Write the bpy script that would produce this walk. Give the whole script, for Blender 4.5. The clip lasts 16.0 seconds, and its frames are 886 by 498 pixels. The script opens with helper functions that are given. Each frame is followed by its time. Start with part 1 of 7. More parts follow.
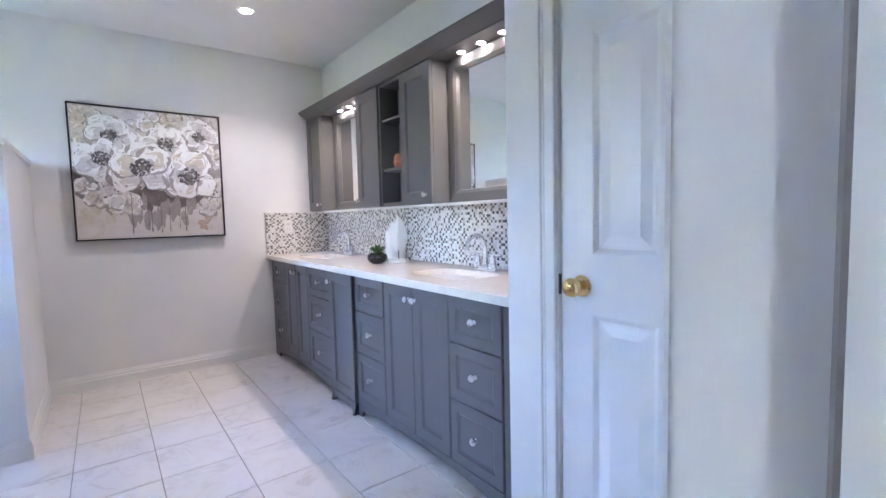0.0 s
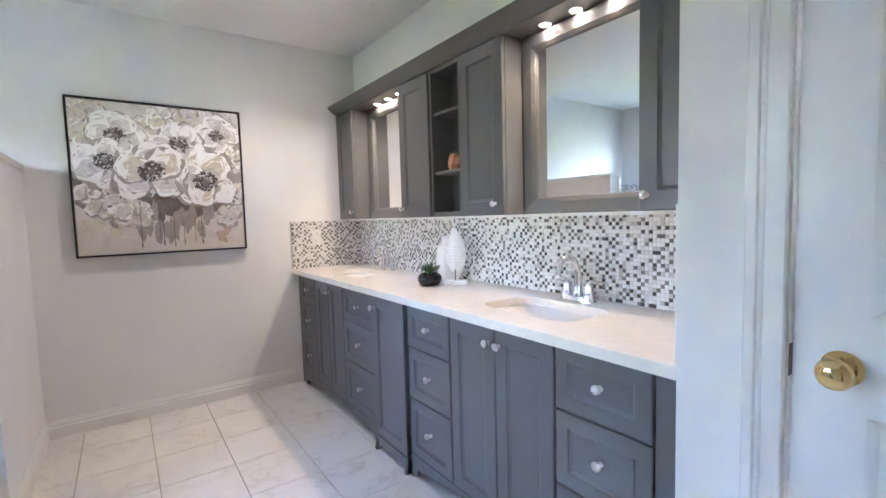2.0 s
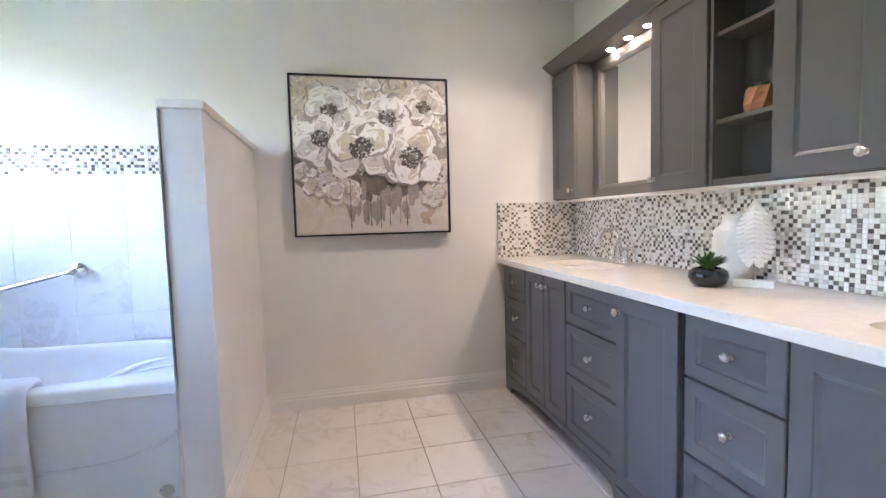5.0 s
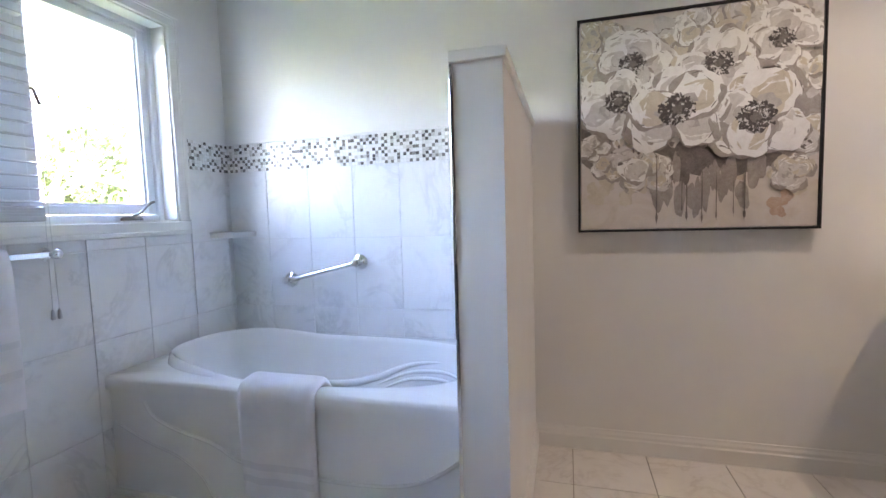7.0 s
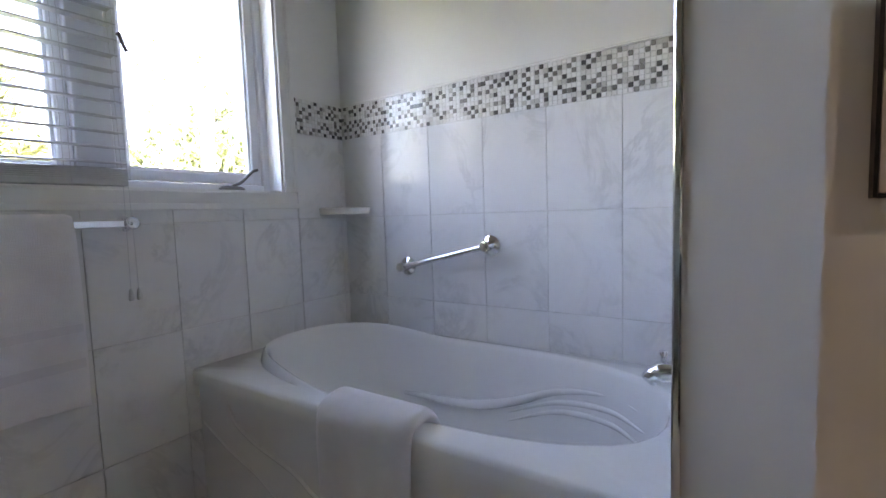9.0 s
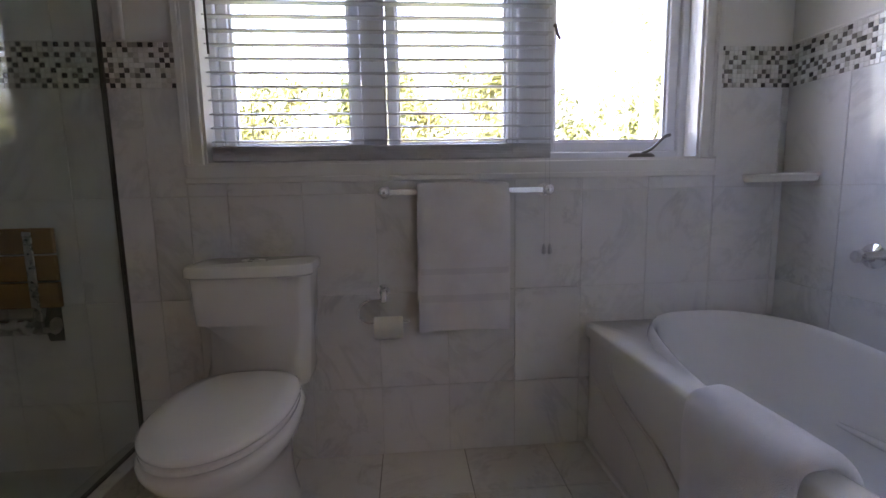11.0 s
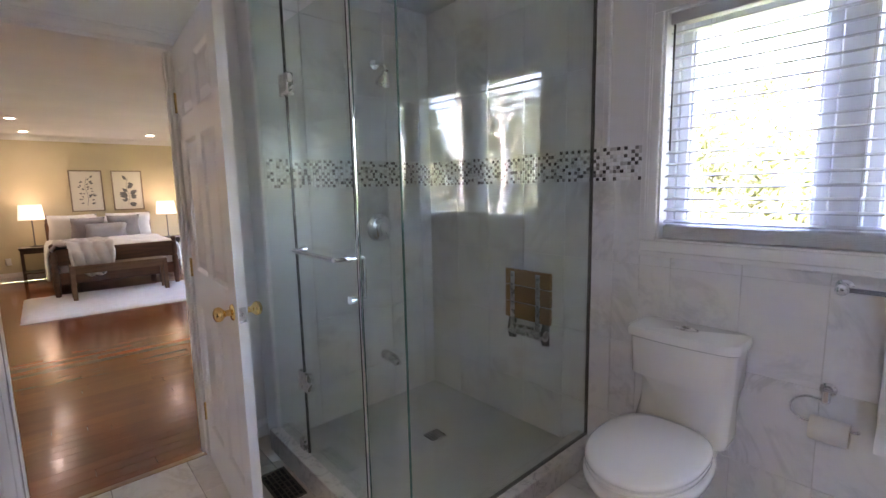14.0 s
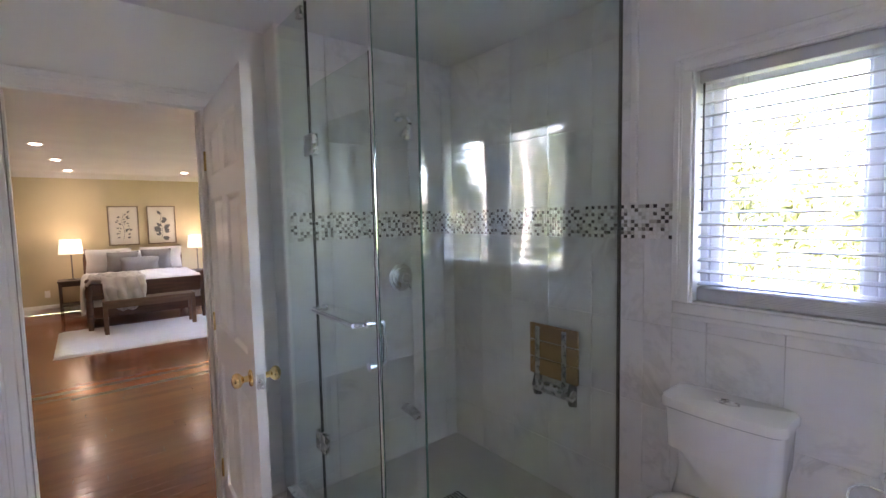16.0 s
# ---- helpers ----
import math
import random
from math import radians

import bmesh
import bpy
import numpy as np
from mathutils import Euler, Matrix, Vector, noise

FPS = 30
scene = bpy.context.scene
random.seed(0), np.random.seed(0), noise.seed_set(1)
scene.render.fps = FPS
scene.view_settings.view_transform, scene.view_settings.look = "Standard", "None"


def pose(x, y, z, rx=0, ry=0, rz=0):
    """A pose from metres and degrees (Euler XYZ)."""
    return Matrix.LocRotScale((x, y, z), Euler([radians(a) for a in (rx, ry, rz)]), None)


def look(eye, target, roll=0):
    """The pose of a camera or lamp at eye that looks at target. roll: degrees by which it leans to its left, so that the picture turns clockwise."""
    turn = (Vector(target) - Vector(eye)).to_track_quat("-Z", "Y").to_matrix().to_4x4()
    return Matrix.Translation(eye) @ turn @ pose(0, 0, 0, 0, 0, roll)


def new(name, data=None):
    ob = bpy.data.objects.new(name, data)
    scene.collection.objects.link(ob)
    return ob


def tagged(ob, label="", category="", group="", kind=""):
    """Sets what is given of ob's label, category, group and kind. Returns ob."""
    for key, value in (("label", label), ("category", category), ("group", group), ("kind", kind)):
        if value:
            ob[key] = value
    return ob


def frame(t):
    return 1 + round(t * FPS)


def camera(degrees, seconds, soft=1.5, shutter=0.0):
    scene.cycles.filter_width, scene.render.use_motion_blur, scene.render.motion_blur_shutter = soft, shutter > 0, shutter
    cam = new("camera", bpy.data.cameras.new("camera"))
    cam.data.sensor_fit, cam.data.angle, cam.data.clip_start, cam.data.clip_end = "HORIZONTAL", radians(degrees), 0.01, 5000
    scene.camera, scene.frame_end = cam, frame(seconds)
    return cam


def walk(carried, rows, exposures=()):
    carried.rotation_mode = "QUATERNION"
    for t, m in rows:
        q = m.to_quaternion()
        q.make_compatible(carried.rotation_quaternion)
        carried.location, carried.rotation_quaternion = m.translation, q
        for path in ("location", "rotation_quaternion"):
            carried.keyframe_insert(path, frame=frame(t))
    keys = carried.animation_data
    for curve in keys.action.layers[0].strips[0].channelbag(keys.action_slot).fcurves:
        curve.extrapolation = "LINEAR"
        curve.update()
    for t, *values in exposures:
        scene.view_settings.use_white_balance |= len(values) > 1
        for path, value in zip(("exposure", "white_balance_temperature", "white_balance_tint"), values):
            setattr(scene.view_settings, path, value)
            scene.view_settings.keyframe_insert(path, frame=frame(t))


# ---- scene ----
# ---- camera ----
cam = camera(89.3, 16.0)
PATH = [
    (0, (0.142, 0.372, 1.120), (1.348, 1.967, 0.980), -1.4),
    (0.5, (0.179, 0.520, 1.152), (1.339, 2.143, 1.008), -1.5),
    (1, (0.187, 0.63, 1.171), (1.341, 2.258, 1.035), -1.6),
    (1.5, (0.194, 0.776, 1.191), (1.355, 2.398, 1.049), -1.5),
    (2, (0.213, 0.926, 1.2), (1.373, 2.548, 1.056), -1.6),
    (2.5, (0.225, 0.999, 1.195), (1.39, 2.619, 1.055), -1.6),
    (3, (0.244, 1.092, 1.16), (1.401, 2.717, 1.019), -1.5),
    (3.2, (0.254, 1.141, 1.147), (1.401, 2.773, 1.007), -1.6),
    (5.5, (0.258, 1.648, 1.093), (0.396, 3.639, 0.965), -1.6),
    (6, (0.175, 1.787, 1.077), (0.043, 3.779, 0.962), -1.7),
    (6.5, (0.053, 1.965, 1.081), (-0.293, 3.931, 0.949), -1.7),
    (7, (-0.049, 2.106, 1.117), (-0.586, 4.027, 0.966), -1.7),
    (7.5, (-0.108, 2.259, 1.106), (-0.79, 4.132, 0.947), -1.6),
    (8, (-0.178, 2.422, 1.072), (-1.003, 4.237, 0.914), -1.7),
    (10.5, (-0.32, 2.789, 0.988), (-2.131, 3.611, 0.775), -1.3),
    (11, (-0.224, 2.768, 1.02), (-2.202, 2.925, 0.763), -1.1),
    (11.5, (-0.111, 2.718, 1.063), (-2.047, 2.319, 0.759), -1.3),
    (12, (-0.034, 2.698, 1.084), (-1.821, 1.842, 0.813), -1.2),
    (12.5, (-0.022, 2.75, 1.134), (-1.609, 1.56, 0.883), -1.1),
    (13, (0.001, 2.8, 1.216), (-1.444, 1.441, 0.96), -1.3),
    (13.5, (0.043, 2.848, 1.293), (-1.324, 1.411, 1.03), -1.2),
    (14, (0.07, 2.891, 1.368), (-1.247, 1.41, 1.099), -1.2),
    (14.5, (0.078, 2.889, 1.415), (-1.209, 1.377, 1.172), -1.2),
    (15, (0.084, 2.893, 1.452), (-1.184, 1.36, 1.253), -1.1),
    (15.5, (0.067, 2.888, 1.485), (-1.189, 1.34, 1.314), -1.2),
    (16, (0.028, 2.855, 1.502), (-1.22, 1.298, 1.355), -1.2),
]
EXPOSURES = [(0, 7.45, 5600, 26), (2.5, 7.42, 6250, 21), (5.4, 7.38, 6550, 24), (6, 7.25, 6650, 24), (8, 6.38, 7250, 27), (10.3, 5.45, 8300, 31), (11, 5.48, 8100, 35), (12.5, 6.2, 7500, 36), (14.5, 6.9, 7050, 36), (16, 6.9, 6950, 36)]
walk(cam, [(t, look(eye, target, roll)) for t, eye, target, roll in PATH], EXPOSURES)

# ---- plan, in metres ----
NORTH, WEST, EAST, SOUTH, TOP = 4.24, -1.89, 1.767, 0.42, 2.458
CLOSET_X, CLOSET_Y = 1.213, 1.43
WIN_S, WIN_N, WIN_B, WIN_T = 2.07, 3.885, 1.125, 2.055
DOOR_W, DOOR_E, DOOR_H = -0.46, 0.262, 2.045
STUB_W, STUB_E, STUB_S, STUB_H = -0.335, -0.205, 3.275, 1.54
TUB_S, TUB_RIM = 3.455, 0.502
GLASS_X, GLASS_Y, SHOWER_S = -0.77, 1.765, 0.575
BAND_B, BAND_T = 1.385, 1.535
COUNTER_X, COUNTER_Z, FACE_X = 1.217, 0.847, 1.25
BED_N, BED_S, BED_W, BED_E, BED_TOP = 0.30, -7.1, -4.2, 1.5, 2.36

# ---- world, sun and lamps ----
world = bpy.data.worlds.new("sky")
scene.world = world
world.use_nodes = True
wn = world.node_tree.nodes
sky = wn.new("ShaderNodeTexSky")
sky.sky_type = 'NISHITA'
sky.sun_disc = False
sky.dust_density = 2.0
sky.sun_elevation = radians(42)
sky.sun_rotation = radians(77)
wn["Background"].inputs["Strength"].default_value = 0.15
world.node_tree.links.new(sky.outputs["Color"], wn["Background"].inputs["Color"])

sun = new("sun", bpy.data.lights.new("sun", 'SUN'))
sun.data.energy, sun.data.angle, sun.data.color = 3.0, radians(0.5), (1.0, 0.95, 0.88)
sun.matrix_world = look((0, 0, 10), (-8.66, -2.0, 2))


def area_lamp(name, m, sx, sy, watts, colour):
    """A rectangular lamp, standing in for the sky's light in an opening."""
    ob = new(name, bpy.data.lights.new(name, 'AREA'))
    ob.data.shape, ob.data.size, ob.data.size_y = 'RECTANGLE', sx, sy
    ob.data.energy, ob.data.color = watts, colour
    ob.matrix_world = m
    return ob


def point_lamp(name, at, watts, colour, radius):
    ob = new(name, bpy.data.lights.new(name, 'POINT'))
    ob.data.energy, ob.data.color, ob.data.shadow_soft_size = watts, colour, radius
    ob.location = at
    return ob


def spot_lamp(name, at, watts, colour, degrees, radius=0.03):
    ob = new(name, bpy.data.lights.new(name, 'SPOT'))
    ob.data.energy, ob.data.color, ob.data.shadow_soft_size = watts, colour, radius
    ob.data.spot_size, ob.data.spot_blend = radians(degrees), 0.6
    ob.location = at
    return ob


WARM = (1.0, 0.78, 0.52)
PUCK_WATTS, DOWN_WATTS, BED_LAMP_WATTS, BED_DOWN_WATTS = 0.06, 0.22, 0.038, 0.068

# ---- materials ----
def shader(name, base, rough=0.5, metal=0.0):
    m = bpy.data.materials.new(name)
    m.use_nodes = True
    b = m.node_tree.nodes["Principled BSDF"]
    b.inputs["Base Color"].default_value = (*base, 1)
    b.inputs["Roughness"].default_value = rough
    b.inputs["Metallic"].default_value = metal
    return m, m.node_tree, b


def coords(nt, scale=(1, 1, 1), turn=(0, 0, 0)):
    c = nt.nodes.new("ShaderNodeTexCoord")
    g = nt.nodes.new("ShaderNodeNewGeometry")
    mp = nt.nodes.new("ShaderNodeMapping")
    mp.inputs["Scale"].default_value = scale
    mp.inputs["Rotation"].default_value = turn
    nt.links.new(g.outputs["Position"], mp.inputs["Vector"])
    return mp.outputs["Vector"]


def noise_tex(nt, vec, scale, detail=3.0, rough=0.55, distort=0.0):
    n = nt.nodes.new("ShaderNodeTexNoise")
    n.inputs["Scale"].default_value, n.inputs["Detail"].default_value = scale, detail
    n.inputs["Roughness"].default_value, n.inputs["Distortion"].default_value = rough, distort
    nt.links.new(vec, n.inputs["Vector"])
    return n.outputs["Fac"]


def ramp(nt, fac, stops):
    r = nt.nodes.new("ShaderNodeValToRGB")
    while len(r.color_ramp.elements) < len(stops):
        r.color_ramp.elements.new(0.5)
    for e, (p, c) in zip(r.color_ramp.elements, stops):
        e.position, e.color = p, (*c, 1)
    nt.links.new(fac, r.inputs["Fac"])
    return r.outputs["Color"]


def mix(nt, fac, a, b, kind='MIX'):
    """Mix of two colours; fac, a and b are sockets or values."""
    n = nt.nodes.new("ShaderNodeMix")
    n.data_type, n.blend_type = 'RGBA', kind
    for sock, v in ((n.inputs[0], fac), (n.inputs[6], a), (n.inputs[7], b)):
        if isinstance(v, bpy.types.NodeSocket):
            nt.links.new(v, sock)
        elif isinstance(v, tuple):
            sock.default_value = (*v, 1)
        else:
            sock.default_value = v
    return n.outputs[2]


def bump(nt, b, height, strength=0.2, distance=0.002):
    n = nt.nodes.new("ShaderNodeBump")
    n.inputs["Strength"].default_value, n.inputs["Distance"].default_value = strength, distance
    nt.links.new(height, n.inputs["Height"])
    nt.links.new(n.outputs["Normal"], b.inputs["Normal"])


def rough_from(nt, b, fac, low, high):
    r = nt.nodes.new("ShaderNodeMapRange")
    r.inputs["To Min"].default_value, r.inputs["To Max"].default_value = low, high
    nt.links.new(fac, r.inputs["Value"])
    nt.links.new(r.outputs["Result"], b.inputs["Roughness"])


def painted(name, base, rough=0.5, vary=0.04, grain=60.0, relief=0.08):
    """Rolled or sprayed paint: faint cloudiness and a fine roller grain."""
    m, nt, b = shader(name, base, rough)
    v = coords(nt)
    big = noise_tex(nt, v, 1.7, 4)
    fine = noise_tex(nt, v, grain, 3)
    dark = tuple(c * (1 - vary) for c in base)
    light = tuple(min(1, c * (1 + vary)) for c in base)
    nt.links.new(ramp(nt, big, [(0.3, dark), (0.7, light)]), b.inputs["Base Color"])
    rough_from(nt, b, big, rough - 0.06, rough + 0.06)
    bump(nt, b, fine, relief, 0.001)
    return m


def metal(name, base, rough=0.12):
    m, nt, b = shader(name, base, rough, 1.0)
    f = noise_tex(nt, coords(nt), 35, 3)
    rough_from(nt, b, f, rough * 0.6, rough * 1.6)
    return m


def marble(name, base, vein, rough=0.12, scale=1.0, amount=0.6, per_piece=True):
    """Polished white marble-look porcelain: soft clouds and thin grey veins."""
    m, nt, b = shader(name, base, rough)
    v = coords(nt, (scale, scale, scale), (0.3, 0.5, 0.7))
    if per_piece:
        info = nt.nodes.new("ShaderNodeObjectInfo")
        add = nt.nodes.new("ShaderNodeVectorMath")
        add.operation = 'MULTIPLY_ADD'
        add.inputs[1].default_value = (9.0, 7.0, 5.0)
        nt.links.new(info.outputs["Random"], add.inputs[0])
        nt.links.new(v, add.inputs[2])
        v = add.outputs[0]
    cloud = noise_tex(nt, v, 2.2, 5, 0.6, 0.6)
    veins = noise_tex(nt, v, 1.9, 6, 0.62, 1.6)
    thin = ramp(nt, veins, [(0.455, (0, 0, 0)), (0.497, (1, 1, 1)), (0.505, (1, 1, 1)), (0.55, (0, 0, 0))])
    mask = ramp(nt, cloud, [(0.42, (0, 0, 0)), (0.68, (1, 1, 1))])
    k = mix(nt, 1.0, thin, mask, 'MULTIPLY')
    k2 = mix(nt, 1.0, k, (amount, amount, amount), 'MULTIPLY')
    tint = ramp(nt, cloud, [(0.3, base), (0.75, tuple(c * 0.9 for c in base))])
    nt.links.new(mix(nt, k2, tint, vein), b.inputs["Base Color"])
    rough_from(nt, b, cloud, rough * 0.7, rough * 1.5)
    return m


def cloth(name, base, relief=0.6, scale=350.0):
    m, nt, b = shader(name, base, 0.95)
    v = coords(nt)
    fine = noise_tex(nt, v, scale, 2)
    big = noise_tex(nt, v, 9, 4)
    nt.links.new(ramp(nt, big, [(0.3, tuple(c * 0.9 for c in base)), (0.7, base)]), b.inputs["Base Color"])
    bump(nt, b, fine, relief, 0.003)
    b.inputs["Sheen Weight"].default_value = 0.25
    return m


def wood(name, dark, light, rough=0.35, along='y', scale=1.0, per_piece=False, coat=0.0):
    m, nt, b = shader(name, light, rough)
    s = {'x': (1.2, 14, 14), 'y': (14, 1.2, 14), 'z': (14, 14, 1.2)}[along]
    v = coords(nt, tuple(c * scale for c in s))
    if per_piece:
        info = nt.nodes.new("ShaderNodeObjectInfo")
        add = nt.nodes.new("ShaderNodeVectorMath")
        add.operation = 'MULTIPLY_ADD'
        add.inputs[1].default_value = (19.0, 17.0, 15.0)
        nt.links.new(info.outputs["Random"], add.inputs[0])
        nt.links.new(v, add.inputs[2])
        v = add.outputs[0]
    g = noise_tex(nt, v, 2.0, 6, 0.6, 0.8)
    col = ramp(nt, g, [(0.25, dark), (0.75, light)])
    if per_piece:
        col = mix(nt, 0.55, col, mix(nt, info.outputs["Random"], dark, light))
    nt.links.new(col, b.inputs["Base Color"])
    rough_from(nt, b, g, rough * 0.8, rough * 1.25)
    bump(nt, b, g, 0.08, 0.001)
    b.inputs["Coat Weight"].default_value = coat
    b.inputs["Coat Roughness"].default_value = 0.08
    return m


def pick_tile(name, stops, rough=0.12, source="object"):
    """Glass and stone mosaic chips whose shade is drawn piece by piece."""
    m, nt, b = shader(name, stops[0][1], rough)
    if source == "object":
        r = nt.nodes.new("ShaderNodeObjectInfo").outputs["Random"]
    else:
        r = nt.nodes.new("ShaderNodeNewGeometry").outputs["Random Per Island"]
    c = nt.nodes.new("ShaderNodeValToRGB")
    c.color_ramp.interpolation = 'CONSTANT'
    while len(c.color_ramp.elements) < len(stops):
        c.color_ramp.elements.new(0.5)
    for e, (p, col) in zip(c.color_ramp.elements, stops):
        e.position, e.color = p, (*col, 1)
    nt.links.new(r, c.inputs["Fac"])
    cloud = noise_tex(nt, coords(nt), 90, 4)
    nt.links.new(mix(nt, 0.22, c.outputs["Color"], ramp(nt, cloud, [(0.3, (0.25, 0.24, 0.23)), (0.7, (0.9, 0.9, 0.88))]), 'SOFT_LIGHT'), b.inputs["Base Color"])
    return m


def glass_pane(name, tint=(0.93, 0.97, 0.95), rough=0.0, ior=1.5):
    """Thin clear glass: light goes straight through, and the surface mirrors by Fresnel's law."""
    m, nt, b = shader(name, tint, rough)
    clear = nt.nodes.new("ShaderNodeBsdfTransparent")
    clear.inputs["Color"].default_value = (*tint, 1)
    gloss = nt.nodes.new("ShaderNodeBsdfGlossy")
    gloss.inputs["Roughness"].default_value = rough
    edge = nt.nodes.new("ShaderNodeLayerWeight")
    edge.inputs["Blend"].default_value = 0.5
    power = nt.nodes.new("ShaderNodeMath")
    power.operation = 'POWER'
    power.inputs[1].default_value = 5.0
    nt.links.new(edge.outputs["Facing"], power.inputs[0])
    fres = nt.nodes.new("ShaderNodeMapRange")
    f0 = ((ior - 1) / (ior + 1)) ** 2
    fres.inputs["To Min"].default_value = f0
    nt.links.new(power.outputs["Value"], fres.inputs["Value"])
    both = nt.nodes.new("ShaderNodeMixShader")
    nt.links.new(fres.outputs["Result"], both.inputs["Fac"])
    nt.links.new(clear.outputs["BSDF"], both.inputs[1])
    nt.links.new(gloss.outputs["BSDF"], both.inputs[2])
    nt.links.new(both.outputs["Shader"], nt.nodes["Material Output"].inputs["Surface"])
    return m


def glowing(name, colour, strength):
    m, nt, b = shader(name, (0.9, 0.9, 0.9), 0.6)
    b.inputs["Emission Color"].default_value = (*colour, 1)
    b.inputs["Emission Strength"].default_value = strength
    return m


WALL = painted("wall_paint", (0.80, 0.795, 0.78), 0.75)
WALL.node_tree.nodes["Principled BSDF"].inputs["Specular IOR Level"].default_value = 0.2
CEIL = painted("ceiling_paint", (0.82, 0.82, 0.82), 0.7)
TRIM = painted("trim_paint", (0.80, 0.795, 0.78), 0.32, 0.02, 25, 0.04)
DOOR_WHITE = painted("door_paint", (0.80, 0.80, 0.80), 0.3, 0.02, 30, 0.06)
CABINET = painted("cabinet_grey_paint", (0.105, 0.106, 0.108), 0.38, 0.05, 45, 0.05)
# darker cabinet grey for the shelf back, mirror backings and toe kick
CABINET_DARK = painted("cabinet_dark_grey", (0.075, 0.075, 0.077), 0.5, 0.05, 45, 0.05)
QUARTZ = marble("quartz_top", (0.84, 0.80, 0.745), (0.74, 0.70, 0.64), 0.05, 14.0, 0.10, False)
FLOOR_TILE = marble("floor_tile", (0.78, 0.76, 0.73), (0.50, 0.46, 0.42), 0.16, 1.6, 0.55)
WALL_TILE = marble("wall_tile", (0.82, 0.82, 0.82), (0.50, 0.50, 0.50), 0.05, 1.2, 0.55)
WALL_TILE.node_tree.nodes["Principled BSDF"].inputs["Specular IOR Level"].default_value = 0.16
CURB_STONE = marble("curb_marble", (0.66, 0.65, 0.63), (0.30, 0.30, 0.30), 0.15, 6.0, 0.8, False)
GROUT = painted("grout", (0.72, 0.71, 0.69), 0.9, 0.06, 200, 0.2)
FLOOR_GROUT = painted("floor_grout", (0.34, 0.31, 0.27), 0.9, 0.08, 200, 0.2)
LIGHT_CHIPS = [(0.0, (0.82, 0.81, 0.79)), (0.38, (0.74, 0.73, 0.70)), (0.56, (0.86, 0.86, 0.85)), (0.86, (0.58, 0.565, 0.53))]
DARK_CHIPS = [(0.0, (0.20, 0.188, 0.178)), (0.4, (0.11, 0.104, 0.10)), (0.75, (0.28, 0.265, 0.25))]
MOSAIC, MOSAIC_DARK = pick_tile("mosaic_chip", LIGHT_CHIPS), pick_tile("mosaic_dark_chip", DARK_CHIPS)
MOSAIC_FAR, MOSAIC_DARK_FAR = pick_tile("mosaic_chip_joined", LIGHT_CHIPS, 0.12, "island"), pick_tile("mosaic_dark_chip_joined", DARK_CHIPS, 0.12, "island")
ACRYLIC = painted("bath_acrylic", (0.86, 0.86, 0.86), 0.14, 0.01, 20, 0.01)
CERAMIC = painted("toilet_ceramic", (0.82, 0.81, 0.79), 0.09, 0.01, 20, 0.01)
CHROME = metal("chrome", (0.80, 0.81, 0.83), 0.07)
NICKEL = metal("brushed_nickel", (0.62, 0.61, 0.60), 0.25)
BRASS = metal("polished_brass", (0.83, 0.60, 0.27), 0.12)
DARK_STEEL = metal("dark_steel", (0.18, 0.17, 0.16), 0.35)
MIRROR = metal("mirror_silver", (0.93, 0.94, 0.94), 0.0)
for n in MIRROR.node_tree.nodes:
    if n.type == 'MAP_RANGE':
        n.inputs["To Min"].default_value = n.inputs["To Max"].default_value = 0.005
TOWEL = cloth("white_terry", (0.90, 0.88, 0.91), 0.9, 420)
GLASS = glass_pane("shower_glass", (0.925, 0.97, 0.95))
GLASS_EDGE = painted("glass_edge_green", (0.10, 0.22, 0.19), 0.12, 0.1)
# grey tint put into the panes to dim the bright outdoors
WINDOW_GLASS = glass_pane("window_glass", (0.72, 0.735, 0.74))
VINYL = painted("window_vinyl", (0.78, 0.80, 0.83), 0.35, 0.02, 20, 0.02)
BLACK = painted("black_paint", (0.012, 0.012, 0.013), 0.3, 0.1)

# ---- building helpers ----
def add_box(bm, x0, x1, y0, y1, z0, z1, bevel=0.0, segs=1):
    """A box between the given faces, its edges rounded by bevel."""
    r = bmesh.ops.create_cube(bm, size=1.0)
    vs = r["verts"]
    for v in vs:
        v.co = Vector((x0 if v.co.x < 0 else x1, y0 if v.co.y < 0 else y1, z0 if v.co.z < 0 else z1))
    if bevel > 0:
        es = list({e for v in vs for e in v.link_edges})
        bmesh.ops.bevel(bm, geom=es, offset=bevel, segments=segs, affect='EDGES', profile=0.5)
    return bm


def box(x0, x1, y0, y1, z0, z1, bevel=0.0, segs=1):
    return add_box(bmesh.new(), x0, x1, y0, y1, z0, z1, bevel, segs)


def add_lathe(bm, profile, m=None, seg=24):
    """A turned shape: (radius, height) pairs about z, then moved by m."""
    m = m or Matrix()
    rings = []
    for r, z in profile:
        if r < 1e-6:
            rings.append([bm.verts.new(m @ Vector((0, 0, z)))])
        else:
            rings.append([bm.verts.new(m @ Vector((r * math.cos(a), r * math.sin(a), z))) for a in (2 * math.pi * i / seg for i in range(seg))])
    for a, b in zip(rings, rings[1:]):
        if len(a) == 1 and len(b) == 1:
            continue
        for i in range(seg):
            j = (i + 1) % seg
            if len(a) == 1:
                bm.faces.new((a[0], b[j], b[i]))
            elif len(b) == 1:
                bm.faces.new((a[i], a[j], b[0]))
            else:
                bm.faces.new((a[i], a[j], b[j], b[i]))
    return bm


def lathe(profile, m=None, seg=24):
    return add_lathe(bmesh.new(), profile, m, seg)


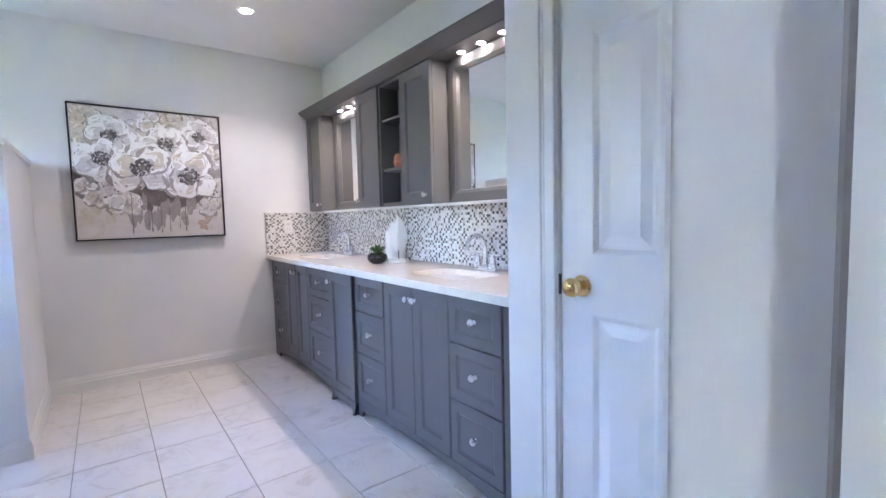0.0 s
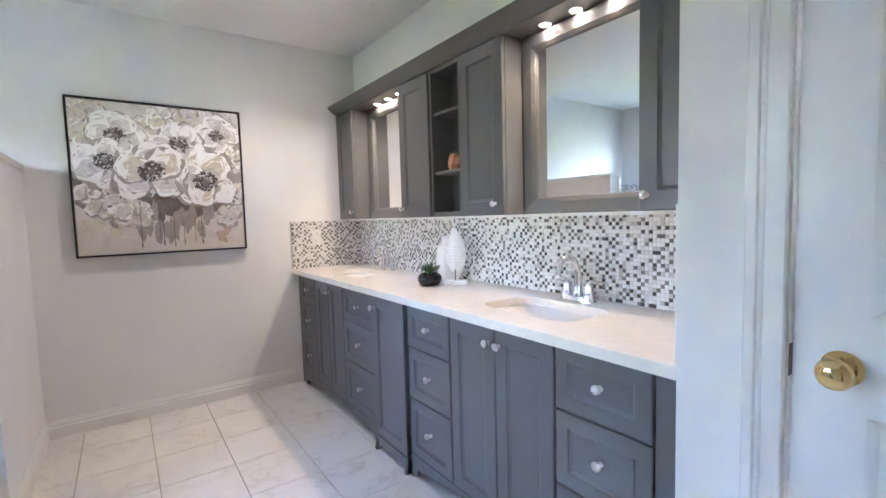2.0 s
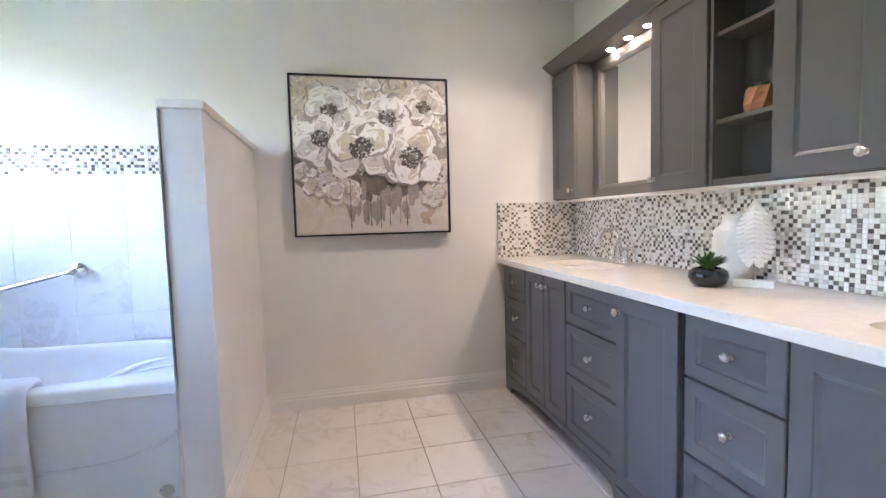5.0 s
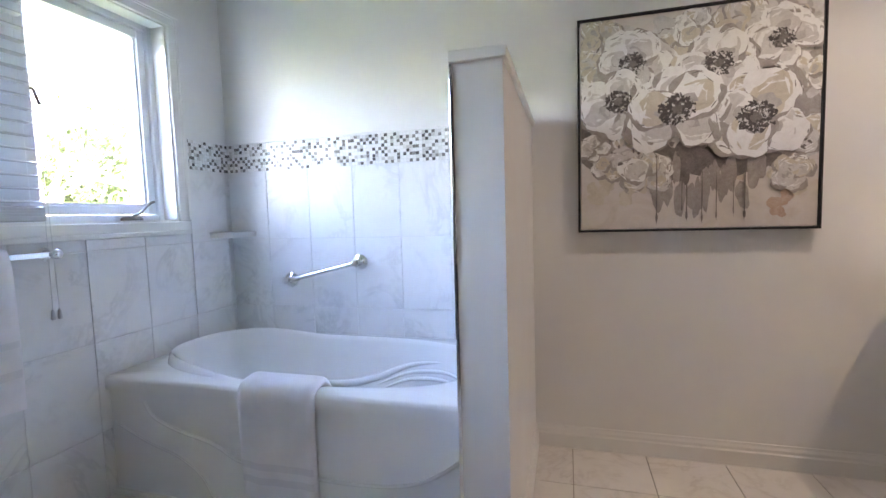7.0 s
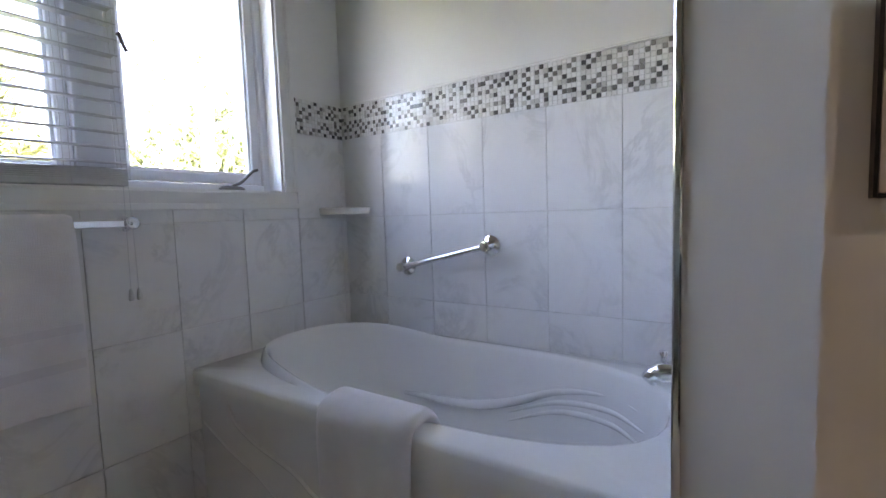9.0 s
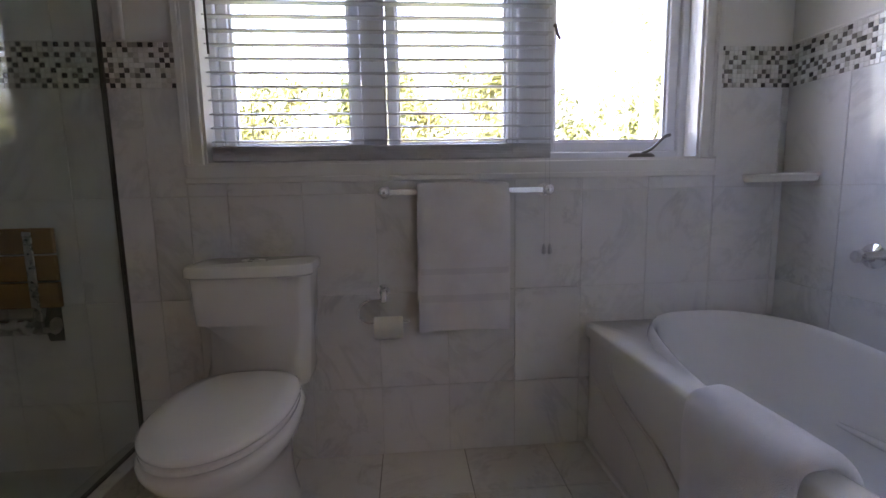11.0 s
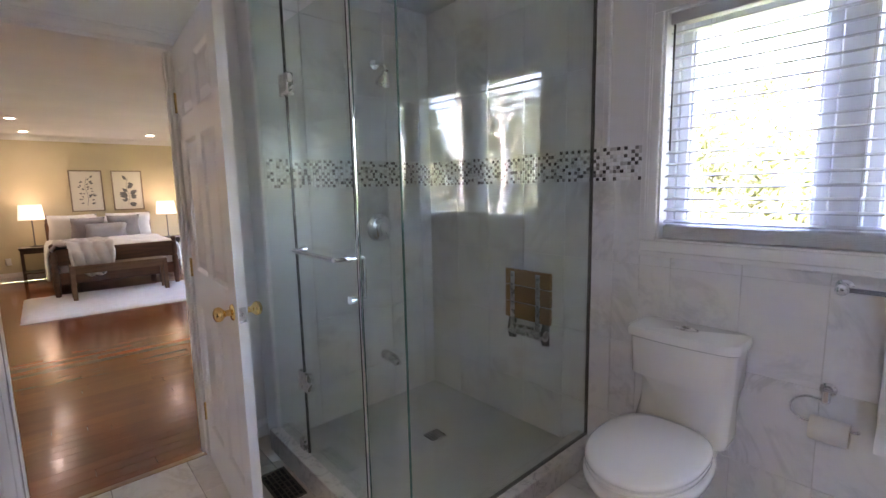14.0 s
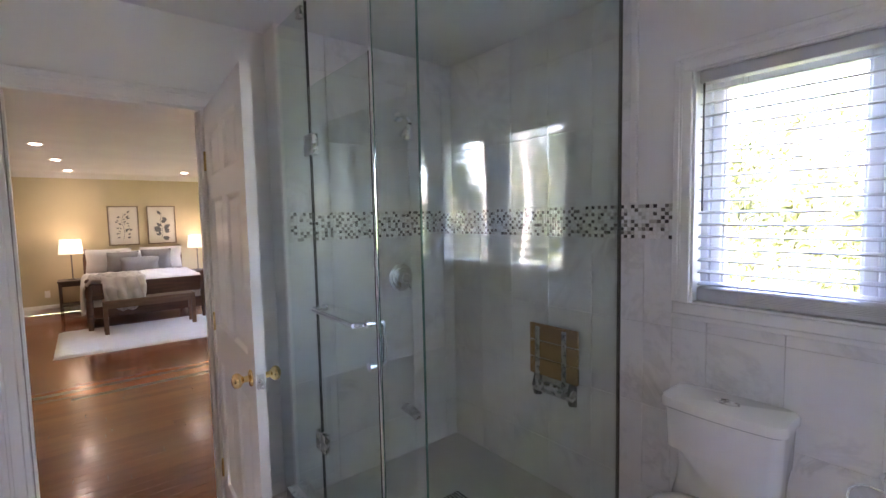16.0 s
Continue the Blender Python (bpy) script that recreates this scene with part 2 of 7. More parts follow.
def add_tube(bm, points, radius, seg=12, closed=False):
    """A round bar along points; radius is a number or one for each point."""
    pts = [Vector(p) for p in points]
    rings = []
    up = None
    for i, p in enumerate(pts):
        if closed:
            d = (pts[(i + 1) % len(pts)] - pts[i - 1]).normalized()
        else:
            d = (pts[min(i + 1, len(pts) - 1)] - pts[max(i - 1, 0)]).normalized()
        if up is None:
            up = d.orthogonal().normalized()
        up = (up - d * up.dot(d)).normalized()
        side = d.cross(up)
        r = radius[i] if isinstance(radius, (list, tuple)) else radius
        rings.append([bm.verts.new(p + (up * math.cos(a) + side * math.sin(a)) * r) for a in (2 * math.pi * k / seg for k in range(seg))])
    n = len(rings)
    for i in range(n if closed else n - 1):
        a, b = rings[i], rings[(i + 1) % n]
        for k in range(seg):
            j = (k + 1) % seg
            bm.faces.new((a[k], a[j], b[j], b[k]))
    if not closed:
        bm.faces.new(rings[0][::-1])
        bm.faces.new(rings[-1])
    return bm


def tube(points, radius, seg=12, closed=False):
    return add_tube(bmesh.new(), points, radius, seg, closed)


def add_prism(bm, outline, lo, hi, axis='z'):
    """A flat outline (pairs) pushed from lo to hi along axis: z uses (x, y), y uses (x, z), x uses (y, z)."""
    def at(p, h):
        return {'z': (p[0], p[1], h), 'y': (p[0], h, p[1]), 'x': (h, p[0], p[1])}[axis]
    a = [bm.verts.new(at(p, lo)) for p in outline]
    b = [bm.verts.new(at(p, hi)) for p in outline]
    bm.faces.new(a[::-1])
    bm.faces.new(b)
    for i in range(len(a)):
        j = (i + 1) % len(a)
        bm.faces.new((a[i], a[j], b[j], b[i]))
    return bm


def prism(outline, lo, hi, axis='z'):
    return add_prism(bmesh.new(), outline, lo, hi, axis)


def loft(rings, cap=True, first=True):
    """Skin over rings of points of equal count."""
    bm = bmesh.new()
    vr = [[bm.verts.new(p) for p in ring] for ring in rings]
    for a, b in zip(vr, vr[1:]):
        for i in range(len(a)):
            j = (i + 1) % len(a)
            bm.faces.new((a[i], a[j], b[j], b[i]))
    if cap:
        if first:
            bm.faces.new(vr[0][::-1])
        bm.faces.new(vr[-1])
    return bm


def smooth_arc(points, steps=6):
    """Catmull-Rom curve through points."""
    p = [Vector(q) for q in points]
    p = [p[0] * 2 - p[1]] + p + [p[-1] * 2 - p[-2]]
    out = []
    for i in range(1, len(p) - 2):
        for k in range(steps):
            t = k / steps
            out.append(0.5 * (2 * p[i] + (p[i + 1] - p[i - 1]) * t + (2 * p[i - 1] - 5 * p[i] + 4 * p[i + 1] - p[i + 2]) * t * t + (3 * p[i] - p[i - 1] - 3 * p[i + 1] + p[i + 2]) * t ** 3))
    out.append(p[-2])
    return out


def finish(name, bm, material, smooth=None):
    bmesh.ops.recalc_face_normals(bm, faces=bm.faces)
    me = bpy.data.meshes.new(name)
    bm.to_mesh(me)
    bm.free()
    if smooth is not None:
        me.shade_smooth()
        if smooth:
            me.set_sharp_from_angle(angle=radians(smooth))
    me.materials.append(material)
    return me


def mesh_thing(name, bm, material, label="", category="", group="", kind="", smooth=None):
    return tagged(new(name, finish(name, bm, material, smooth)), label, category, group, kind)


def base(name, at, label, category, group="", kind=""):
    """An Empty at a thing's base, for its parts."""
    ob = new(name)
    ob.location = at
    ob.empty_display_size = 0.1
    return tagged(ob, label, category, group, kind)


def part(name, bm, material, parent, label="", smooth=None):
    """Links a bmesh, given in world places, as one mesh under a thing or part."""
    ob = new(name, finish(name, bm, material, smooth))
    if label:
        ob["label"] = label
    root = parent
    off = Vector()
    while root is not None:
        off += root.location
        root = root.parent
    ob.parent = parent
    ob.data.transform(Matrix.Translation(-off))
    return ob


def structure(name, bm, material, smooth=None):
    return mesh_thing(name, bm, material, kind="structure", smooth=smooth)

# ---- the shell ----
T = 0.12
structure("wall_north", box(WEST - T, EAST + T, NORTH, NORTH + T, 0, TOP), WALL)
structure("wall_east", box(EAST, EAST + T, CLOSET_Y, NORTH - 0.001, 0, TOP), WALL)
bm = bmesh.new()
add_box(bm, WEST - 0.16, WEST, SOUTH - T, WIN_S, 0, TOP)
add_box(bm, WEST - 0.16, WEST, WIN_N, NORTH, 0, TOP)
add_box(bm, WEST - 0.16, WEST, WIN_S, WIN_N, 0, WIN_B)
add_box(bm, WEST - 0.16, WEST, WIN_S, WIN_N, WIN_T, TOP)
structure("wall_west", bm, WALL)
bm = bmesh.new()
add_box(bm, WEST, DOOR_W, SOUTH - T, SOUTH, 0, TOP)
add_box(bm, DOOR_E, CLOSET_X + 0.10, SOUTH - T, SOUTH, 0, TOP)
add_box(bm, DOOR_W, DOOR_E, SOUTH - T, SOUTH, DOOR_H, TOP)
structure("wall_south", bm, WALL)
# thicker wall behind the shower fittings
structure("wall_shower_south", box(WEST, -0.762, SOUTH, SHOWER_S, 0, TOP), WALL)
# closet that closes the vanity's south end, with its door opening
CD_N, CD_S, CD_H = 1.222, 0.53, 2.045
bm = bmesh.new()
add_box(bm, CLOSET_X, CLOSET_X + 0.10, CD_N, CLOSET_Y, 0, TOP)
add_box(bm, CLOSET_X, CLOSET_X + 0.10, SOUTH, CD_S, 0, TOP)
add_box(bm, CLOSET_X, CLOSET_X + 0.10, CD_S, CD_N, CD_H, TOP)
add_box(bm, CLOSET_X + 0.10, EAST, CLOSET_Y - 0.10, CLOSET_Y, 0, TOP)
add_box(bm, EAST + 0.4, EAST + 0.5, SOUTH - 0.1, CLOSET_Y, 0, TOP)
structure("wall_closet", bm, WALL)
structure("ceiling", box(WEST - 0.16, EAST + 0.5, SOUTH - T, NORTH + T, TOP, TOP + 0.1), CEIL)
structure("floor", box(WEST - 0.16, EAST + 0.5, SOUTH - 0.03, NORTH, -0.12, -0.006), FLOOR_GROUT)
# half wall at the end of the bath
stub = structure("wall_half", box(STUB_W, STUB_E, STUB_S, NORTH - 0.001, 0, STUB_H - 0.03), WALL)
structure("trim_half_wall_cap", box(STUB_W - 0.012, STUB_E + 0.012, STUB_S - 0.012, NORTH - 0.001, STUB_H - 0.03, STUB_H, 0.004, 2), TRIM)
# bedroom shell
structure("floor_bedroom", box(BED_W, BED_E, BED_S, SOUTH - 0.03, -0.12, -0.012), FLOOR_GROUT)
structure("ceiling_bedroom", box(BED_W, BED_E, BED_S, SOUTH - T, BED_TOP, BED_TOP + 0.1), CEIL)
BED_WALL = painted("bedroom_wall_paint", (0.56, 0.49, 0.33), 0.6)
structure("wall_bedroom_south", box(BED_W, BED_E, BED_S - T, BED_S, 0, BED_TOP), BED_WALL)
structure("wall_bedroom_east", box(BED_E, BED_E + T, BED_S, SOUTH - T, 0, BED_TOP), BED_WALL)
bm = bmesh.new()
for y0, y1, z0, z1 in ((BED_S, -5.4, 0, BED_TOP), (-4.2, SOUTH - T, 0, BED_TOP), (-5.4, -4.2, 0, 0.8), (-5.4, -4.2, 2.0, BED_TOP)):
    add_box(bm, BED_W - T, BED_W, y0, y1, z0, z1)
structure("wall_bedroom_west", bm, BED_WALL)
structure("wall_bedroom_north", box(BED_W, WEST - 0.16, SOUTH - T, SOUTH, 0, BED_TOP), BED_WALL)
# plain unseen walls, added to close the place around against stray sun
structure("wall_closet_back", box(CLOSET_X + 0.10, EAST + 0.4, SOUTH - T, SOUTH, 0, TOP), WALL)
structure("wall_outer_south_west", box(BED_W - T, WEST - 0.16, SOUTH, SOUTH + 0.1, -0.1, BED_TOP + 0.1), WALL)


def ring_rect(x0, x1, y0, y1, cx, cy, angles):
    """Points on a rectangle's border seen from (cx, cy) at the given angles."""
    out = []
    for a in angles:
        c, s = math.cos(a), math.sin(a)
        k = min((x1 - cx) / c if c > 1e-9 else (x0 - cx) / c if c < -1e-9 else 1e9, (y1 - cy) / s if s > 1e-9 else (y0 - cy) / s if s < -1e-9 else 1e9)
        out.append((cx + c * k, cy + s * k))
    return out


def oval(cx, cy, rx, ry, power, angles):
    out = []
    for a in angles:
        c, s = math.cos(a), math.sin(a)
        k = (abs(c / rx) ** power + abs(s / ry) ** power) ** (-1 / power)
        out.append((cx + c * k, cy + s * k))
    return out


def rect_angles(x0, x1, y0, y1, cx, cy, n):
    """Even angles plus the exact corners of a rectangle."""
    a = [2 * math.pi * i / n for i in range(n)]
    a += [math.atan2(y - cy, x - cx) % (2 * math.pi) for x in (x0, x1) for y in (y0, y1)]
    a.sort()
    return [v for i, v in enumerate(a) if i == 0 or v - a[i - 1] > 1e-4]


def add_slab_with_hole(bm, x0, x1, y0, y1, z0, z1, cx, cy, rx, ry, power, n=48):
    ang = rect_angles(x0, x1, y0, y1, cx, cy, n)
    o, i = ring_rect(x0, x1, y0, y1, cx, cy, ang), oval(cx, cy, rx, ry, power, ang)
    rings = [[(*p, z0) for p in o], [(*p, z1) for p in o], [(*p, z1) for p in i], [(*p, z0) for p in i]]
    vr = [[bm.verts.new(p) for p in ring] for ring in rings]
    for k in range(4):
        a, b = vr[k], vr[(k + 1) % 4]
        for q in range(len(a)):
            j = (q + 1) % len(a)
            bm.faces.new((a[q], a[j], b[j], b[q]))
    return bm


# ---- baseboards, casings and trim ----
def base_profile(h=0.105, t=0.015):
    return [(0, 0), (t, 0), (t, h * 0.62), (t * 0.72, h * 0.68), (t * 0.72, h * 0.80), (t * 0.45, h * 0.90), (t * 0.35, h), (0, h)]


def baseboard(name, p, q, out, h=0.105, t=0.015, material=None):
    """A moulded board along the floor from p to q, standing out to the side out."""
    d = Vector((*q, 0)) - Vector((*p, 0))
    o = Vector((*out, 0))
    rings = [[Vector((*e, 0)) + o * a + Vector((0, 0, b)) for a, b in base_profile(h, t)] for e in (p, q)]
    return structure(name, loft(rings), material or TRIM)


baseboard("baseboard_north", (STUB_E, NORTH), (FACE_X + 0.02, NORTH), (0, -1))
baseboard("baseboard_half_wall_east", (STUB_E, STUB_S - 0.014), (STUB_E, NORTH - 0.016), (1, 0))
baseboard("baseboard_half_wall_end", (STUB_W, STUB_S), (STUB_E, STUB_S), (0, -1))
baseboard("baseboard_south_west", (-0.76, SOUTH), (DOOR_W - 0.08, SOUTH), (0, 1))
baseboard("baseboard_south_east", (DOOR_E + 0.08, SOUTH), (CLOSET_X, SOUTH), (0, 1))
baseboard("baseboard_closet", (CLOSET_X, CD_N + 0.07), (CLOSET_X, CLOSET_Y), (-1, 0))
baseboard("baseboard_bedroom_south", (BED_W, BED_S), (BED_E, BED_S), (0, 1), 0.15, 0.018)
baseboard("baseboard_bedroom_east", (BED_E, BED_S + 0.02), (BED_E, SOUTH - T), (-1, 0), 0.15, 0.018)


def casing_set(name, axis, at, out, u0, u1, z0, z1, w=0.065, t=0.016, sill=False):
    """Moulded trim round an opening: flat board with a raised outer bead. axis is the direction the wall runs in."""
    def boards(bm, a0, a1, b0, b1, depth):
        lo, hi = (at, at + depth) if depth > 0 else (at + depth, at)
        if axis == 'y':
            add_box(bm, lo, hi, a0, a1, b0, b1, 0.003, 1)
        else:
            add_box(bm, a0, a1, lo, hi, b0, b1, 0.003, 1)
    bm = bmesh.new()
    d = out * t
    boards(bm, u0 - w, u0, z0, z1, d)
    boards(bm, u1, u1 + w, z0, z1, d)
    boards(bm, u0 - w, u1 + w, z1, z1 + w, d)
    for k, e, g in ((0.018, 1.5, 0.004), (w * 0.45, 1.18, 0.002)):
        boards(bm, u0 - w - g, u0 - w + k, z0 + g, z1 + w - k, d * e)
        boards(bm, u1 + w - k, u1 + w + g, z0 + g, z1 + w - k, d * e)
        boards(bm, u0 - w - g, u1 + w + g, z1 + w - k, z1 + w + g, d * e)
    if sill:
        boards(bm, u0 - w, u1 + w, z0 - w, z0, d)
        boards(bm, u0 - w - 0.004, u1 + w + 0.004, z0 - w - 0.004, z0 - w + 0.018, d * 1.5)
    return structure(name, bm, TRIM)


casing_set("trim_entry_door", 'x', SOUTH, 1, DOOR_W - 0.005, DOOR_E + 0.005, 0, DOOR_H)
casing_set("trim_entry_door_bedroom", 'x', SOUTH - T, -1, DOOR_W - 0.005, DOOR_E + 0.005, 0, DOOR_H)
casing_set("trim_closet_door", 'y', CLOSET_X, -1, CD_S - 0.003, CD_N + 0.003, 0, CD_H, 0.062)
casing_set("trim_window", 'y', WEST, 1, WIN_S - 0.002, WIN_N + 0.002, WIN_B, WIN_T, 0.062, 0.014, True)
# door jambs with their stops
bm = bmesh.new()
add_box(bm, DOOR_W - 0.004, DOOR_W + 0.012, SOUTH - T - 0.003, SOUTH + 0.003, 0, DOOR_H)
add_box(bm, DOOR_E - 0.012, DOOR_E + 0.004, SOUTH - T - 0.003, SOUTH + 0.003, 0, DOOR_H)
add_box(bm, DOOR_W + 0.012, DOOR_E - 0.012, SOUTH - T - 0.002, SOUTH + 0.002, DOOR_H - 0.014, DOOR_H + 0.003)
add_box(bm, DOOR_E - 0.024, DOOR_E - 0.010, SOUTH - 0.072, SOUTH - 0.030, 0, DOOR_H - 0.014)
add_box(bm, DOOR_W + 0.010, DOOR_W + 0.024, SOUTH - 0.085, SOUTH - 0.045, 0, DOOR_H - 0.014)
structure("trim_entry_jamb", bm, TRIM)
# thin grey-brown strip running up the jamb beside the stop
STRIP = painted("brown_jamb_strip", (0.38, 0.35, 0.33), 0.8, 0.1)
structure("trim_entry_weatherstrip", box(DOOR_E - 0.0165, DOOR_E - 0.0115, SOUTH - 0.0295, SOUTH - 0.0265, 0.01, DOOR_H - 0.016, 0.001), STRIP)
structure("trim_threshold", box(DOOR_W, DOOR_E, SOUTH - 0.055, SOUTH - 0.02, -0.005, 0.004, 0.002), wood("threshold_wood", (0.30, 0.16, 0.08), (0.45, 0.26, 0.13), 0.3, 'x'))
bm = bmesh.new()
for d, z in ((0.085, BED_TOP), (0.055, BED_TOP - 0.04)):
    add_prism(bm, [(BED_S, z - 0.05), (BED_S + 0.015, z - 0.05), (BED_S + d, z), (BED_S, z)], BED_W, BED_E, 'x')
structure("trim_bedroom_crown", bm, TRIM)
# metal edge strips and pencil mouldings at the ends of the tiling
structure("trim_tile_edge_metal", box(STUB_W - 0.011, STUB_W - 0.001, STUB_S - 0.006, STUB_S + 0.008, 0.02, STUB_H - 0.03, 0.002), CHROME)
structure("trim_tile_edge_shower_west", box(WEST, WEST + 0.02, 1.815, 1.845, BAND_T + 0.004, TOP, 0.006, 2), TRIM)
structure("trim_tile_edge_shower_south", box(-0.7855, -0.7575, SHOWER_S + 0.0005, SHOWER_S + 0.0150, 0.12, TOP - 0.001, 0.002, 1), TRIM)
structure("trim_band_top_north", box(WEST + 0.012, STUB_W, NORTH - 0.014, NORTH, BAND_T, BAND_T + 0.010, 0.003), TRIM)
structure("trim_splash_top", box(1.215, 1.223, NORTH - 0.012, NORTH, COUNTER_Z, 1.196, 0.002), CHROME)
structure("trim_splash_end", box(1.225, 1.262, CLOSET_Y, CLOSET_Y + 0.012, COUNTER_Z, 1.215, 0.003), TRIM)
# window: vinyl frame, three lights, glass


# ---- window ----
win = base("window_1", (WEST - 0.09, (WIN_S + WIN_N) / 2, WIN_B), "white vinyl three-light window with one uncovered casement", "window", kind="structure")
FX0, FX1 = WEST - 0.145, WEST - 0.075
bm = bmesh.new()
lights = [(WIN_S + 0.035, 2.615), (2.705, 3.205), (3.31, WIN_N - 0.035)]
for y0, y1 in ((WIN_S, lights[0][0]), (lights[0][1], lights[1][0]), (lights[1][1], lights[2][0]), (lights[2][1], WIN_N)):
    add_box(bm, FX0, FX1, y0, y1, WIN_B, WIN_T, 0.004)
for y0, y1 in lights:
    add_box(bm, FX0, FX1 - 0.002, y0, y1, WIN_B, WIN_B + 0.035, 0.003)
    add_box(bm, FX0, FX1 - 0.002, y0, y1, WIN_T - 0.035, WIN_T, 0.003)
part("window_frame", bm, VINYL, win)
for y0, y1 in lights:
    bm = bmesh.new()
    w = 0.038
    a0, a1, b0, b1 = y0 + 0.003, y1 - 0.003, WIN_B + 0.038, WIN_T - 0.038
    for q in ((a0, a0 + w, b0, b1), (a1 - w, a1, b0, b1), (a0 + w, a1 - w, b0, b0 + w), (a0 + w, a1 - w, b1 - w, b1)):
        add_box(bm, FX0 + 0.012, FX1 - 0.014, *q, 0.003)
    for q in ((a0 + w, a0 + w + 0.010, b0 + w, b1 - w), (a1 - w - 0.010, a1 - w, b0 + w, b1 - w), (a0 + w, a1 - w, b0 + w, b0 + w + 0.010)):
        add_box(bm, FX0 + 0.022, FX1 - 0.026, *q, 0.002)
    sash = part("sash", bm, VINYL, win)
    pane = part("pane", box(FX0 + 0.028, FX0 + 0.034, a0 + w - 0.004, a1 - w + 0.004, b0 + w - 0.004, b1 - w + 0.004), WINDOW_GLASS, win, "glass pane tinted grey to dim the view")
    pane.visible_shadow = False
bm = bmesh.new()
for q in ((WIN_S - 0.003, WIN_S + 0.008), (WIN_N - 0.008, WIN_N + 0.003)):
    add_box(bm, FX1 - 0.004, WEST + 0.002, *q, WIN_B, WIN_T)
add_box(bm, FX1 - 0.004, WEST + 0.004, WIN_S, WIN_N, WIN_B - 0.004, WIN_B + 0.008)
add_box(bm, FX1 - 0.004, WEST + 0.002, WIN_S, WIN_N, WIN_T - 0.008, WIN_T + 0.004)
part("window_sill", bm, TRIM, win)
# casement crank: oval cover and folding arm
crank = part("crank_base", loft([[(FX1 + 0.006 + 0.016 * math.cos(a) * k, 3.70 + 0.055 * math.sin(a) * k, WIN_B + 0.008 + h) for a in (2 * math.pi * i / 20 for i in range(20))] for k, h in ((1, 0), (1, 0.010), (0.8, 0.018), (0.4, 0.021))]), DARK_STEEL, win, "bronze crank cover", 40)
part("crank_arm", tube(smooth_arc([(FX1 + 0.010, 3.70, WIN_B + 0.028), (FX1 + 0.018, 3.735, WIN_B + 0.045), (FX1 + 0.028, 3.775, WIN_B + 0.085), (FX1 + 0.030, 3.80, WIN_B + 0.095)]), 0.006, 8), DARK_STEEL, win, "bronze crank arm", 40)
part("latch", tube([(FX1 - 0.004, 3.345, 1.63), (FX1 + 0.010, 3.345, 1.63), (FX1 + 0.014, 3.350, 1.60), (FX1 + 0.012, 3.362, 1.575)], 0.006, 8), DARK_STEEL, win, "bronze sash latch", 40)

# ---- venetian blind ----
SLAT = painted("blind_slat_white", (0.55, 0.55, 0.56), 0.4, 0.02, 20, 0.02)
blind = base("venetian_blind", (WEST - 0.035, 2.70, WIN_T - 0.05), "white horizontal slat blind lowered with open slats", "blind")
BY0, BY1 = WIN_S + 0.016, 3.318
part("headrail", box(WEST - 0.062, WEST - 0.012, BY0, BY1, WIN_T - 0.055, WIN_T - 0.010, 0.003), SLAT, blind)
SX = WEST - 0.037
slat_mesh = None
for k in range(17):
    z = WIN_T - 0.085 - 0.0475 * k
    if slat_mesh is None:
        ring = [(-0.025, 0.0), (-0.012, 0.0028), (0.0, 0.0038), (0.012, 0.0028), (0.025, 0.0002), (0.025, -0.0042), (0.012, 0.0004), (0.0, 0.0014), (-0.012, 0.0004), (-0.025, -0.0042)]
        tilt = radians(-7)
        rot = [(a * math.cos(tilt) - b * math.sin(tilt), a * math.sin(tilt) + b * math.cos(tilt)) for a, b in ring]
        ob = part("slat", loft([[(SX + a, y, z + b) for a, b in rot] for y in (BY0 + 0.004, BY1 - 0.004)]), SLAT, blind, smooth=30)
        slat_mesh, z_first = ob.data, z
    else:
        ob = new("slat", slat_mesh)
        ob.parent = blind
        ob.location = (0, 0, z - z_first)
for k in range(6):
    ob = new("slat", slat_mesh)
    ob.parent = blind
    ob.location = (0, 0, WIN_B + 0.038 + 0.0055 * k - z_first)
part("bottom_rail", box(SX - 0.026, SX + 0.026, BY0 + 0.003, BY1 - 0.003, WIN_B + 0.012, WIN_B + 0.032, 0.004, 2), SLAT, blind)
for y in (BY0 + 0.15, (BY0 + BY1) / 2, BY1 - 0.15):
    bm = bmesh.new()
    for dx in (-0.027, 0.027):
        add_tube(bm, [(SX + dx, y, WIN_B + 0.02), (SX + dx, y, WIN_T - 0.05)], 0.0012, 5)
    part("ladder_cord", bm, SLAT, blind)
part("tilt_wand", tube([(SX + 0.034, BY0 + 0.02, WIN_T - 0.06), (SX + 0.036, BY0 + 0.022, 1.50)], 0.004, 8), BLACK, blind, "dark tilt wand", 40)
bm = bmesh.new()
for dy in (-0.006, 0.008):
    add_tube(bm, [(SX + 0.035, 3.288 + dy, WIN_T - 0.05), (WEST + 0.030, 3.288 + dy, WIN_B + 0.02), (WEST + 0.030, 3.288 + dy * 1.6, 0.80)], 0.0006, 5)
part("pull_cord", bm, SLAT, blind)
for dy in (-0.010, 0.013):
    part("tassel", lathe([(0.002, 0.02), (0.006, 0.012), (0.008, -0.012), (0.006, -0.018), (0.0, -0.018)], pose(WEST + 0.030, 3.288 + dy, 0.795), 10), SLAT, blind, smooth=40)


# ---- bathtub ----
tub = base("bathtub", ((WEST + STUB_W) / 2, (TUB_S + NORTH) / 2, 0), "glossy white acrylic alcove bathtub with curved apron relief", "bathtub")
TX0, TX1, TY0, TY1 = WEST + 0.002, STUB_W - 0.012, TUB_S, NORTH - 0.012
TCX, TCY, TRX, TRY = -1.115, 3.858, 0.700, 0.318
bm = bmesh.new()
ang = rect_angles(TX0, TX1, TY0, TY1, TCX, TCY, 72)
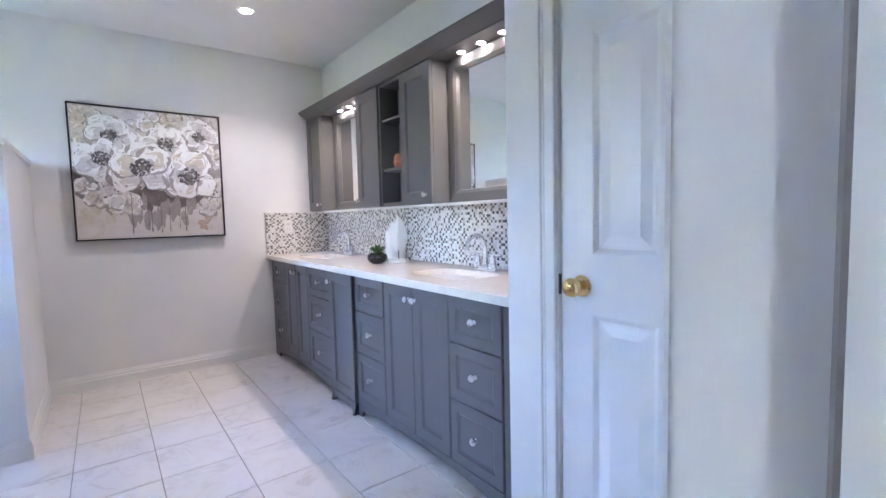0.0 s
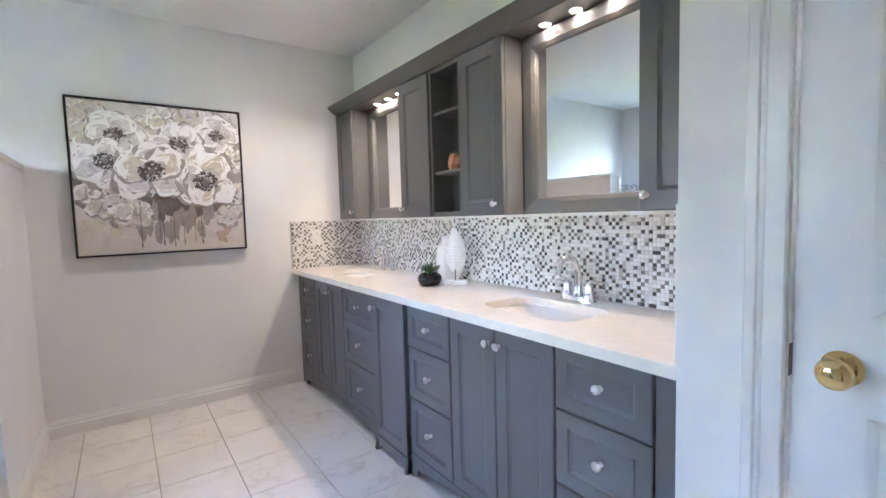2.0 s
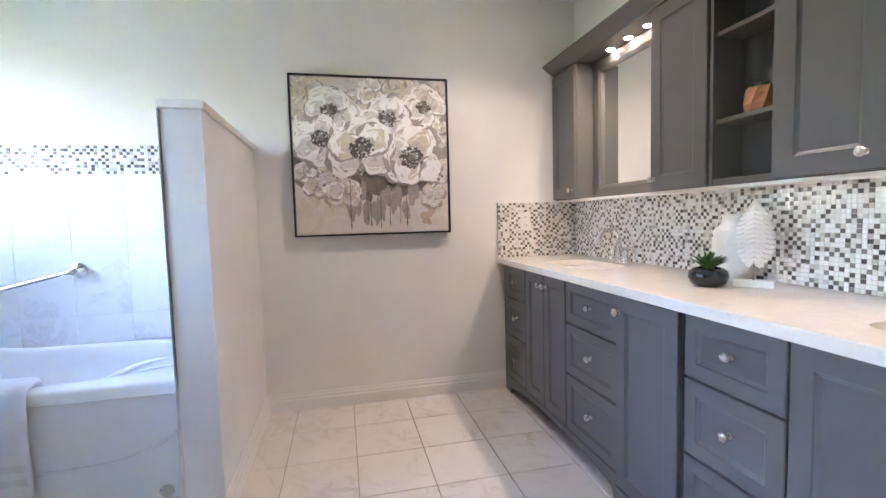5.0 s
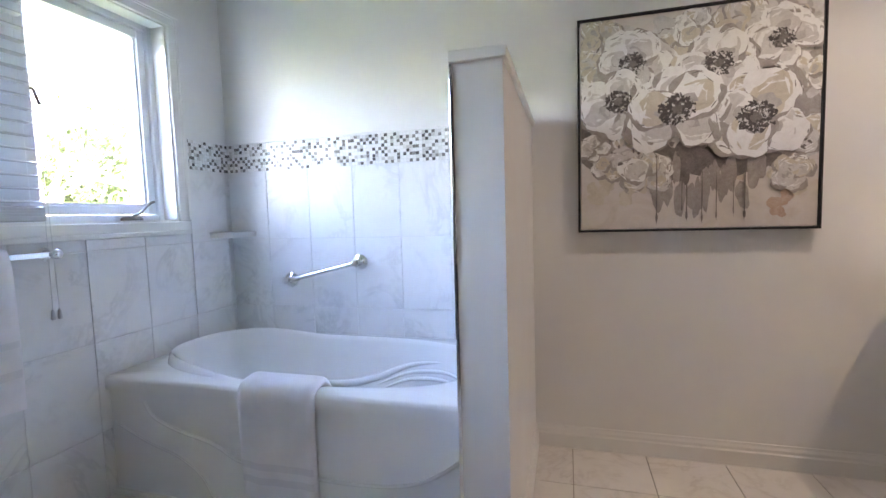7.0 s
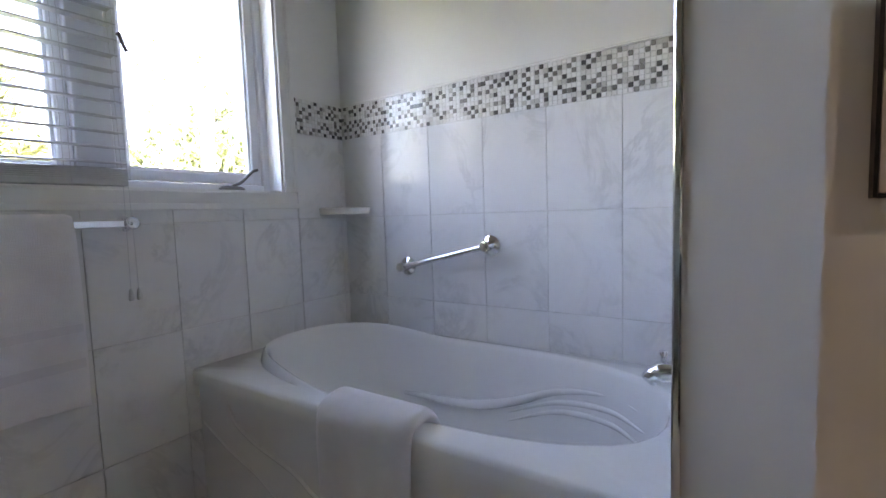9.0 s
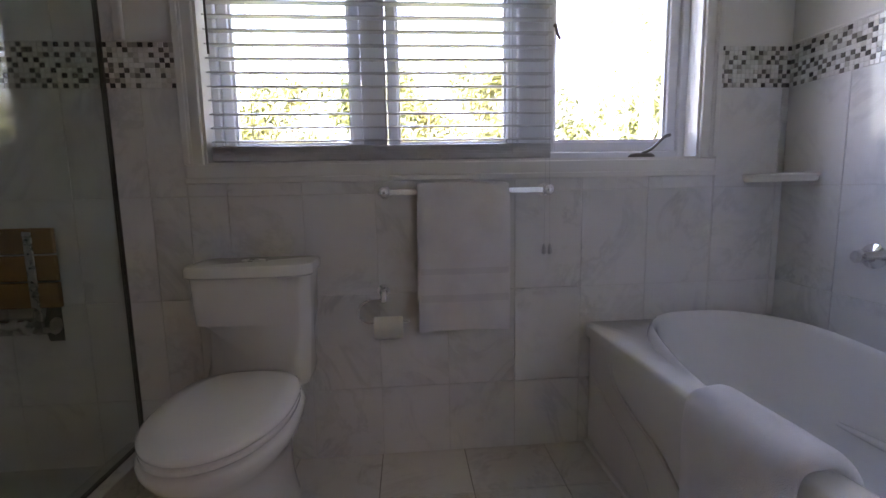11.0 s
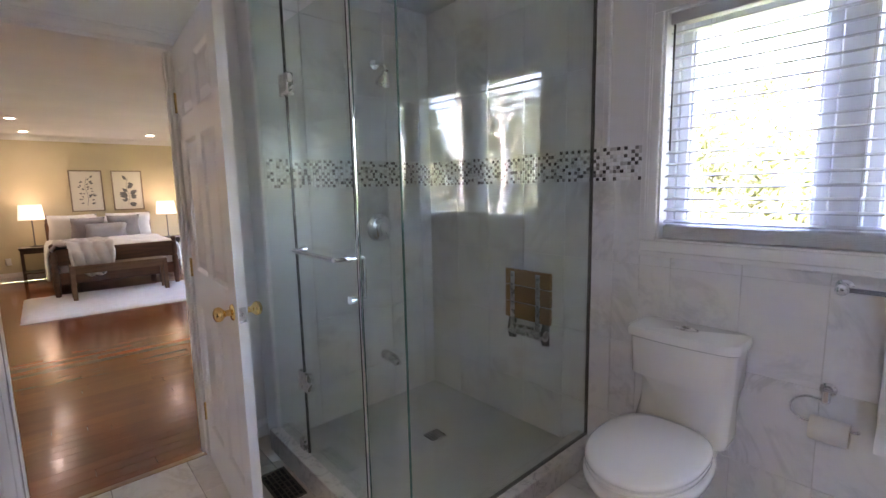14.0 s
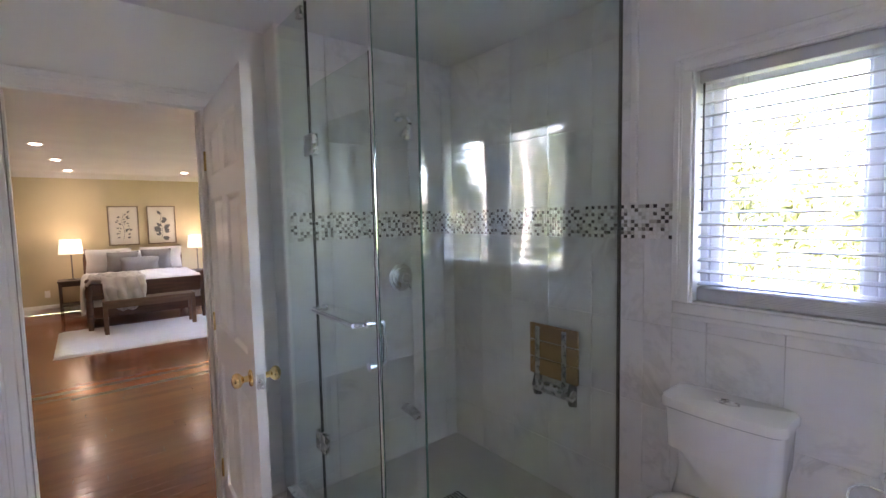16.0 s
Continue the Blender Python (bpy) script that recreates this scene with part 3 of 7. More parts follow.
outer = ring_rect(TX0, TX1, TY0, TY1, TCX, TCY, ang)


def headrest(x):
    """The rim swells upwards round the sloping end."""
    k = min(1.0, max(0.0, (-1.22 - x) / 0.45))
    return 0.042 * k * k * (3 - 2 * k)


def tub_ring(grow, z, shift=0.0, lift=1.0):
    pts = oval(TCX + shift, TCY, TRX + grow, TRY + grow, 2.7, ang)
    return [(x, y, z + lift * headrest(x)) for x, y in pts]


def inset(pts, d, z):
    return [(min(max(x, TX0 + d), TX1 - d), min(max(y, TY0 + d), TY1 - d), z) for x, y in pts]


rings = [inset(outer, 0.012, TUB_RIM - 0.06), inset(outer, 0.0, TUB_RIM - 0.055), inset(outer, 0.0, TUB_RIM - 0.016), inset(outer, 0.004, TUB_RIM - 0.006), inset(outer, 0.014, TUB_RIM),
         tub_ring(0.026, TUB_RIM, 0, 0), tub_ring(0.018, TUB_RIM + 0.001, 0, 0.75), tub_ring(0.010, TUB_RIM), tub_ring(0.004, TUB_RIM - 0.004), tub_ring(-0.004, TUB_RIM - 0.018), tub_ring(-0.02, TUB_RIM - 0.10, 0.005),
         tub_ring(-0.055, TUB_RIM - 0.25, 0.02), tub_ring(-0.10, TUB_RIM - 0.36, 0.03), tub_ring(-0.17, TUB_RIM - 0.395, 0.04), tub_ring(-0.26, TUB_RIM - 0.40, 0.04)]
part("basin", loft(rings, True, False), ACRYLIC, tub, smooth=50)
# apron with a raised field under an S-shaped ridge
part("apron", box(TX0, TX1, TY0 + 0.018, TY0 + 0.05, 0.0, TUB_RIM - 0.05, 0.004), ACRYLIC, tub)
ay = TY0 + 0.018
ridge1 = smooth_arc([(-1.70, ay, 0.400), (-1.66, ay, 0.345), (-1.55, ay, 0.300), (-1.38, ay, 0.262), (-1.25, ay, 0.205), (-1.05, ay, 0.185), (-0.80, ay, 0.180), (-0.62, ay, 0.195), (-0.50, ay, 0.235), (-0.40, ay, 0.305), (-0.36, ay, 0.36)], 8)
part("apron_ridge", tube(ridge1, 0.007, 8), ACRYLIC, tub, smooth=60)
ridge2 = smooth_arc([(-1.86, ay, 0.300), (-1.70, ay, 0.235), (-1.55, ay, 0.190), (-1.44, ay, 0.120), (-1.38, ay, 0.02)], 8)
part("apron_ridge", tube(ridge2, 0.005, 8), ACRYLIC, tub, smooth=60)
part("apron_foot", box(TX0, TX1, TY0 - 0.002, TY0 + 0.02, 0.0, 0.018, 0.004), GROUT, tub, "cream sealing strip")
# flowing armrest ridges inside the basin
def inner_wall(x, z, side):
    """y of the basin's long wall at x and height z."""
    g = -0.02 - 0.28 * (TUB_RIM - 0.10 - z)
    k = max(0.0, 1 - abs((x - TCX - 0.01) / (TRX + g)) ** 2.7)
    return TCY + side * (TRY + g) * k ** (1 / 2.7)


for dz in (0.0, -0.035, -0.065):
    pts = [(-1.45, 0.27), (-1.15, 0.275), (-0.98, 0.315 + dz), (-0.80, 0.385 + dz), (-0.62, 0.415 + dz * 1.2), (-0.50, 0.405 + dz * 1.3)]
    if dz:
        pts = pts[2:]
    curve = smooth_arc([(x, inner_wall(x, z, 1) + 0.001, z) for x, z in pts], 8)
    n = len(curve)
    part("armrest_ridge", tube(curve, [0.016 * math.sin(math.pi * min(1, (i + 1) / n * 1.2) ** 0.7) + 0.003 if dz == 0 else 0.008 * math.sin(math.pi * (i + 0.5) / n) + 0.002 for i in range(n)], 10), ACRYLIC, tub, smooth=60)
part("overflow", lathe([(0.0, 0.006), (0.022, 0.006), (0.028, 0.0)], pose(-0.47, TUB_S + 0.016, 0.045, 90, 0, 0), 20), CHROME, tub, "small chrome access cap", 40)

faucet = base("bath_spout", (STUB_W - 0.012, 3.90, 0.60), "chrome bath spout on the tiled half wall", "faucet")
part("spout", tube(smooth_arc([(STUB_W - 0.012, 3.90, 0.60), (STUB_W - 0.07, 3.90, 0.60), (STUB_W - 0.115, 3.90, 0.592), (STUB_W - 0.135, 3.90, 0.568)]), [0.026] * 12 + [0.022] * 6 + [0.02], 14), CHROME, faucet, smooth=50)
part("diverter_knob", lathe([(0.006, 0), (0.006, 0.02), (0.011, 0.026), (0.009, 0.036), (0.0, 0.038)], pose(STUB_W - 0.10, 3.90, 0.615), 12), CHROME, faucet, smooth=50)
part("flange", lathe([(0.036, 0), (0.034, 0.008), (0.026, 0.012), (0.0, 0.012)], pose(STUB_W - 0.012, 3.90, 0.60, 0, -90, 0), 20), CHROME, faucet, smooth=50)


# ---- towels ----
def towel(name, along, u0, u1, path, thick, label, category="towel", bands=(), wave=0.004, seed=1):
    """A folded towel hanging along path, a list of (out, up) places; along is 'x' or 'y', bands are stretches of the path with a woven border."""
    rnd = random.Random(seed)
    pts = [Vector((a, b, 0)) for a, b in path]
    pts = [(v.x, v.y) for v in smooth_arc(pts, 7)]
    n = len(pts)
    nrm = []
    for i in range(n):
        a, b = pts[max(0, i - 1)], pts[min(n - 1, i + 1)]
        d = Vector((b[0] - a[0], b[1] - a[1])).normalized()
        nrm.append(Vector((-d.y, d.x)))
    m = 26
    ph = [rnd.uniform(0, 6.3) for _ in range(4)]
    def at(i, s, side, extra=0.0):
        u = u0 + (u1 - u0) * s
        hang = abs(i / (n - 1) - 0.5) * 2
        w = wave * hang * (math.sin(9 * s + ph[0]) + 0.7 * math.sin(17 * s + ph[1] + 3 * hang))
        edge = min(s, 1 - s) * (m - 1)
        k = 0.25 + 0.75 * min(1.0, edge / 1.6) ** 0.5
        half = thick / 2 * k + extra
        u += 0.006 * hang * math.sin(5 * i / n + ph[2])
        a = pts[i][0] + nrm[i].x * (half * side) + w * abs(nrm[i].x)
        b = pts[i][1] + nrm[i].y * (half * side) + (0.006 * hang * math.sin(4 * s + ph[3]) if i in (0, n - 1) else 0)
        return (u, a, b) if along == 'x' else (a, u, b)
    bm = bmesh.new()
    g = [[[bm.verts.new(at(i, j / (m - 1), side)) for j in range(m)] for i in range(n)] for side in (1, -1)]
    for q, s in ((0, 1), (1, -1)):
        for i in range(n - 1):
            for j in range(m - 1):
                f = (g[q][i][j], g[q][i][j + 1], g[q][i + 1][j + 1], g[q][i + 1][j])
                bm.faces.new(f if s > 0 else f[::-1])
    rim = [(0, j) for j in range(m)] + [(i, m - 1) for i in range(1, n)] + [(n - 1, j) for j in range(m - 2, -1, -1)] + [(i, 0) for i in range(n - 2, 0, -1)]
    for a, b in zip(rim, rim[1:] + rim[:1]):
        bm.faces.new((g[0][a[0]][a[1]], g[1][a[0]][a[1]], g[1][b[0]][b[1]], g[0][b[0]][b[1]]))
    mid = at(n // 2, 0.5, -1)
    th = base(name, mid, label, category)
    part("cloth", bm, TOWEL, th, smooth=60)
    for f0, f1 in bands:
        bm = bmesh.new()
        i0, i1 = int(f0 * (n - 1)), max(int(f0 * (n - 1)) + 1, int(f1 * (n - 1)))
        rows = [[bm.verts.new(at(i, 0.02 + 0.96 * j / 24, sd, 0.0018)) for j in range(25)] for i in range(i0, i1 + 1) for sd in (band_side,)]
        for a, b in zip(rows, rows[1:]):
            for j in range(24):
                bm.faces.new((a[j], a[j + 1], b[j + 1], b[j]))
        part("border_band", bm, BAND_CLOTH, th, "smooth woven border")
    return th


BAND_CLOTH = cloth("towel_border", (0.82, 0.80, 0.83), 0.2, 900)
band_side = 1
R = TUB_RIM
towel("bath_towel", 'x', -1.213, -0.900, [(TUB_S - 0.020, 0.118), (TUB_S - 0.022, 0.30), (TUB_S - 0.020, 0.44), (TUB_S - 0.008, R + 0.008), (TUB_S + 0.035, R + 0.024), (TUB_S + 0.075, R + 0.018), (TUB_S + 0.112, R - 0.03), (TUB_S + 0.122, R - 0.10), (TUB_S + 0.135, R - 0.16)], 0.038, "thick white terry towel draped over the bathtub rim", bands=((0.036, 0.056), (0.075, 0.095)), seed=3)
bar_x, bar_z = WEST + 0.062, 1.018
towel("hand_towel", 'y', 2.805, 3.135, [(bar_x - 0.022, 0.62), (bar_x - 0.022, 0.85), (bar_x - 0.020, 0.99), (bar_x, bar_z + 0.024), (bar_x + 0.020, 0.99), (bar_x + 0.024, 0.85), (bar_x + 0.028, 0.70), (bar_x + 0.030, 0.515)], 0.016, "white terry towel hanging from a chrome rail", bands=((0.83, 0.855), (0.90, 0.925)), seed=5)

rail = base("towel_rail", (WEST, 2.985, bar_z), "polished chrome towel rail under the window", "towel rail")
part("bar", box(bar_x - 0.005, bar_x + 0.005, 2.70, 3.275, bar_z - 0.011, bar_z + 0.011, 0.003, 2), CHROME, rail)
for y in (2.69, 3.283):
    part("bracket", lathe([(0.026, 0), (0.026, 0.008), (0.016, 0.014), (0.013, 0.045), (0.018, 0.055), (0.019, 0.075), (0.012, 0.082), (0.0, 0.083)], pose(WEST + 0.001, y, bar_z, 0, 90, 0), 20), CHROME, rail, smooth=50)

# ---- toilet roll ----
tp = base("toilet_roll_holder", (WEST, 2.675, 0.645), "chrome toilet roll holder with a hooked wire arm", "roll holder")
part("post", lathe([(0.024, 0), (0.024, 0.012), (0.015, 0.018), (0.014, 0.05), (0.0, 0.052)], pose(WEST + 0.001, 2.675, 0.655, 0, 90, 0), 18), CHROME, tp, smooth=50)
part("neck", box(WEST + 0.030, WEST + 0.056, 2.663, 2.687, 0.618, 0.668, 0.006, 2), CHROME, tp)
wy, wx = 2.675, WEST + 0.045
part("wire_arm", tube(smooth_arc([(wx, wy, 0.625), (wx, wy - 0.05, 0.628), (wx, wy - 0.085, 0.605), (wx, wy - 0.092, 0.57), (wx, wy - 0.070, 0.545), (wx, wy - 0.03, 0.540), (wx, wy + 0.05, 0.540), (wx, wy + 0.085, 0.542), (wx, wy + 0.088, 0.55)]), 0.0045, 8), CHROME, tp, smooth=60)
PAPER = cloth("toilet_paper", (0.80, 0.77, 0.70), 0.3, 200)
roll = base("toilet_roll", (wx, wy + 0.015, 0.528), "half-used white toilet paper roll on a wire arm", "toilet roll")
part("paper", lathe([(0.020, -0.052), (0.040, -0.052), (0.041, -0.050), (0.041, 0.050), (0.040, 0.052), (0.020, 0.052), (0.020, -0.052)], pose(wx, wy + 0.015, 0.522, 90, 0, 0), 28), PAPER, roll, smooth=40)
part("core", lathe([(0.0195, -0.051), (0.0195, 0.051), (0.018, 0.051), (0.018, -0.051), (0.0195, -0.051)], pose(wx, wy + 0.015, 0.522, 90, 0, 0), 20), painted("cardboard", (0.42, 0.32, 0.22), 0.9), roll, "brown card core", 40)

# ---- grab bar and corner shelf ----
gb = base("grab_bar", (-1.30, NORTH, 0.84), "angled polished chrome grab bar on the tiled wall", "grab bar")
ga, gc = Vector((-1.503, NORTH - 0.055, 0.791)), Vector((-1.090, NORTH - 0.055, 0.887))
part("bar", tube([ga, gc], 0.0125, 16), CHROME, gb, smooth=60)
for p in (ga, gc):
    part("flange", lathe([(0.040, 0), (0.040, 0.007), (0.030, 0.012), (0.019, 0.016), (0.018, 0.046), (0.021, 0.052), (0.019, 0.066), (0.0, 0.070)], pose(p.x, NORTH - 0.0095, p.z, 90, 0, 0), 24), CHROME, gb, smooth=40)
shelf = base("corner_shelf", (WEST, NORTH, 1.04), "white ceramic corner soap shelf on tiles", "shelf")
fan = [(WEST + 0.010, NORTH - 0.010)] + [(WEST + 0.010 + 0.165 * math.cos(a), NORTH - 0.010 - 0.165 * math.sin(a)) for a in (math.pi / 2 * i / 14 for i in range(15))]
bm = prism(fan, 1.030, 1.052)
bmesh.ops.bevel(bm, geom=list(bm.edges), offset=0.005, segments=2, affect='EDGES')
part("tray", bm, CERAMIC, shelf, smooth=40)
part("lip", tube([(WEST + 0.012 + 0.158 * math.cos(a), NORTH - 0.012 - 0.158 * math.sin(a), 1.054) for a in (math.pi / 2 * i / 14 for i in range(15))], 0.007, 8), CERAMIC, shelf, smooth=60)


# ---- toilet ----
toilet = base("toilet", (-1.52, 2.25, 0), "white two-piece ceramic toilet with closed lid", "toilet")
TY = 2.252


def rrect(x0, x1, y0, y1, z, r, bow=0.0, n=6):
    """A rounded rectangle whose front (x1) side bows out."""
    out = []
    for cx, cy, a0 in ((x1 - r, y1 - r, 0), (x0 + r, y1 - r, 90), (x0 + r, y0 + r, 180), (x1 - r, y0 + r, 270)):
        for i in range(n + 1):
            a = radians(a0 + 90 * i / n)
            x, y = cx + r * math.cos(a), cy + r * math.sin(a)
            if x > (x0 + x1) / 2:
                x += bow * (1 - ((y - (y0 + y1) / 2) / ((y1 - y0) / 2)) ** 2)
            out.append((x, y, z))
    return out


def bowed(rings):
    """Add points along the straight front so that it can bow."""
    res = []
    for ring in rings:
        p = []
        for a, b in zip(ring, ring[1:] + ring[:1]):
            p.append(a)
            if (Vector(a) - Vector(b)).length > 0.1:
                p += [tuple(Vector(a).lerp(Vector(b), k / 8)) for k in range(1, 8)]
        res.append(p)
    return res


def tank_ring(x1, hy, z, r=0.035, bow=0.018):
    ring = rrect(WEST + 0.018, x1, TY - hy, TY + hy, z, r)
    ring = bowed([ring])[0]
    xm = (WEST + x1) / 2
    return [(x + (bow * (1 - ((y - TY) / hy) ** 2) if x > xm else 0), y, z) for x, y, z in ring]


part("tank", loft([tank_ring(-1.715, 0.165, 0.375), tank_ring(-1.705, 0.172, 0.40), tank_ring(-1.692, 0.186, 0.60), tank_ring(-1.685, 0.192, 0.755)]), CERAMIC, toilet, smooth=40)
part("tank_lid", loft([tank_ring(-1.680, 0.197, 0.756), tank_ring(-1.672, 0.203, 0.762), tank_ring(-1.672, 0.204, 0.786), tank_ring(-1.677, 0.199, 0.795), tank_ring(-1.69, 0.187, 0.797)]), CERAMIC, toilet, smooth=40)
part("flush_button", loft([[(-1.772 + 0.024 * math.cos(a) * k, TY + 0.043 * math.sin(a) * k, 0.797 + h) for a in (2 * math.pi * i / 24 for i in range(24))] for k, h in ((1.0, 0), (1.0, 0.004), (0.86, 0.006), (0.84, 0.003), (0.3, 0.003))]), NICKEL, toilet, "chrome oval flush button", 30)


def egg(x0, x1, hy, z, n=40):
    """Egg-shaped seat outline from the hinge x0 to the front x1."""
    out = []
    for i in range(n):
        a = 2 * math.pi * i / n
        c, s = math.cos(a), math.sin(a)
        cx = x0 + (x1 - x0) * 0.47
        rx = (x1 - cx) if c > 0 else (cx - x0)
        p = 2.0 if c > 0 else 2.9
        k = (abs(c) ** p + abs(s) ** p) ** (-1 / p)
        out.append((cx + rx * c * k, TY + hy * s * k, z))
    return out


X0, X1 = -1.685, -1.180
part("pedestal", loft([egg(-1.80, -1.285, 0.132, 0.0), egg(-1.795, -1.29, 0.127, 0.02), egg(-1.78, -1.305, 0.118, 0.09), egg(-1.77, -1.305, 0.118, 0.18), egg(-1.755, -1.275, 0.132, 0.25), egg(-1.74, -1.228, 0.158, 0.31), egg(-1.725, -1.187, 0.185, 0.350), egg(-1.715, -1.171, 0.193, 0.378), egg(-1.712, -1.171, 0.193, 0.390), egg(-1.71, -1.179, 0.186, 0.397), egg(-1.70, -1.215, 0.16, 0.398)]), CERAMIC, toilet, smooth=60)
part("tank_shelf", loft([rrect(WEST + 0.03, -1.60, TY - 0.12, TY + 0.12, z, 0.05) for z in (0.30, 0.37)] + [rrect(WEST + 0.03, -1.62, TY - 0.13, TY + 0.13, 0.378, 0.05)]), CERAMIC, toilet, smooth=50)
part("seat", loft([egg(X0, X1 - 0.006, 0.180, 0.404), egg(X0 - 0.002, X1, 0.184, 0.408), egg(X0 - 0.002, X1, 0.184, 0.418), egg(X0, X1 - 0.006, 0.180, 0.421)]), CERAMIC, toilet, smooth=50)
part("seat_lid", loft([egg(X0, X1 - 0.003, 0.182, 0.4265), egg(X0 - 0.002, X1 + 0.001, 0.186, 0.430), egg(X0 - 0.002, X1 + 0.001, 0.186, 0.440), egg(X0 + 0.004, X1 - 0.010, 0.176, 0.448), egg(X0 + 0.03, X1 - 0.06, 0.13, 0.453), egg(X0 + 0.10, X1 - 0.15, 0.06, 0.455)]), CERAMIC, toilet, smooth=60)
for dy in (-0.075, 0.075):
    part("seat_hinge", lathe([(0.012, -0.02), (0.012, 0.02), (0.0, 0.02)], pose(X0 - 0.002, TY + dy, 0.425, 90, 0, 0), 12), CERAMIC, toilet, smooth=50)


# ---- vanity ----
def shaker(x, y0, y1, z0, z1, rail=0.052, t=0.020, gap=0.0026):
    """A framed front facing west at x: bevelled outer edge, sunk field with a sloping moulding."""
    y0, y1, z0, z1 = y0 + gap, y1 - gap, z0 + gap, z1 - gap

    def r(d, dx):
        return [(x + dx, y0 + d, z0 + d), (x + dx, y1 - d, z0 + d), (x + dx, y1 - d, z1 - d), (x + dx, y0 + d, z1 - d)]
    k = min(rail, (z1 - z0) * 0.27, (y1 - y0) * 0.24)
    return loft([r(0, t), r(0, 0.0035), r(0.003, 0.0), r(k, 0.0), r(k + 0.0015, 0.0035), r(k + 0.012, 0.0085), r(k + 0.013, 0.0085)])


def knob_at(x, y, z, parent):
    """A round knob with a turned neck, pointing west."""
    return part("knob", lathe([(0.009, 0), (0.0095, 0.003), (0.006, 0.006), (0.0055, 0.012), (0.011, 0.016), (0.0145, 0.021), (0.0145, 0.025), (0.011, 0.0295), (0.005, 0.0315), (0.0, 0.032)], pose(x, y, z, 0, -90, 0), 20), NICKEL, parent, "brushed nickel knob", 40)


TOPZ = COUNTER_Z - 0.032
Z_CUT = (0.105, 0.375, 0.612, TOPZ - 0.006)


def base_unit(y0, y1, kind, label, proud=0.0, knob_side=0):
    """One base cabinet between y0 (south) and y1 (north)."""
    x = FACE_X - proud
    u = base("base_cabinet", ((x + EAST) / 2, (y0 + y1) / 2, 0), label, "cabinet", "vanity base cabinets")
    low = 0.10 if proud == 0 else 0.05
    if kind == "doors":
        bm = box(x + 0.0205, EAST - 0.002, y0, y1, low, 0.68)
        add_box(bm, x + 0.0205, x + 0.040, y0, y1, 0.68, TOPZ - 0.001)
    else:
        bm = box(x + 0.0205, EAST - 0.002, y0, y1, low, TOPZ - 0.001)
    part("body", bm, CABINET, u)
    if kind == "drawers":
        for z0, z1 in zip(Z_CUT, Z_CUT[1:]):
            d = part("drawer_front", shaker(x, y0, y1, z0, z1, 0.046), CABINET, u)
            knob_at(x + 0.0085, (y0 + y1) / 2, (z0 + z1) / 2 + 0.005, d)
    elif kind == "doors":
        m = (y0 + y1) / 2
        for a, b, ky in ((y0, m, m - 0.028), (m, y1, m + 0.028)):
            d = part("door", shaker(x, a, b, Z_CUT[0], Z_CUT[3], 0.055), CABINET, u)
            knob_at(x, ky, Z_CUT[3] - 0.062, d)
    else:
        d = part("door", shaker(x, y0, y1, 0.075, Z_CUT[3], 0.055), CABINET, u)
        knob_at(x, y1 - 0.026, Z_CUT[3] - 0.062, d)
    return u


def valance(y0, y1, feet, x=FACE_X):
    """Arched board under the fronts, ending in bracket feet."""
    out = [(y0, 0.0)]
    n = 24
    f = 0.05
    pts = []
    for i in range(n + 1):
        s = i / n
        y = y0 + f + (y1 - y0 - 2 * f) * s
        pts.append((y, 0.035 + 0.045 * math.sin(math.pi * s) ** 0.8))
    out = [(y0, 0.0), (y0 + f * 0.75, 0.0), (y0 + f * 0.95, 0.018)] + pts + [(y1 - f * 0.95, 0.018), (y1 - f * 0.75, 0.0), (y1, 0.0), (y1, 0.103), (y0, 0.103)]
    u = base("toe_valance", (x, (y0 + y1) / 2, 0), "arched grey toe board with bracket feet under cabinets", "plinth", "vanity toe boards")
    part("board", prism(out, x + 0.002, x + 0.020, 'x'), CABINET, u)
    part("recess", box(x + 0.075, x + 0.085, y0 + 0.002, y1 - 0.002, 0.0, 0.099), CABINET_DARK, u, "dark recessed toe kick")
    return u


base_unit(1.503, 1.816, "drawers", "grey shaker cabinet with three drawers")
base_unit(1.818, 2.350, "doors", "grey shaker sink cabinet with two doors")
base_unit(2.352, 2.676, "drawers", "grey shaker cabinet with three drawers")
base_unit(2.680, 2.998, "door", "grey shaker cabinet with one tall door", 0.018)
base_unit(3.002, 3.412, "drawers", "grey shaker cabinet with three drawers")
base_unit(3.414, 3.878, "doors", "grey shaker sink cabinet with two doors")
base_unit(3.880, 4.170, "drawers", "grey shaker cabinet with three drawers")
for y0, y1 in ((CLOSET_Y + 0.002, 1.501), (4.172, NORTH - 0.017)):
    f = base("filler_panel", (FACE_X, (y0 + y1) / 2, 0), "narrow grey filler panel beside the drawers", "panel", "vanity fillers")
    part("strip", box(FACE_X + 0.004, FACE_X + 0.024, y0, y1, 0.0, TOPZ - 0.004, 0.002), CABINET, f)
valance(1.503, 2.678, 2)
valance(3.000, 4.170, 2)
f = base("plinth_foot", (FACE_X - 0.018, 2.84, 0), "grey bracket foot board under the tall door", "plinth")
xo = FACE_X - 0.018
part("board", prism([(2.680, 0.0), (2.705, 0.0), (2.730, 0.028), (2.948, 0.028), (2.973, 0.0), (2.998, 0.0), (2.998, 0.072), (2.680, 0.072)], xo + 0.001, xo + 0.019, 'x'), CABINET, f)
for y in (2.680, 2.978):
    part("foot", prism([(xo - 0.012, 0.0), (xo + 0.03, 0.0), (xo + 0.03, 0.06), (xo, 0.06), (xo - 0.004, 0.03)], y, y + 0.02, 'y'), CABINET, f)

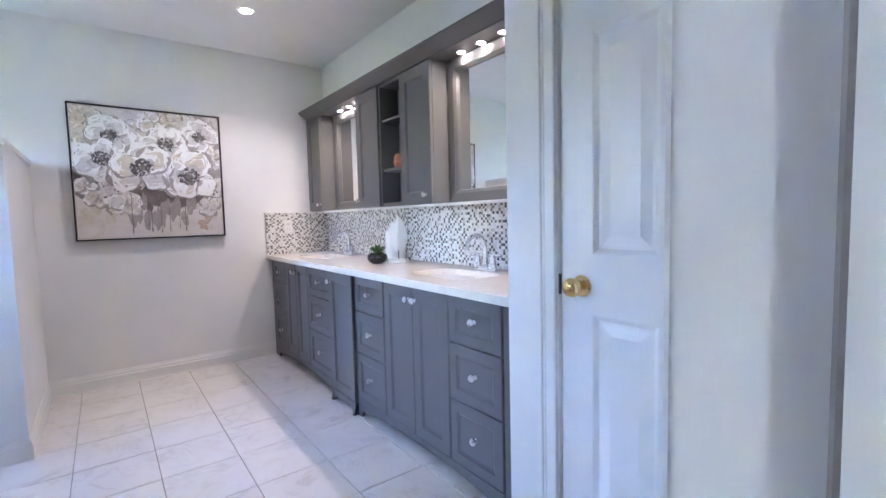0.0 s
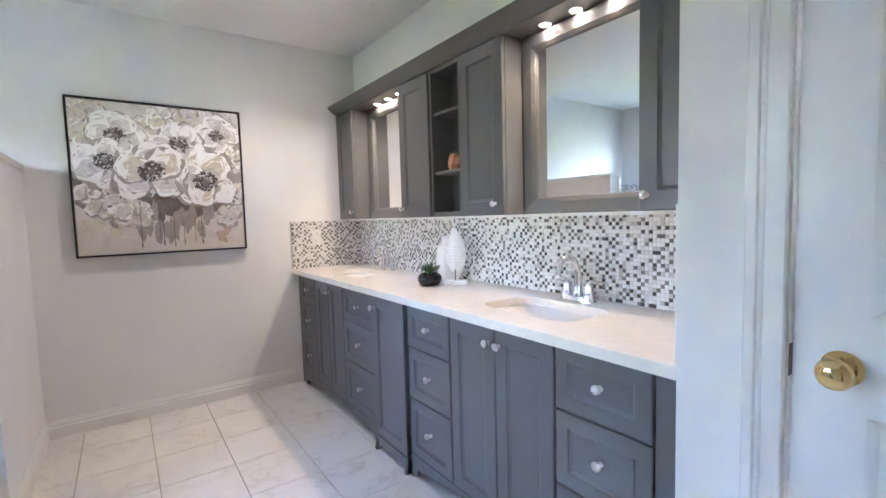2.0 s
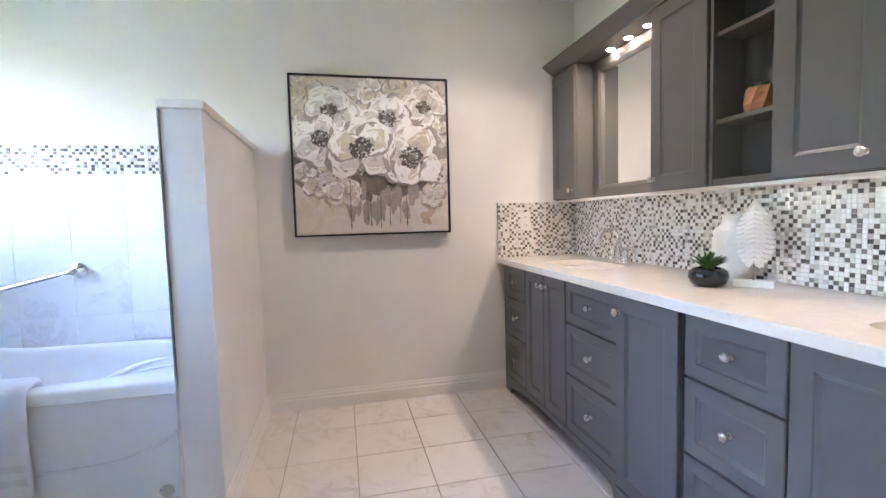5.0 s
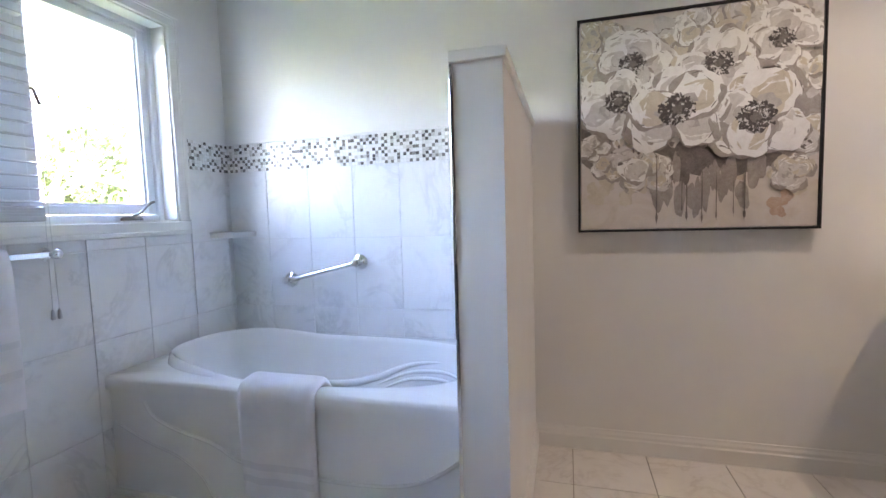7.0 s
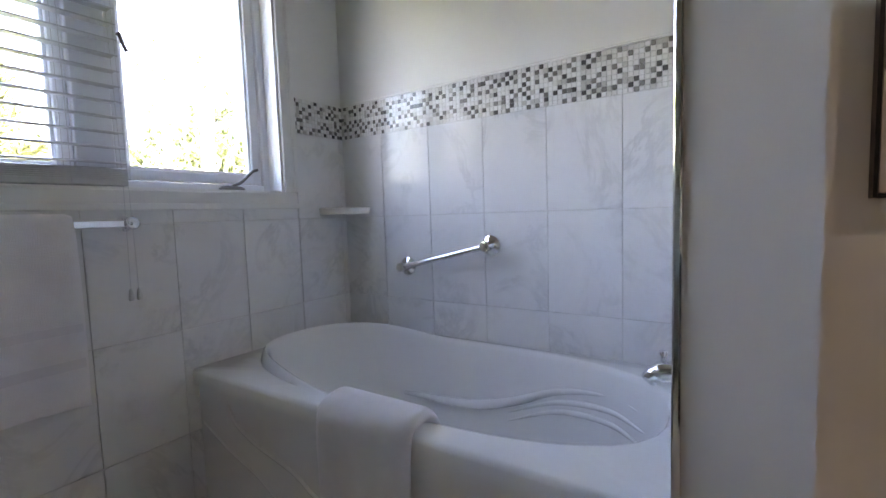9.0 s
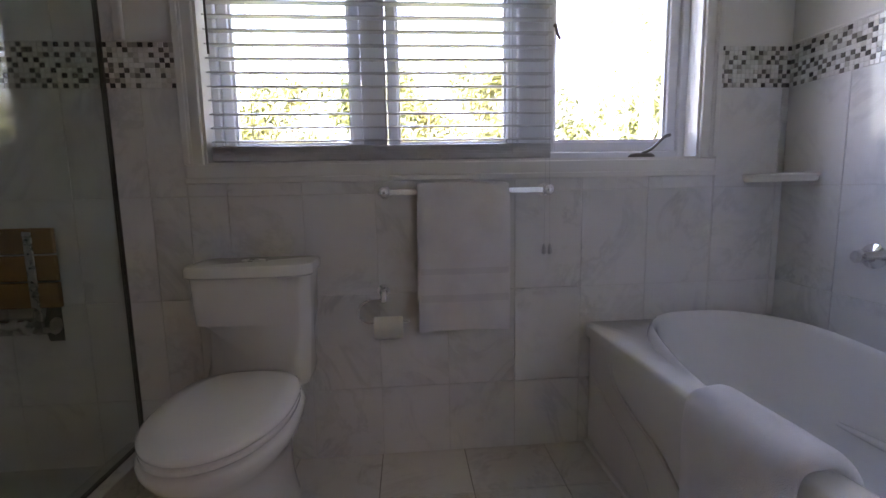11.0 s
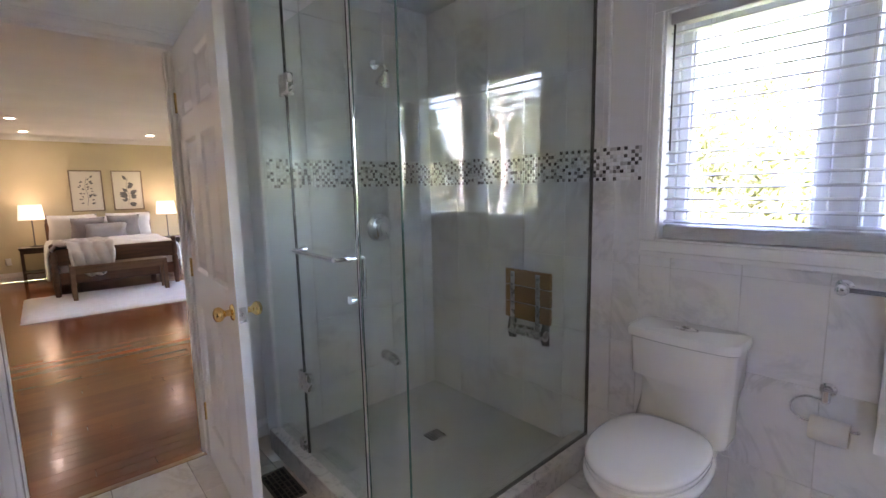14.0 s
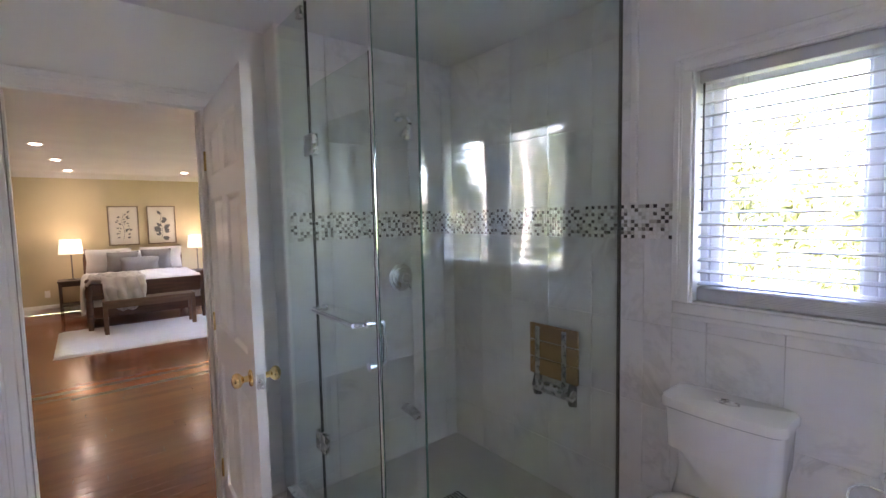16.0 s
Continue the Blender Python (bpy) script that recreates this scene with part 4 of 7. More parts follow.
SINKS = [(1.487, 2.070, 0.140, 0.222), (1.487, 3.655, 0.140, 0.222)]
top = base("worktop", (1.49, 2.84, COUNTER_Z), "polished cream quartz worktop with two sink cut-outs", "worktop")
bm = bmesh.new()
y = CLOSET_Y + 0.001
for cx, cy, rx, ry in SINKS:
    add_box(bm, COUNTER_X, EAST - 0.001, y, cy - 0.30, COUNTER_Z - 0.031, COUNTER_Z)
    add_slab_with_hole(bm, COUNTER_X, EAST - 0.001, cy - 0.30, cy + 0.30, COUNTER_Z - 0.031, COUNTER_Z, cx, cy, rx, ry, 5.0)
    y = cy + 0.30
add_box(bm, COUNTER_X, EAST - 0.001, y, NORTH - 0.001, COUNTER_Z - 0.031, COUNTER_Z)
bmesh.ops.remove_doubles(bm, verts=bm.verts, dist=0.0005)
part("slab", bm, QUARTZ, top)
part("front_edge", box(COUNTER_X - 0.003, COUNTER_X, CLOSET_Y + 0.002, NORTH - 0.002, COUNTER_Z - 0.034, COUNTER_Z - 0.001, 0.0012), QUARTZ, top)

FAU_X = 1.695
for cx, cy, rx, ry in SINKS:
    s = base("sink", (cx, cy, COUNTER_Z - 0.032), "white undermount ceramic basin set under the worktop", "sink", "vanity sinks")
    ang = [2 * math.pi * i / 48 for i in range(48)]
    lev = [(0.012, -0.032, 5.0), (0.004, -0.034, 5.0), (0.0, -0.04, 5.0), (-0.012, -0.07, 4.5), (-0.03, -0.095, 4.0), (-0.06, -0.108, 3.2), (-0.10, -0.112, 2.6), (-0.118, -0.114, 2.2)]
    part("bowl", loft([[(px, py, COUNTER_Z + z) for px, py in oval(cx, cy, rx + g, ry + g, p, ang)] for g, z, p in lev], True, False), CERAMIC, s, smooth=60)
    part("bowl_shell", loft([[(px, py, COUNTER_Z + z) for px, py in oval(cx, cy, rx + g, ry + g, 4.0, ang)] for g, z in ((0.0125, -0.033), (0.011, -0.07), (-0.02, -0.118), (-0.10, -0.122))], True, False), CERAMIC, s, smooth=60)
    part("drain", lathe([(0.024, 0.0), (0.024, 0.004), (0.018, 0.005), (0.0, 0.004)], pose(cx, cy, COUNTER_Z - 0.114), 20), CHROME, s, "chrome drain", 40)
    f = base("basin_faucet", (FAU_X, cy, COUNTER_Z), "polished chrome two-handle faucet with a high arched spout", "faucet", "vanity faucets")
    plate = [(FAU_X + 0.026 * math.cos(a), cy + (0.055 if math.sin(a) > 0 else -0.055) + 0.028 * math.sin(a)) for a in (2 * math.pi * i / 32 for i in range(32))]
    part("deck_plate", loft([[(x, y, COUNTER_Z + h) for x, y in [(FAU_X + (px - FAU_X) * k, cy + (py - cy) * (1 - (1 - k) * 0.35)) for px, py in plate]] for k, h in ((1, 0), (1, 0.008), (0.9, 0.014), (0.86, 0.02), (0.6, 0.024))]), CHROME, f, smooth=45)
    zc = COUNTER_Z
    arc = smooth_arc([(FAU_X, cy, zc + 0.018), (FAU_X, cy, zc + 0.09), (FAU_X - 0.004, cy, zc + 0.135), (FAU_X - 0.030, cy, zc + 0.172), (FAU_X - 0.068, cy, zc + 0.180), (FAU_X - 0.104, cy, zc + 0.160), (FAU_X - 0.118, cy, zc + 0.125), (FAU_X - 0.120, cy, zc + 0.105)], 5)
    n = len(arc)
    part("spout", tube(arc, [0.017 - 0.006 * min(1, i / 10) for i in range(n - 4)] + [0.0115, 0.0135, 0.0135, 0.012], 14), CHROME, f, smooth=60)
    part("spout_base", lathe([(0.026, 0.018), (0.022, 0.03), (0.016, 0.042), (0.019, 0.050), (0.013, 0.062)], pose(FAU_X, cy, zc), 18), CHROME, f, smooth=50)
    for d in (-1, 1):
        hy = cy + d * 0.054
        h = part("handle_base", lathe([(0.026, 0.012), (0.027, 0.022), (0.021, 0.034), (0.016, 0.050), (0.018, 0.062), (0.010, 0.074), (0.006, 0.082), (0.0, 0.084)], pose(FAU_X, hy, zc), 18), CHROME, f, smooth=50)
        part("lever", tube([(FAU_X, hy, zc + 0.078), (FAU_X, hy + d * 0.02, zc + 0.082), (FAU_X, hy + d * 0.045, zc + 0.080), (FAU_X, hy + d * 0.066, zc + 0.078)], [0.006, 0.005, 0.006, 0.007], 10), CHROME, h, smooth=60)

# ---- wall cabinets ----
UX, UB, UT = 1.605, 1.200, 1.985
UPS = [(3.960, NORTH - 0.001, 1), (2.980, 3.296, 1), (2.396, 2.710, 1), (CLOSET_Y + 0.001, 1.760, 1)]
for y0, y1, k in UPS:
    u = base("wall_cabinet", (UX, (y0 + y1) / 2, UB), "grey shaker wall cabinet with one closed door", "cabinet", "vanity wall cabinets")
    part("body", box(UX + 0.0205, EAST - 0.001, y0, y1, UB, UT), CABINET, u)
    d = part("door", shaker(UX, y0, y1, UB + 0.001, UT - 0.004, 0.062), CABINET, u)
    ky = {3.960: y0 + 0.032, 2.980: y1 - 0.030, 2.396: y0 + 0.052, CLOSET_Y + 0.001: y1 - 0.032}[y0]
    knob_at(UX, ky, UB + 0.052, d)
# open shelves
sh = base("open_shelf_unit", (UX, 2.845, UB), "open grey shelf unit between wall cabinets", "shelf unit")
part("back", box(EAST - 0.012, EAST - 0.001, 2.712, 2.978, UB, UT), CABINET_DARK, sh)
for y0, y1 in ((2.711, 2.726), (2.964, 2.979)):
    part("side", box(UX + 0.012, EAST - 0.012, y0, y1, UB, UT, 0.001), CABINET, sh)
for z, t in ((UB + 0.012, 0.024), (1.435, 0.016), (1.750, 0.016), (UT - 0.010, 0.020)):
    part("shelf", box(UX + 0.016 if t > 0.018 else UX + 0.026, EAST - 0.012, 2.726, 2.964, z - t / 2, z + t / 2, 0.0015), CABINET, sh)
for z in (1.427, 1.742):
    for x in (UX + 0.05, EAST - 0.06):
        for y in (2.730, 2.960):
            part("shelf_pin", tube([(x, y - 0.005, z - 0.005), (x, y + 0.005, z - 0.005)], 0.004, 8), CHROME, sh)
# recessed mirrors
for y0, y1 in ((3.296, 3.960), (1.760, 2.396)):
    m = base("framed_mirror", (1.68, (y0 + y1) / 2, UB), "mirror in a wide grey moulded frame between cabinets", "mirror", "vanity mirrors")
    w = 0.072
    a0, a1, b0, b1 = y0 + 0.001, y1 - 0.001, UB + 0.001, UT - 0.001
    xm = 1.730

    def fr(d, x):
        return [(x, a0 + d, b0 + d), (x, a1 - d, b0 + d), (x, a1 - d, b1 - d), (x, a0 + d, b1 - d)]
    part("frame", loft([fr(0, xm + 0.030), fr(0, xm), fr(0.010, xm - 0.004), fr(w - 0.020, xm), fr(w - 0.004, xm + 0.010), fr(w, xm + 0.022), fr(w, xm + 0.030)], False), CABINET, m)
    part("backing", box(xm + 0.030, EAST - 0.001, a0, a1, b0, b1), CABINET_DARK, m)
    part("mirror_glass", box(xm + 0.022, xm + 0.027, a0 + w - 0.005, a1 - w + 0.005, b0 + w - 0.005, b1 - w + 0.005), MIRROR, m, "clear silvered mirror")
# crown with the strip of small lamps
crown = base("crown_moulding", (1.60, 2.84, UT), "grey crown moulding along the top of the wall cabinets", "moulding")
prof = [(EAST - 0.001, UT + 0.001), (UX + 0.004, UT + 0.001), (UX + 0.002, UT + 0.008), (UX - 0.018, UT + 0.020), (UX - 0.045, UT + 0.038), (UX - 0.062, UT + 0.052), (UX - 0.064, UT + 0.062), (EAST - 0.001, UT + 0.062)]
part("cornice", prism(prof, CLOSET_Y + 0.001, NORTH - 0.0015, 'y'), CABINET, crown)
part("light_rail", box(UX + 0.03, EAST - 0.002, CLOSET_Y + 0.003, NORTH - 0.003, UB - 0.012, UB - 0.0005), TRIM, crown, "pale underside board")
GLOW = glowing("lamp_glow", (1.0, 0.86, 0.66), 1.0)
for y in (2.231, 2.076, 1.922, 3.739, 3.582, 3.435):
    l = base("puck_light", (1.700, y, UT), "small round chrome spotlight glowing under the cornice", "spotlight", "cabinet spotlights")
    part("rim", lathe([(0.021, 0.0), (0.026, -0.004), (0.029, -0.001), (0.029, 0.002)], pose(1.700, y, UT - 0.001), 24), CHROME, l, smooth=50)
    part("lens", lathe([(0.021, -0.0005), (0.016, -0.003), (0.0, -0.004)], pose(1.700, y, UT - 0.001), 20), GLOW, l, "glowing lens", 60)
    spot_lamp("puck_lamp", (1.700, y, UT - 0.012), PUCK_WATTS, WARM, 110, 0.015)

# ---- things on the worktop ----
CZ = COUNTER_Z
LEAF_GREEN = pick_tile("succulent_green", [(0.0, (0.03, 0.075, 0.025)), (0.4, (0.05, 0.12, 0.035)), (0.75, (0.085, 0.17, 0.06))], 0.45, "island")


def blades(at, count, reach, height, width, seed, droop=0.0):
    """A tuft of tapering curved leaves."""
    rnd = random.Random(seed)
    bm = bmesh.new()
    for i in range(count):
        a = rnd.uniform(0, 2 * math.pi)
        lean = rnd.uniform(0.1, 1.0)
        L, H = reach * lean, height * rnd.uniform(0.65, 1.0) * (1.1 - 0.45 * lean)
        w = width * rnd.uniform(0.7, 1.1)
        d, s = Vector((math.cos(a), math.sin(a), 0)), Vector((-math.sin(a), math.cos(a), 0))
        o = Vector(at) + d * reach * 0.12 * rnd.random()
        prev = None
        for k in range(6):
            t = k / 5
            c = o + d * L * t + Vector((0, 0, H * (t - droop * t ** 3)))
            ww = w * (1 - t ** 1.8) * (0.7 + 0.9 * t) + 0.0006
            cur = [bm.verts.new(c - s * ww), bm.verts.new(c + Vector((0, 0, -ww * 0.5))), bm.verts.new(c + s * ww), bm.verts.new(c + Vector((0, 0, ww * 0.35)))]
            if prev:
                for q in range(4):
                    bm.faces.new((prev[q], prev[(q + 1) % 4], cur[(q + 1) % 4], cur[q]))
            prev = cur
        bm.faces.new(prev)
    return bm


pot = base("succulent_plant", (1.500, 2.850, CZ), "green spiky succulent in a round glossy black pot", "plant")
BLACK_GLAZE = painted("black_glaze", (0.008, 0.008, 0.009), 0.08, 0.05)
part("pot", lathe([(0.0, 0.0), (0.040, 0.0), (0.056, 0.010), (0.064, 0.030), (0.060, 0.050), (0.047, 0.062), (0.040, 0.063), (0.040, 0.055), (0.0, 0.054)], pose(1.500, 2.850, CZ), 32), BLACK_GLAZE, pot, smooth=60)
part("soil", lathe([(0.040, 0.0), (0.02, 0.004), (0.0, 0.005)], pose(1.500, 2.850, CZ + 0.055), 16), painted("soil", (0.03, 0.022, 0.015), 0.95), pot)
part("foliage", blades((1.500, 2.850, CZ + 0.056), 70, 0.068, 0.085, 0.0055, 4, 0.25), LEAF_GREEN, pot, smooth=60)
PLASTER = painted("white_plaster", (0.78, 0.77, 0.75), 0.6, 0.03, 120, 0.3)
leafs = base("leaf_sculpture", (1.600, 2.770, CZ), "white ribbed leaf sculpture on a thin stem and block", "ornament")
lc, n1 = Vector((1.610, 2.775, CZ)), Vector((-0.80, -0.60, 0)).normalized()
sd = Vector((-n1.y, n1.x, 0))
block = box(-0.058, 0.058, -0.028, 0.028, 0, 0.022, 0.002)
bmesh.ops.transform(block, matrix=pose(lc.x, lc.y, CZ, 0, 0, math.degrees(math.atan2(sd.y, sd.x))), verts=block.verts)
part("block", block, PLASTER, leafs)
part("stem", tube([lc + Vector((0, 0, 0.02)), lc + Vector((0, 0, 0.30))], 0.003, 8), DARK_STEEL, leafs)
bm = bmesh.new()
rows = []
for i in range(57):
    t = i / 56
    w = 0.062 * math.sin(math.pi * min(1, t * 0.97 + 0.03)) ** 0.62 * (1.06 - 0.30 * t) + 0.001
    tooth = 1.0 - 0.16 * (i % 4 == 0)
    z = 0.062 + 0.225 * t
    row = []
    for s in (-1, -0.55, -0.1, 0, 0.1, 0.55, 1):
        ridge = 0.004 * (1 - abs(s)) + (0.0022 if (i + int(abs(s) * 3)) % 4 < 2 else 0)
        row.append(lc + sd * (w * s * tooth) + n1 * ridge + n1 * (-0.012 * abs(s) ** 2) + Vector((0, 0, z - 0.018 * abs(s) + 0.018)))
    rows.append(row)
front = [[bm.verts.new(p) for p in r] for r in rows]
back = [[bm.verts.new(p - n1 * 0.005) for p in r] for r in rows]
for g, fl in ((front, False), (back, True)):
    for a, b in zip(g, g[1:]):
        for j in range(6):
            f = (a[j], a[j + 1], b[j + 1], b[j])
            bm.faces.new(f[::-1] if fl else f)
for j in (0, 6):
    for i in range(56):
        bm.faces.new((front[i][j], front[i + 1][j], back[i + 1][j], back[i][j]))
part("leaf", bm, PLASTER, leafs, smooth=30)
vase = base("textured_vase", (1.690, 2.935, CZ), "white ceramic vase with a knotted relief", "vase")
bm = bmesh.new()
prof = smooth_arc([(0.045, 0, 0), (0.060, 0.02, 0), (0.066, 0.08, 0), (0.068, 0.14, 0), (0.062, 0.185, 0), (0.046, 0.205, 0), (0.038, 0.222, 0), (0.041, 0.245, 0)], 6)
rings = []
for p in prof:
    ring = []
    for i in range(72):
        a = 2 * math.pi * i / 72
        band = math.sin(p.y * 190) * math.sin(a * 11 + (1.57 if int(p.y * 60) % 2 else 0))
        r = p.x + (0.0038 * max(0, band) if 0.015 < p.y < 0.195 else 0)
        ring.append((1.690 + r * math.cos(a), 2.935 + r * math.sin(a), CZ + p.y))
    rings.append(ring)
part("body", loft(rings + [[(1.690 + (x - 1.690) * 0.85, 2.935 + (y - 2.935) * 0.85, z) for x, y, z in rings[-1]]] + [[(1.690 + (x - 1.690) * 0.8, 2.935 + (y - 2.935) * 0.8, CZ + 0.18) for x, y, z in rings[-1]]]), PLASTER, vase, smooth=50)
tpot = base("terracotta_plant", (1.690, 2.835, 1.443), "small green fern in a faceted terracotta pot", "plant")
TERRA = painted("terracotta", (0.46, 0.20, 0.12), 0.8, 0.12, 80, 0.3)
bm = loft([[(1.690 + r * math.cos(a), 2.835 + r * math.sin(a), 1.443 + z) for a in (2 * math.pi * i / 8 + 0.2 * k for i in range(8))] for k, (r, z) in enumerate(((0.042, 0.0), (0.052, 0.028), (0.049, 0.062), (0.043, 0.085), (0.037, 0.085), (0.036, 0.072)))])
part("pot", bm, TERRA, tpot)
part("foliage", blades((1.690, 2.835, 1.515), 60, 0.065, 0.07, 0.005, 9, 0.75), LEAF_GREEN, tpot, smooth=60)

# ---- painting ----
art = base("flower_painting", (0.4525, NORTH - 0.02, 1.023), "canvas of white poppies in a thin black frame", "painting")
AX0, AX1, AZ0, AZ1, AY = -0.003, 0.905, 1.021, 1.932, 4.196
bm = bmesh.new()
for q in ((AX0, AX0 + 0.009, AZ0, AZ1), (AX1 - 0.009, AX1, AZ0, AZ1), (AX0 + 0.009, AX1 - 0.009, AZ0, AZ0 + 0.009), (AX0 + 0.009, AX1 - 0.009, AZ1 - 0.009, AZ1)):
    add_box(bm, q[0], q[1], AY - 0.008, NORTH - 0.001, q[2], q[3], 0.001)
part("frame", bm, BLACK, art, "thin black float frame")


def paint_mat(name, stops, scale, distort=1.5):
    """Brushed oil paint between the given shades."""
    m, nt, b = shader(name, stops[0], 0.6)
    v = coords(nt)
    n = noise_tex(nt, v, scale, 6, 0.65, distort)
    f = noise_tex(nt, v, scale * 9, 4, 0.6, 2.0)
    col = ramp(nt, n, [(0.3 + 0.4 * i / (len(stops) - 1), c) for i, c in enumerate(stops)])
    nt.links.new(mix(nt, 0.35, col, ramp(nt, f, [(0.35, stops[0]), (0.65, stops[-1])])), b.inputs["Base Color"])
    bump(nt, b, f, 0.25, 0.002)
    return m


P_GROUND = paint_mat("paint_ground", [(0.56, 0.51, 0.47), (0.66, 0.61, 0.58), (0.72, 0.68, 0.66), (0.64, 0.57, 0.50)], 5)
P_PALE = paint_mat("paint_pale", [(0.48, 0.45, 0.43), (0.62, 0.59, 0.57), (0.74, 0.72, 0.70)], 14)
P_HOLLOW = paint_mat("paint_hollow", [(0.34, 0.31, 0.31), (0.48, 0.45, 0.43), (0.58, 0.55, 0.52)], 18)
P_WHITE = paint_mat("paint_white", [(0.72, 0.70, 0.68), (0.84, 0.83, 0.82), (0.88, 0.88, 0.87)], 22)
P_BEIGE = paint_mat("paint_beige", [(0.48, 0.42, 0.33), (0.60, 0.54, 0.45), (0.70, 0.65, 0.57)], 12)
P_GREY = paint_mat("paint_grey", [(0.09, 0.075, 0.072), (0.19, 0.165, 0.155), (0.30, 0.265, 0.25)], 12)
P_SHADE = paint_mat("paint_shade", [(0.24, 0.20, 0.19), (0.36, 0.32, 0.30), (0.48, 0.44, 0.41)], 16)
P_DARK = paint_mat("paint_dark", [(0.025, 0.022, 0.022), (0.06, 0.05, 0.05), (0.15, 0.13, 0.12)], 30)
P_RUST = paint_mat("paint_rust", [(0.40, 0.25, 0.18), (0.52, 0.36, 0.27), (0.62, 0.50, 0.42)], 12)
part("canvas", box(AX0 + 0.012, AX1 - 0.012, AY, NORTH - 0.004, AZ0 + 0.012, AZ1 - 0.012), P_GROUND, art)
rnd = random.Random(11)
CU, CV = AX1 - AX0 - 0.026, AZ1 - AZ0 - 0.026


def blob(bm, u, v, ru, rv, turn, layer, rough=0.22, n=18):
    """A dab of paint: an uneven patch on the canvas, u to the east and v up, in shares of its size."""
    ph = [rnd.uniform(0, 6.3) for _ in range(3)]
    pts = []
    for i in range(n):
        a = 2 * math.pi * i / n
        k = 1 + rough * (0.5 * math.sin(2 * a + ph[0]) + 0.35 * math.sin(3 * a + ph[1]) + 0.3 * math.sin(5 * a + ph[2])) + rnd.uniform(-0.05, 0.05)
        x, y = ru * k * math.cos(a), rv * k * math.sin(a)
        x, y = x * math.cos(turn) - y * math.sin(turn), x * math.sin(turn) + y * math.cos(turn)
        uu, vv = min(max(u + x, 0.0), 1.0), min(max(v + y, 0.0), 1.0)
        pts.append(bm.verts.new((AX0 + 0.013 + CU * uu, AY - 0.0003 - 0.00003 * layer - rnd.uniform(0, 0.00002), AZ0 + 0.013 + CV * vv)))
    bm.faces.new(pts)


layers = {}


def dab(key, *a, **k):
    layers.setdefault(key, bmesh.new())
    blob(layers[key], *a, **k)


for _ in range(46):
    dab("ground_wash", rnd.uniform(0.0, 1), rnd.uniform(0.30, 1.0), rnd.uniform(0.03, 0.09), rnd.uniform(0.02, 0.06), rnd.uniform(0, 3), 1)
for _ in range(60):
    dab("pale_wash", rnd.uniform(0, 1), rnd.uniform(0.28, 0.98), rnd.uniform(0.025, 0.07), rnd.uniform(0.02, 0.05), rnd.uniform(0, 3), 2)
for _ in range(30):
    dab("beige_wash", rnd.uniform(0, 1), rnd.choice((rnd.uniform(0.15, 0.4), rnd.uniform(0.6, 0.97))), rnd.uniform(0.02, 0.05), rnd.uniform(0.015, 0.04), rnd.uniform(0, 3), 3)
for _ in range(70):
    dab("grey_mass", 0.52 + rnd.gauss(0, 0.21), 0.335 + rnd.gauss(0, 0.04), rnd.uniform(0.03, 0.06), rnd.uniform(0.02, 0.045), rnd.uniform(0, 3), 4)
for _ in range(16):
    dab("grey_mass", rnd.choice((rnd.uniform(0.02, 0.3), rnd.uniform(0.75, 1))), rnd.uniform(0.25, 0.42), rnd.uniform(0.02, 0.045), rnd.uniform(0.015, 0.03), rnd.uniform(0, 3), 4)
for _ in range(16):
    dab("shade_mass", rnd.uniform(0.32, 0.78), rnd.uniform(0.12, 0.30), rnd.uniform(0.015, 0.03), rnd.uniform(0.05, 0.10), rnd.uniform(-0.1, 0.1), 5)
for u, v, r in ((0.10, 0.22, 0.05), (0.26, 0.18, 0.06), (0.30, 0.26, 0.06), (0.88, 0.20, 0.06)):
    for _ in range(6):
        dab("beige_wash", u + rnd.uniform(-r, r), v + rnd.uniform(-r, r), 0.03, 0.025, rnd.uniform(0, 3), 5)
for _ in range(7):
    dab("rust", rnd.uniform(0.78, 0.97), rnd.uniform(0.06, 0.18), rnd.uniform(0.015, 0.03), rnd.uniform(0.012, 0.035), rnd.uniform(0, 3), 6)
FLOWERS = [(0.43, 0.54, 0.215, 0.15), (0.165, 0.595, 0.170, 0.9), (0.755, 0.50, 0.215, 1.9), (0.61, 0.73, 0.175, 0.5), (0.24, 0.79, 0.165, 2.5), (0.85, 0.83, 0.14, 1.1), (0.95, 0.66, 0.09, 0.3), (0.06, 0.40, 0.07, 0.9), (0.50, 0.92, 0.09, 2.0), (0.30, 0.26, 0.12, 0.4), (0.90, 0.24, 0.09, 1.4), (0.42, 0.80, 0.14, 0.2), (0.70, 0.91, 0.13, 1.0), (0.08, 0.77, 0.12, 2.2), (0.94, 0.93, 0.10, 0.7), (0.08, 0.92, 0.11, 1.6), (0.91, 0.42, 0.11, 2.9), (0.13, 0.31, 0.08, 0.1), (0.23, 0.38, 0.09, 1.2)]
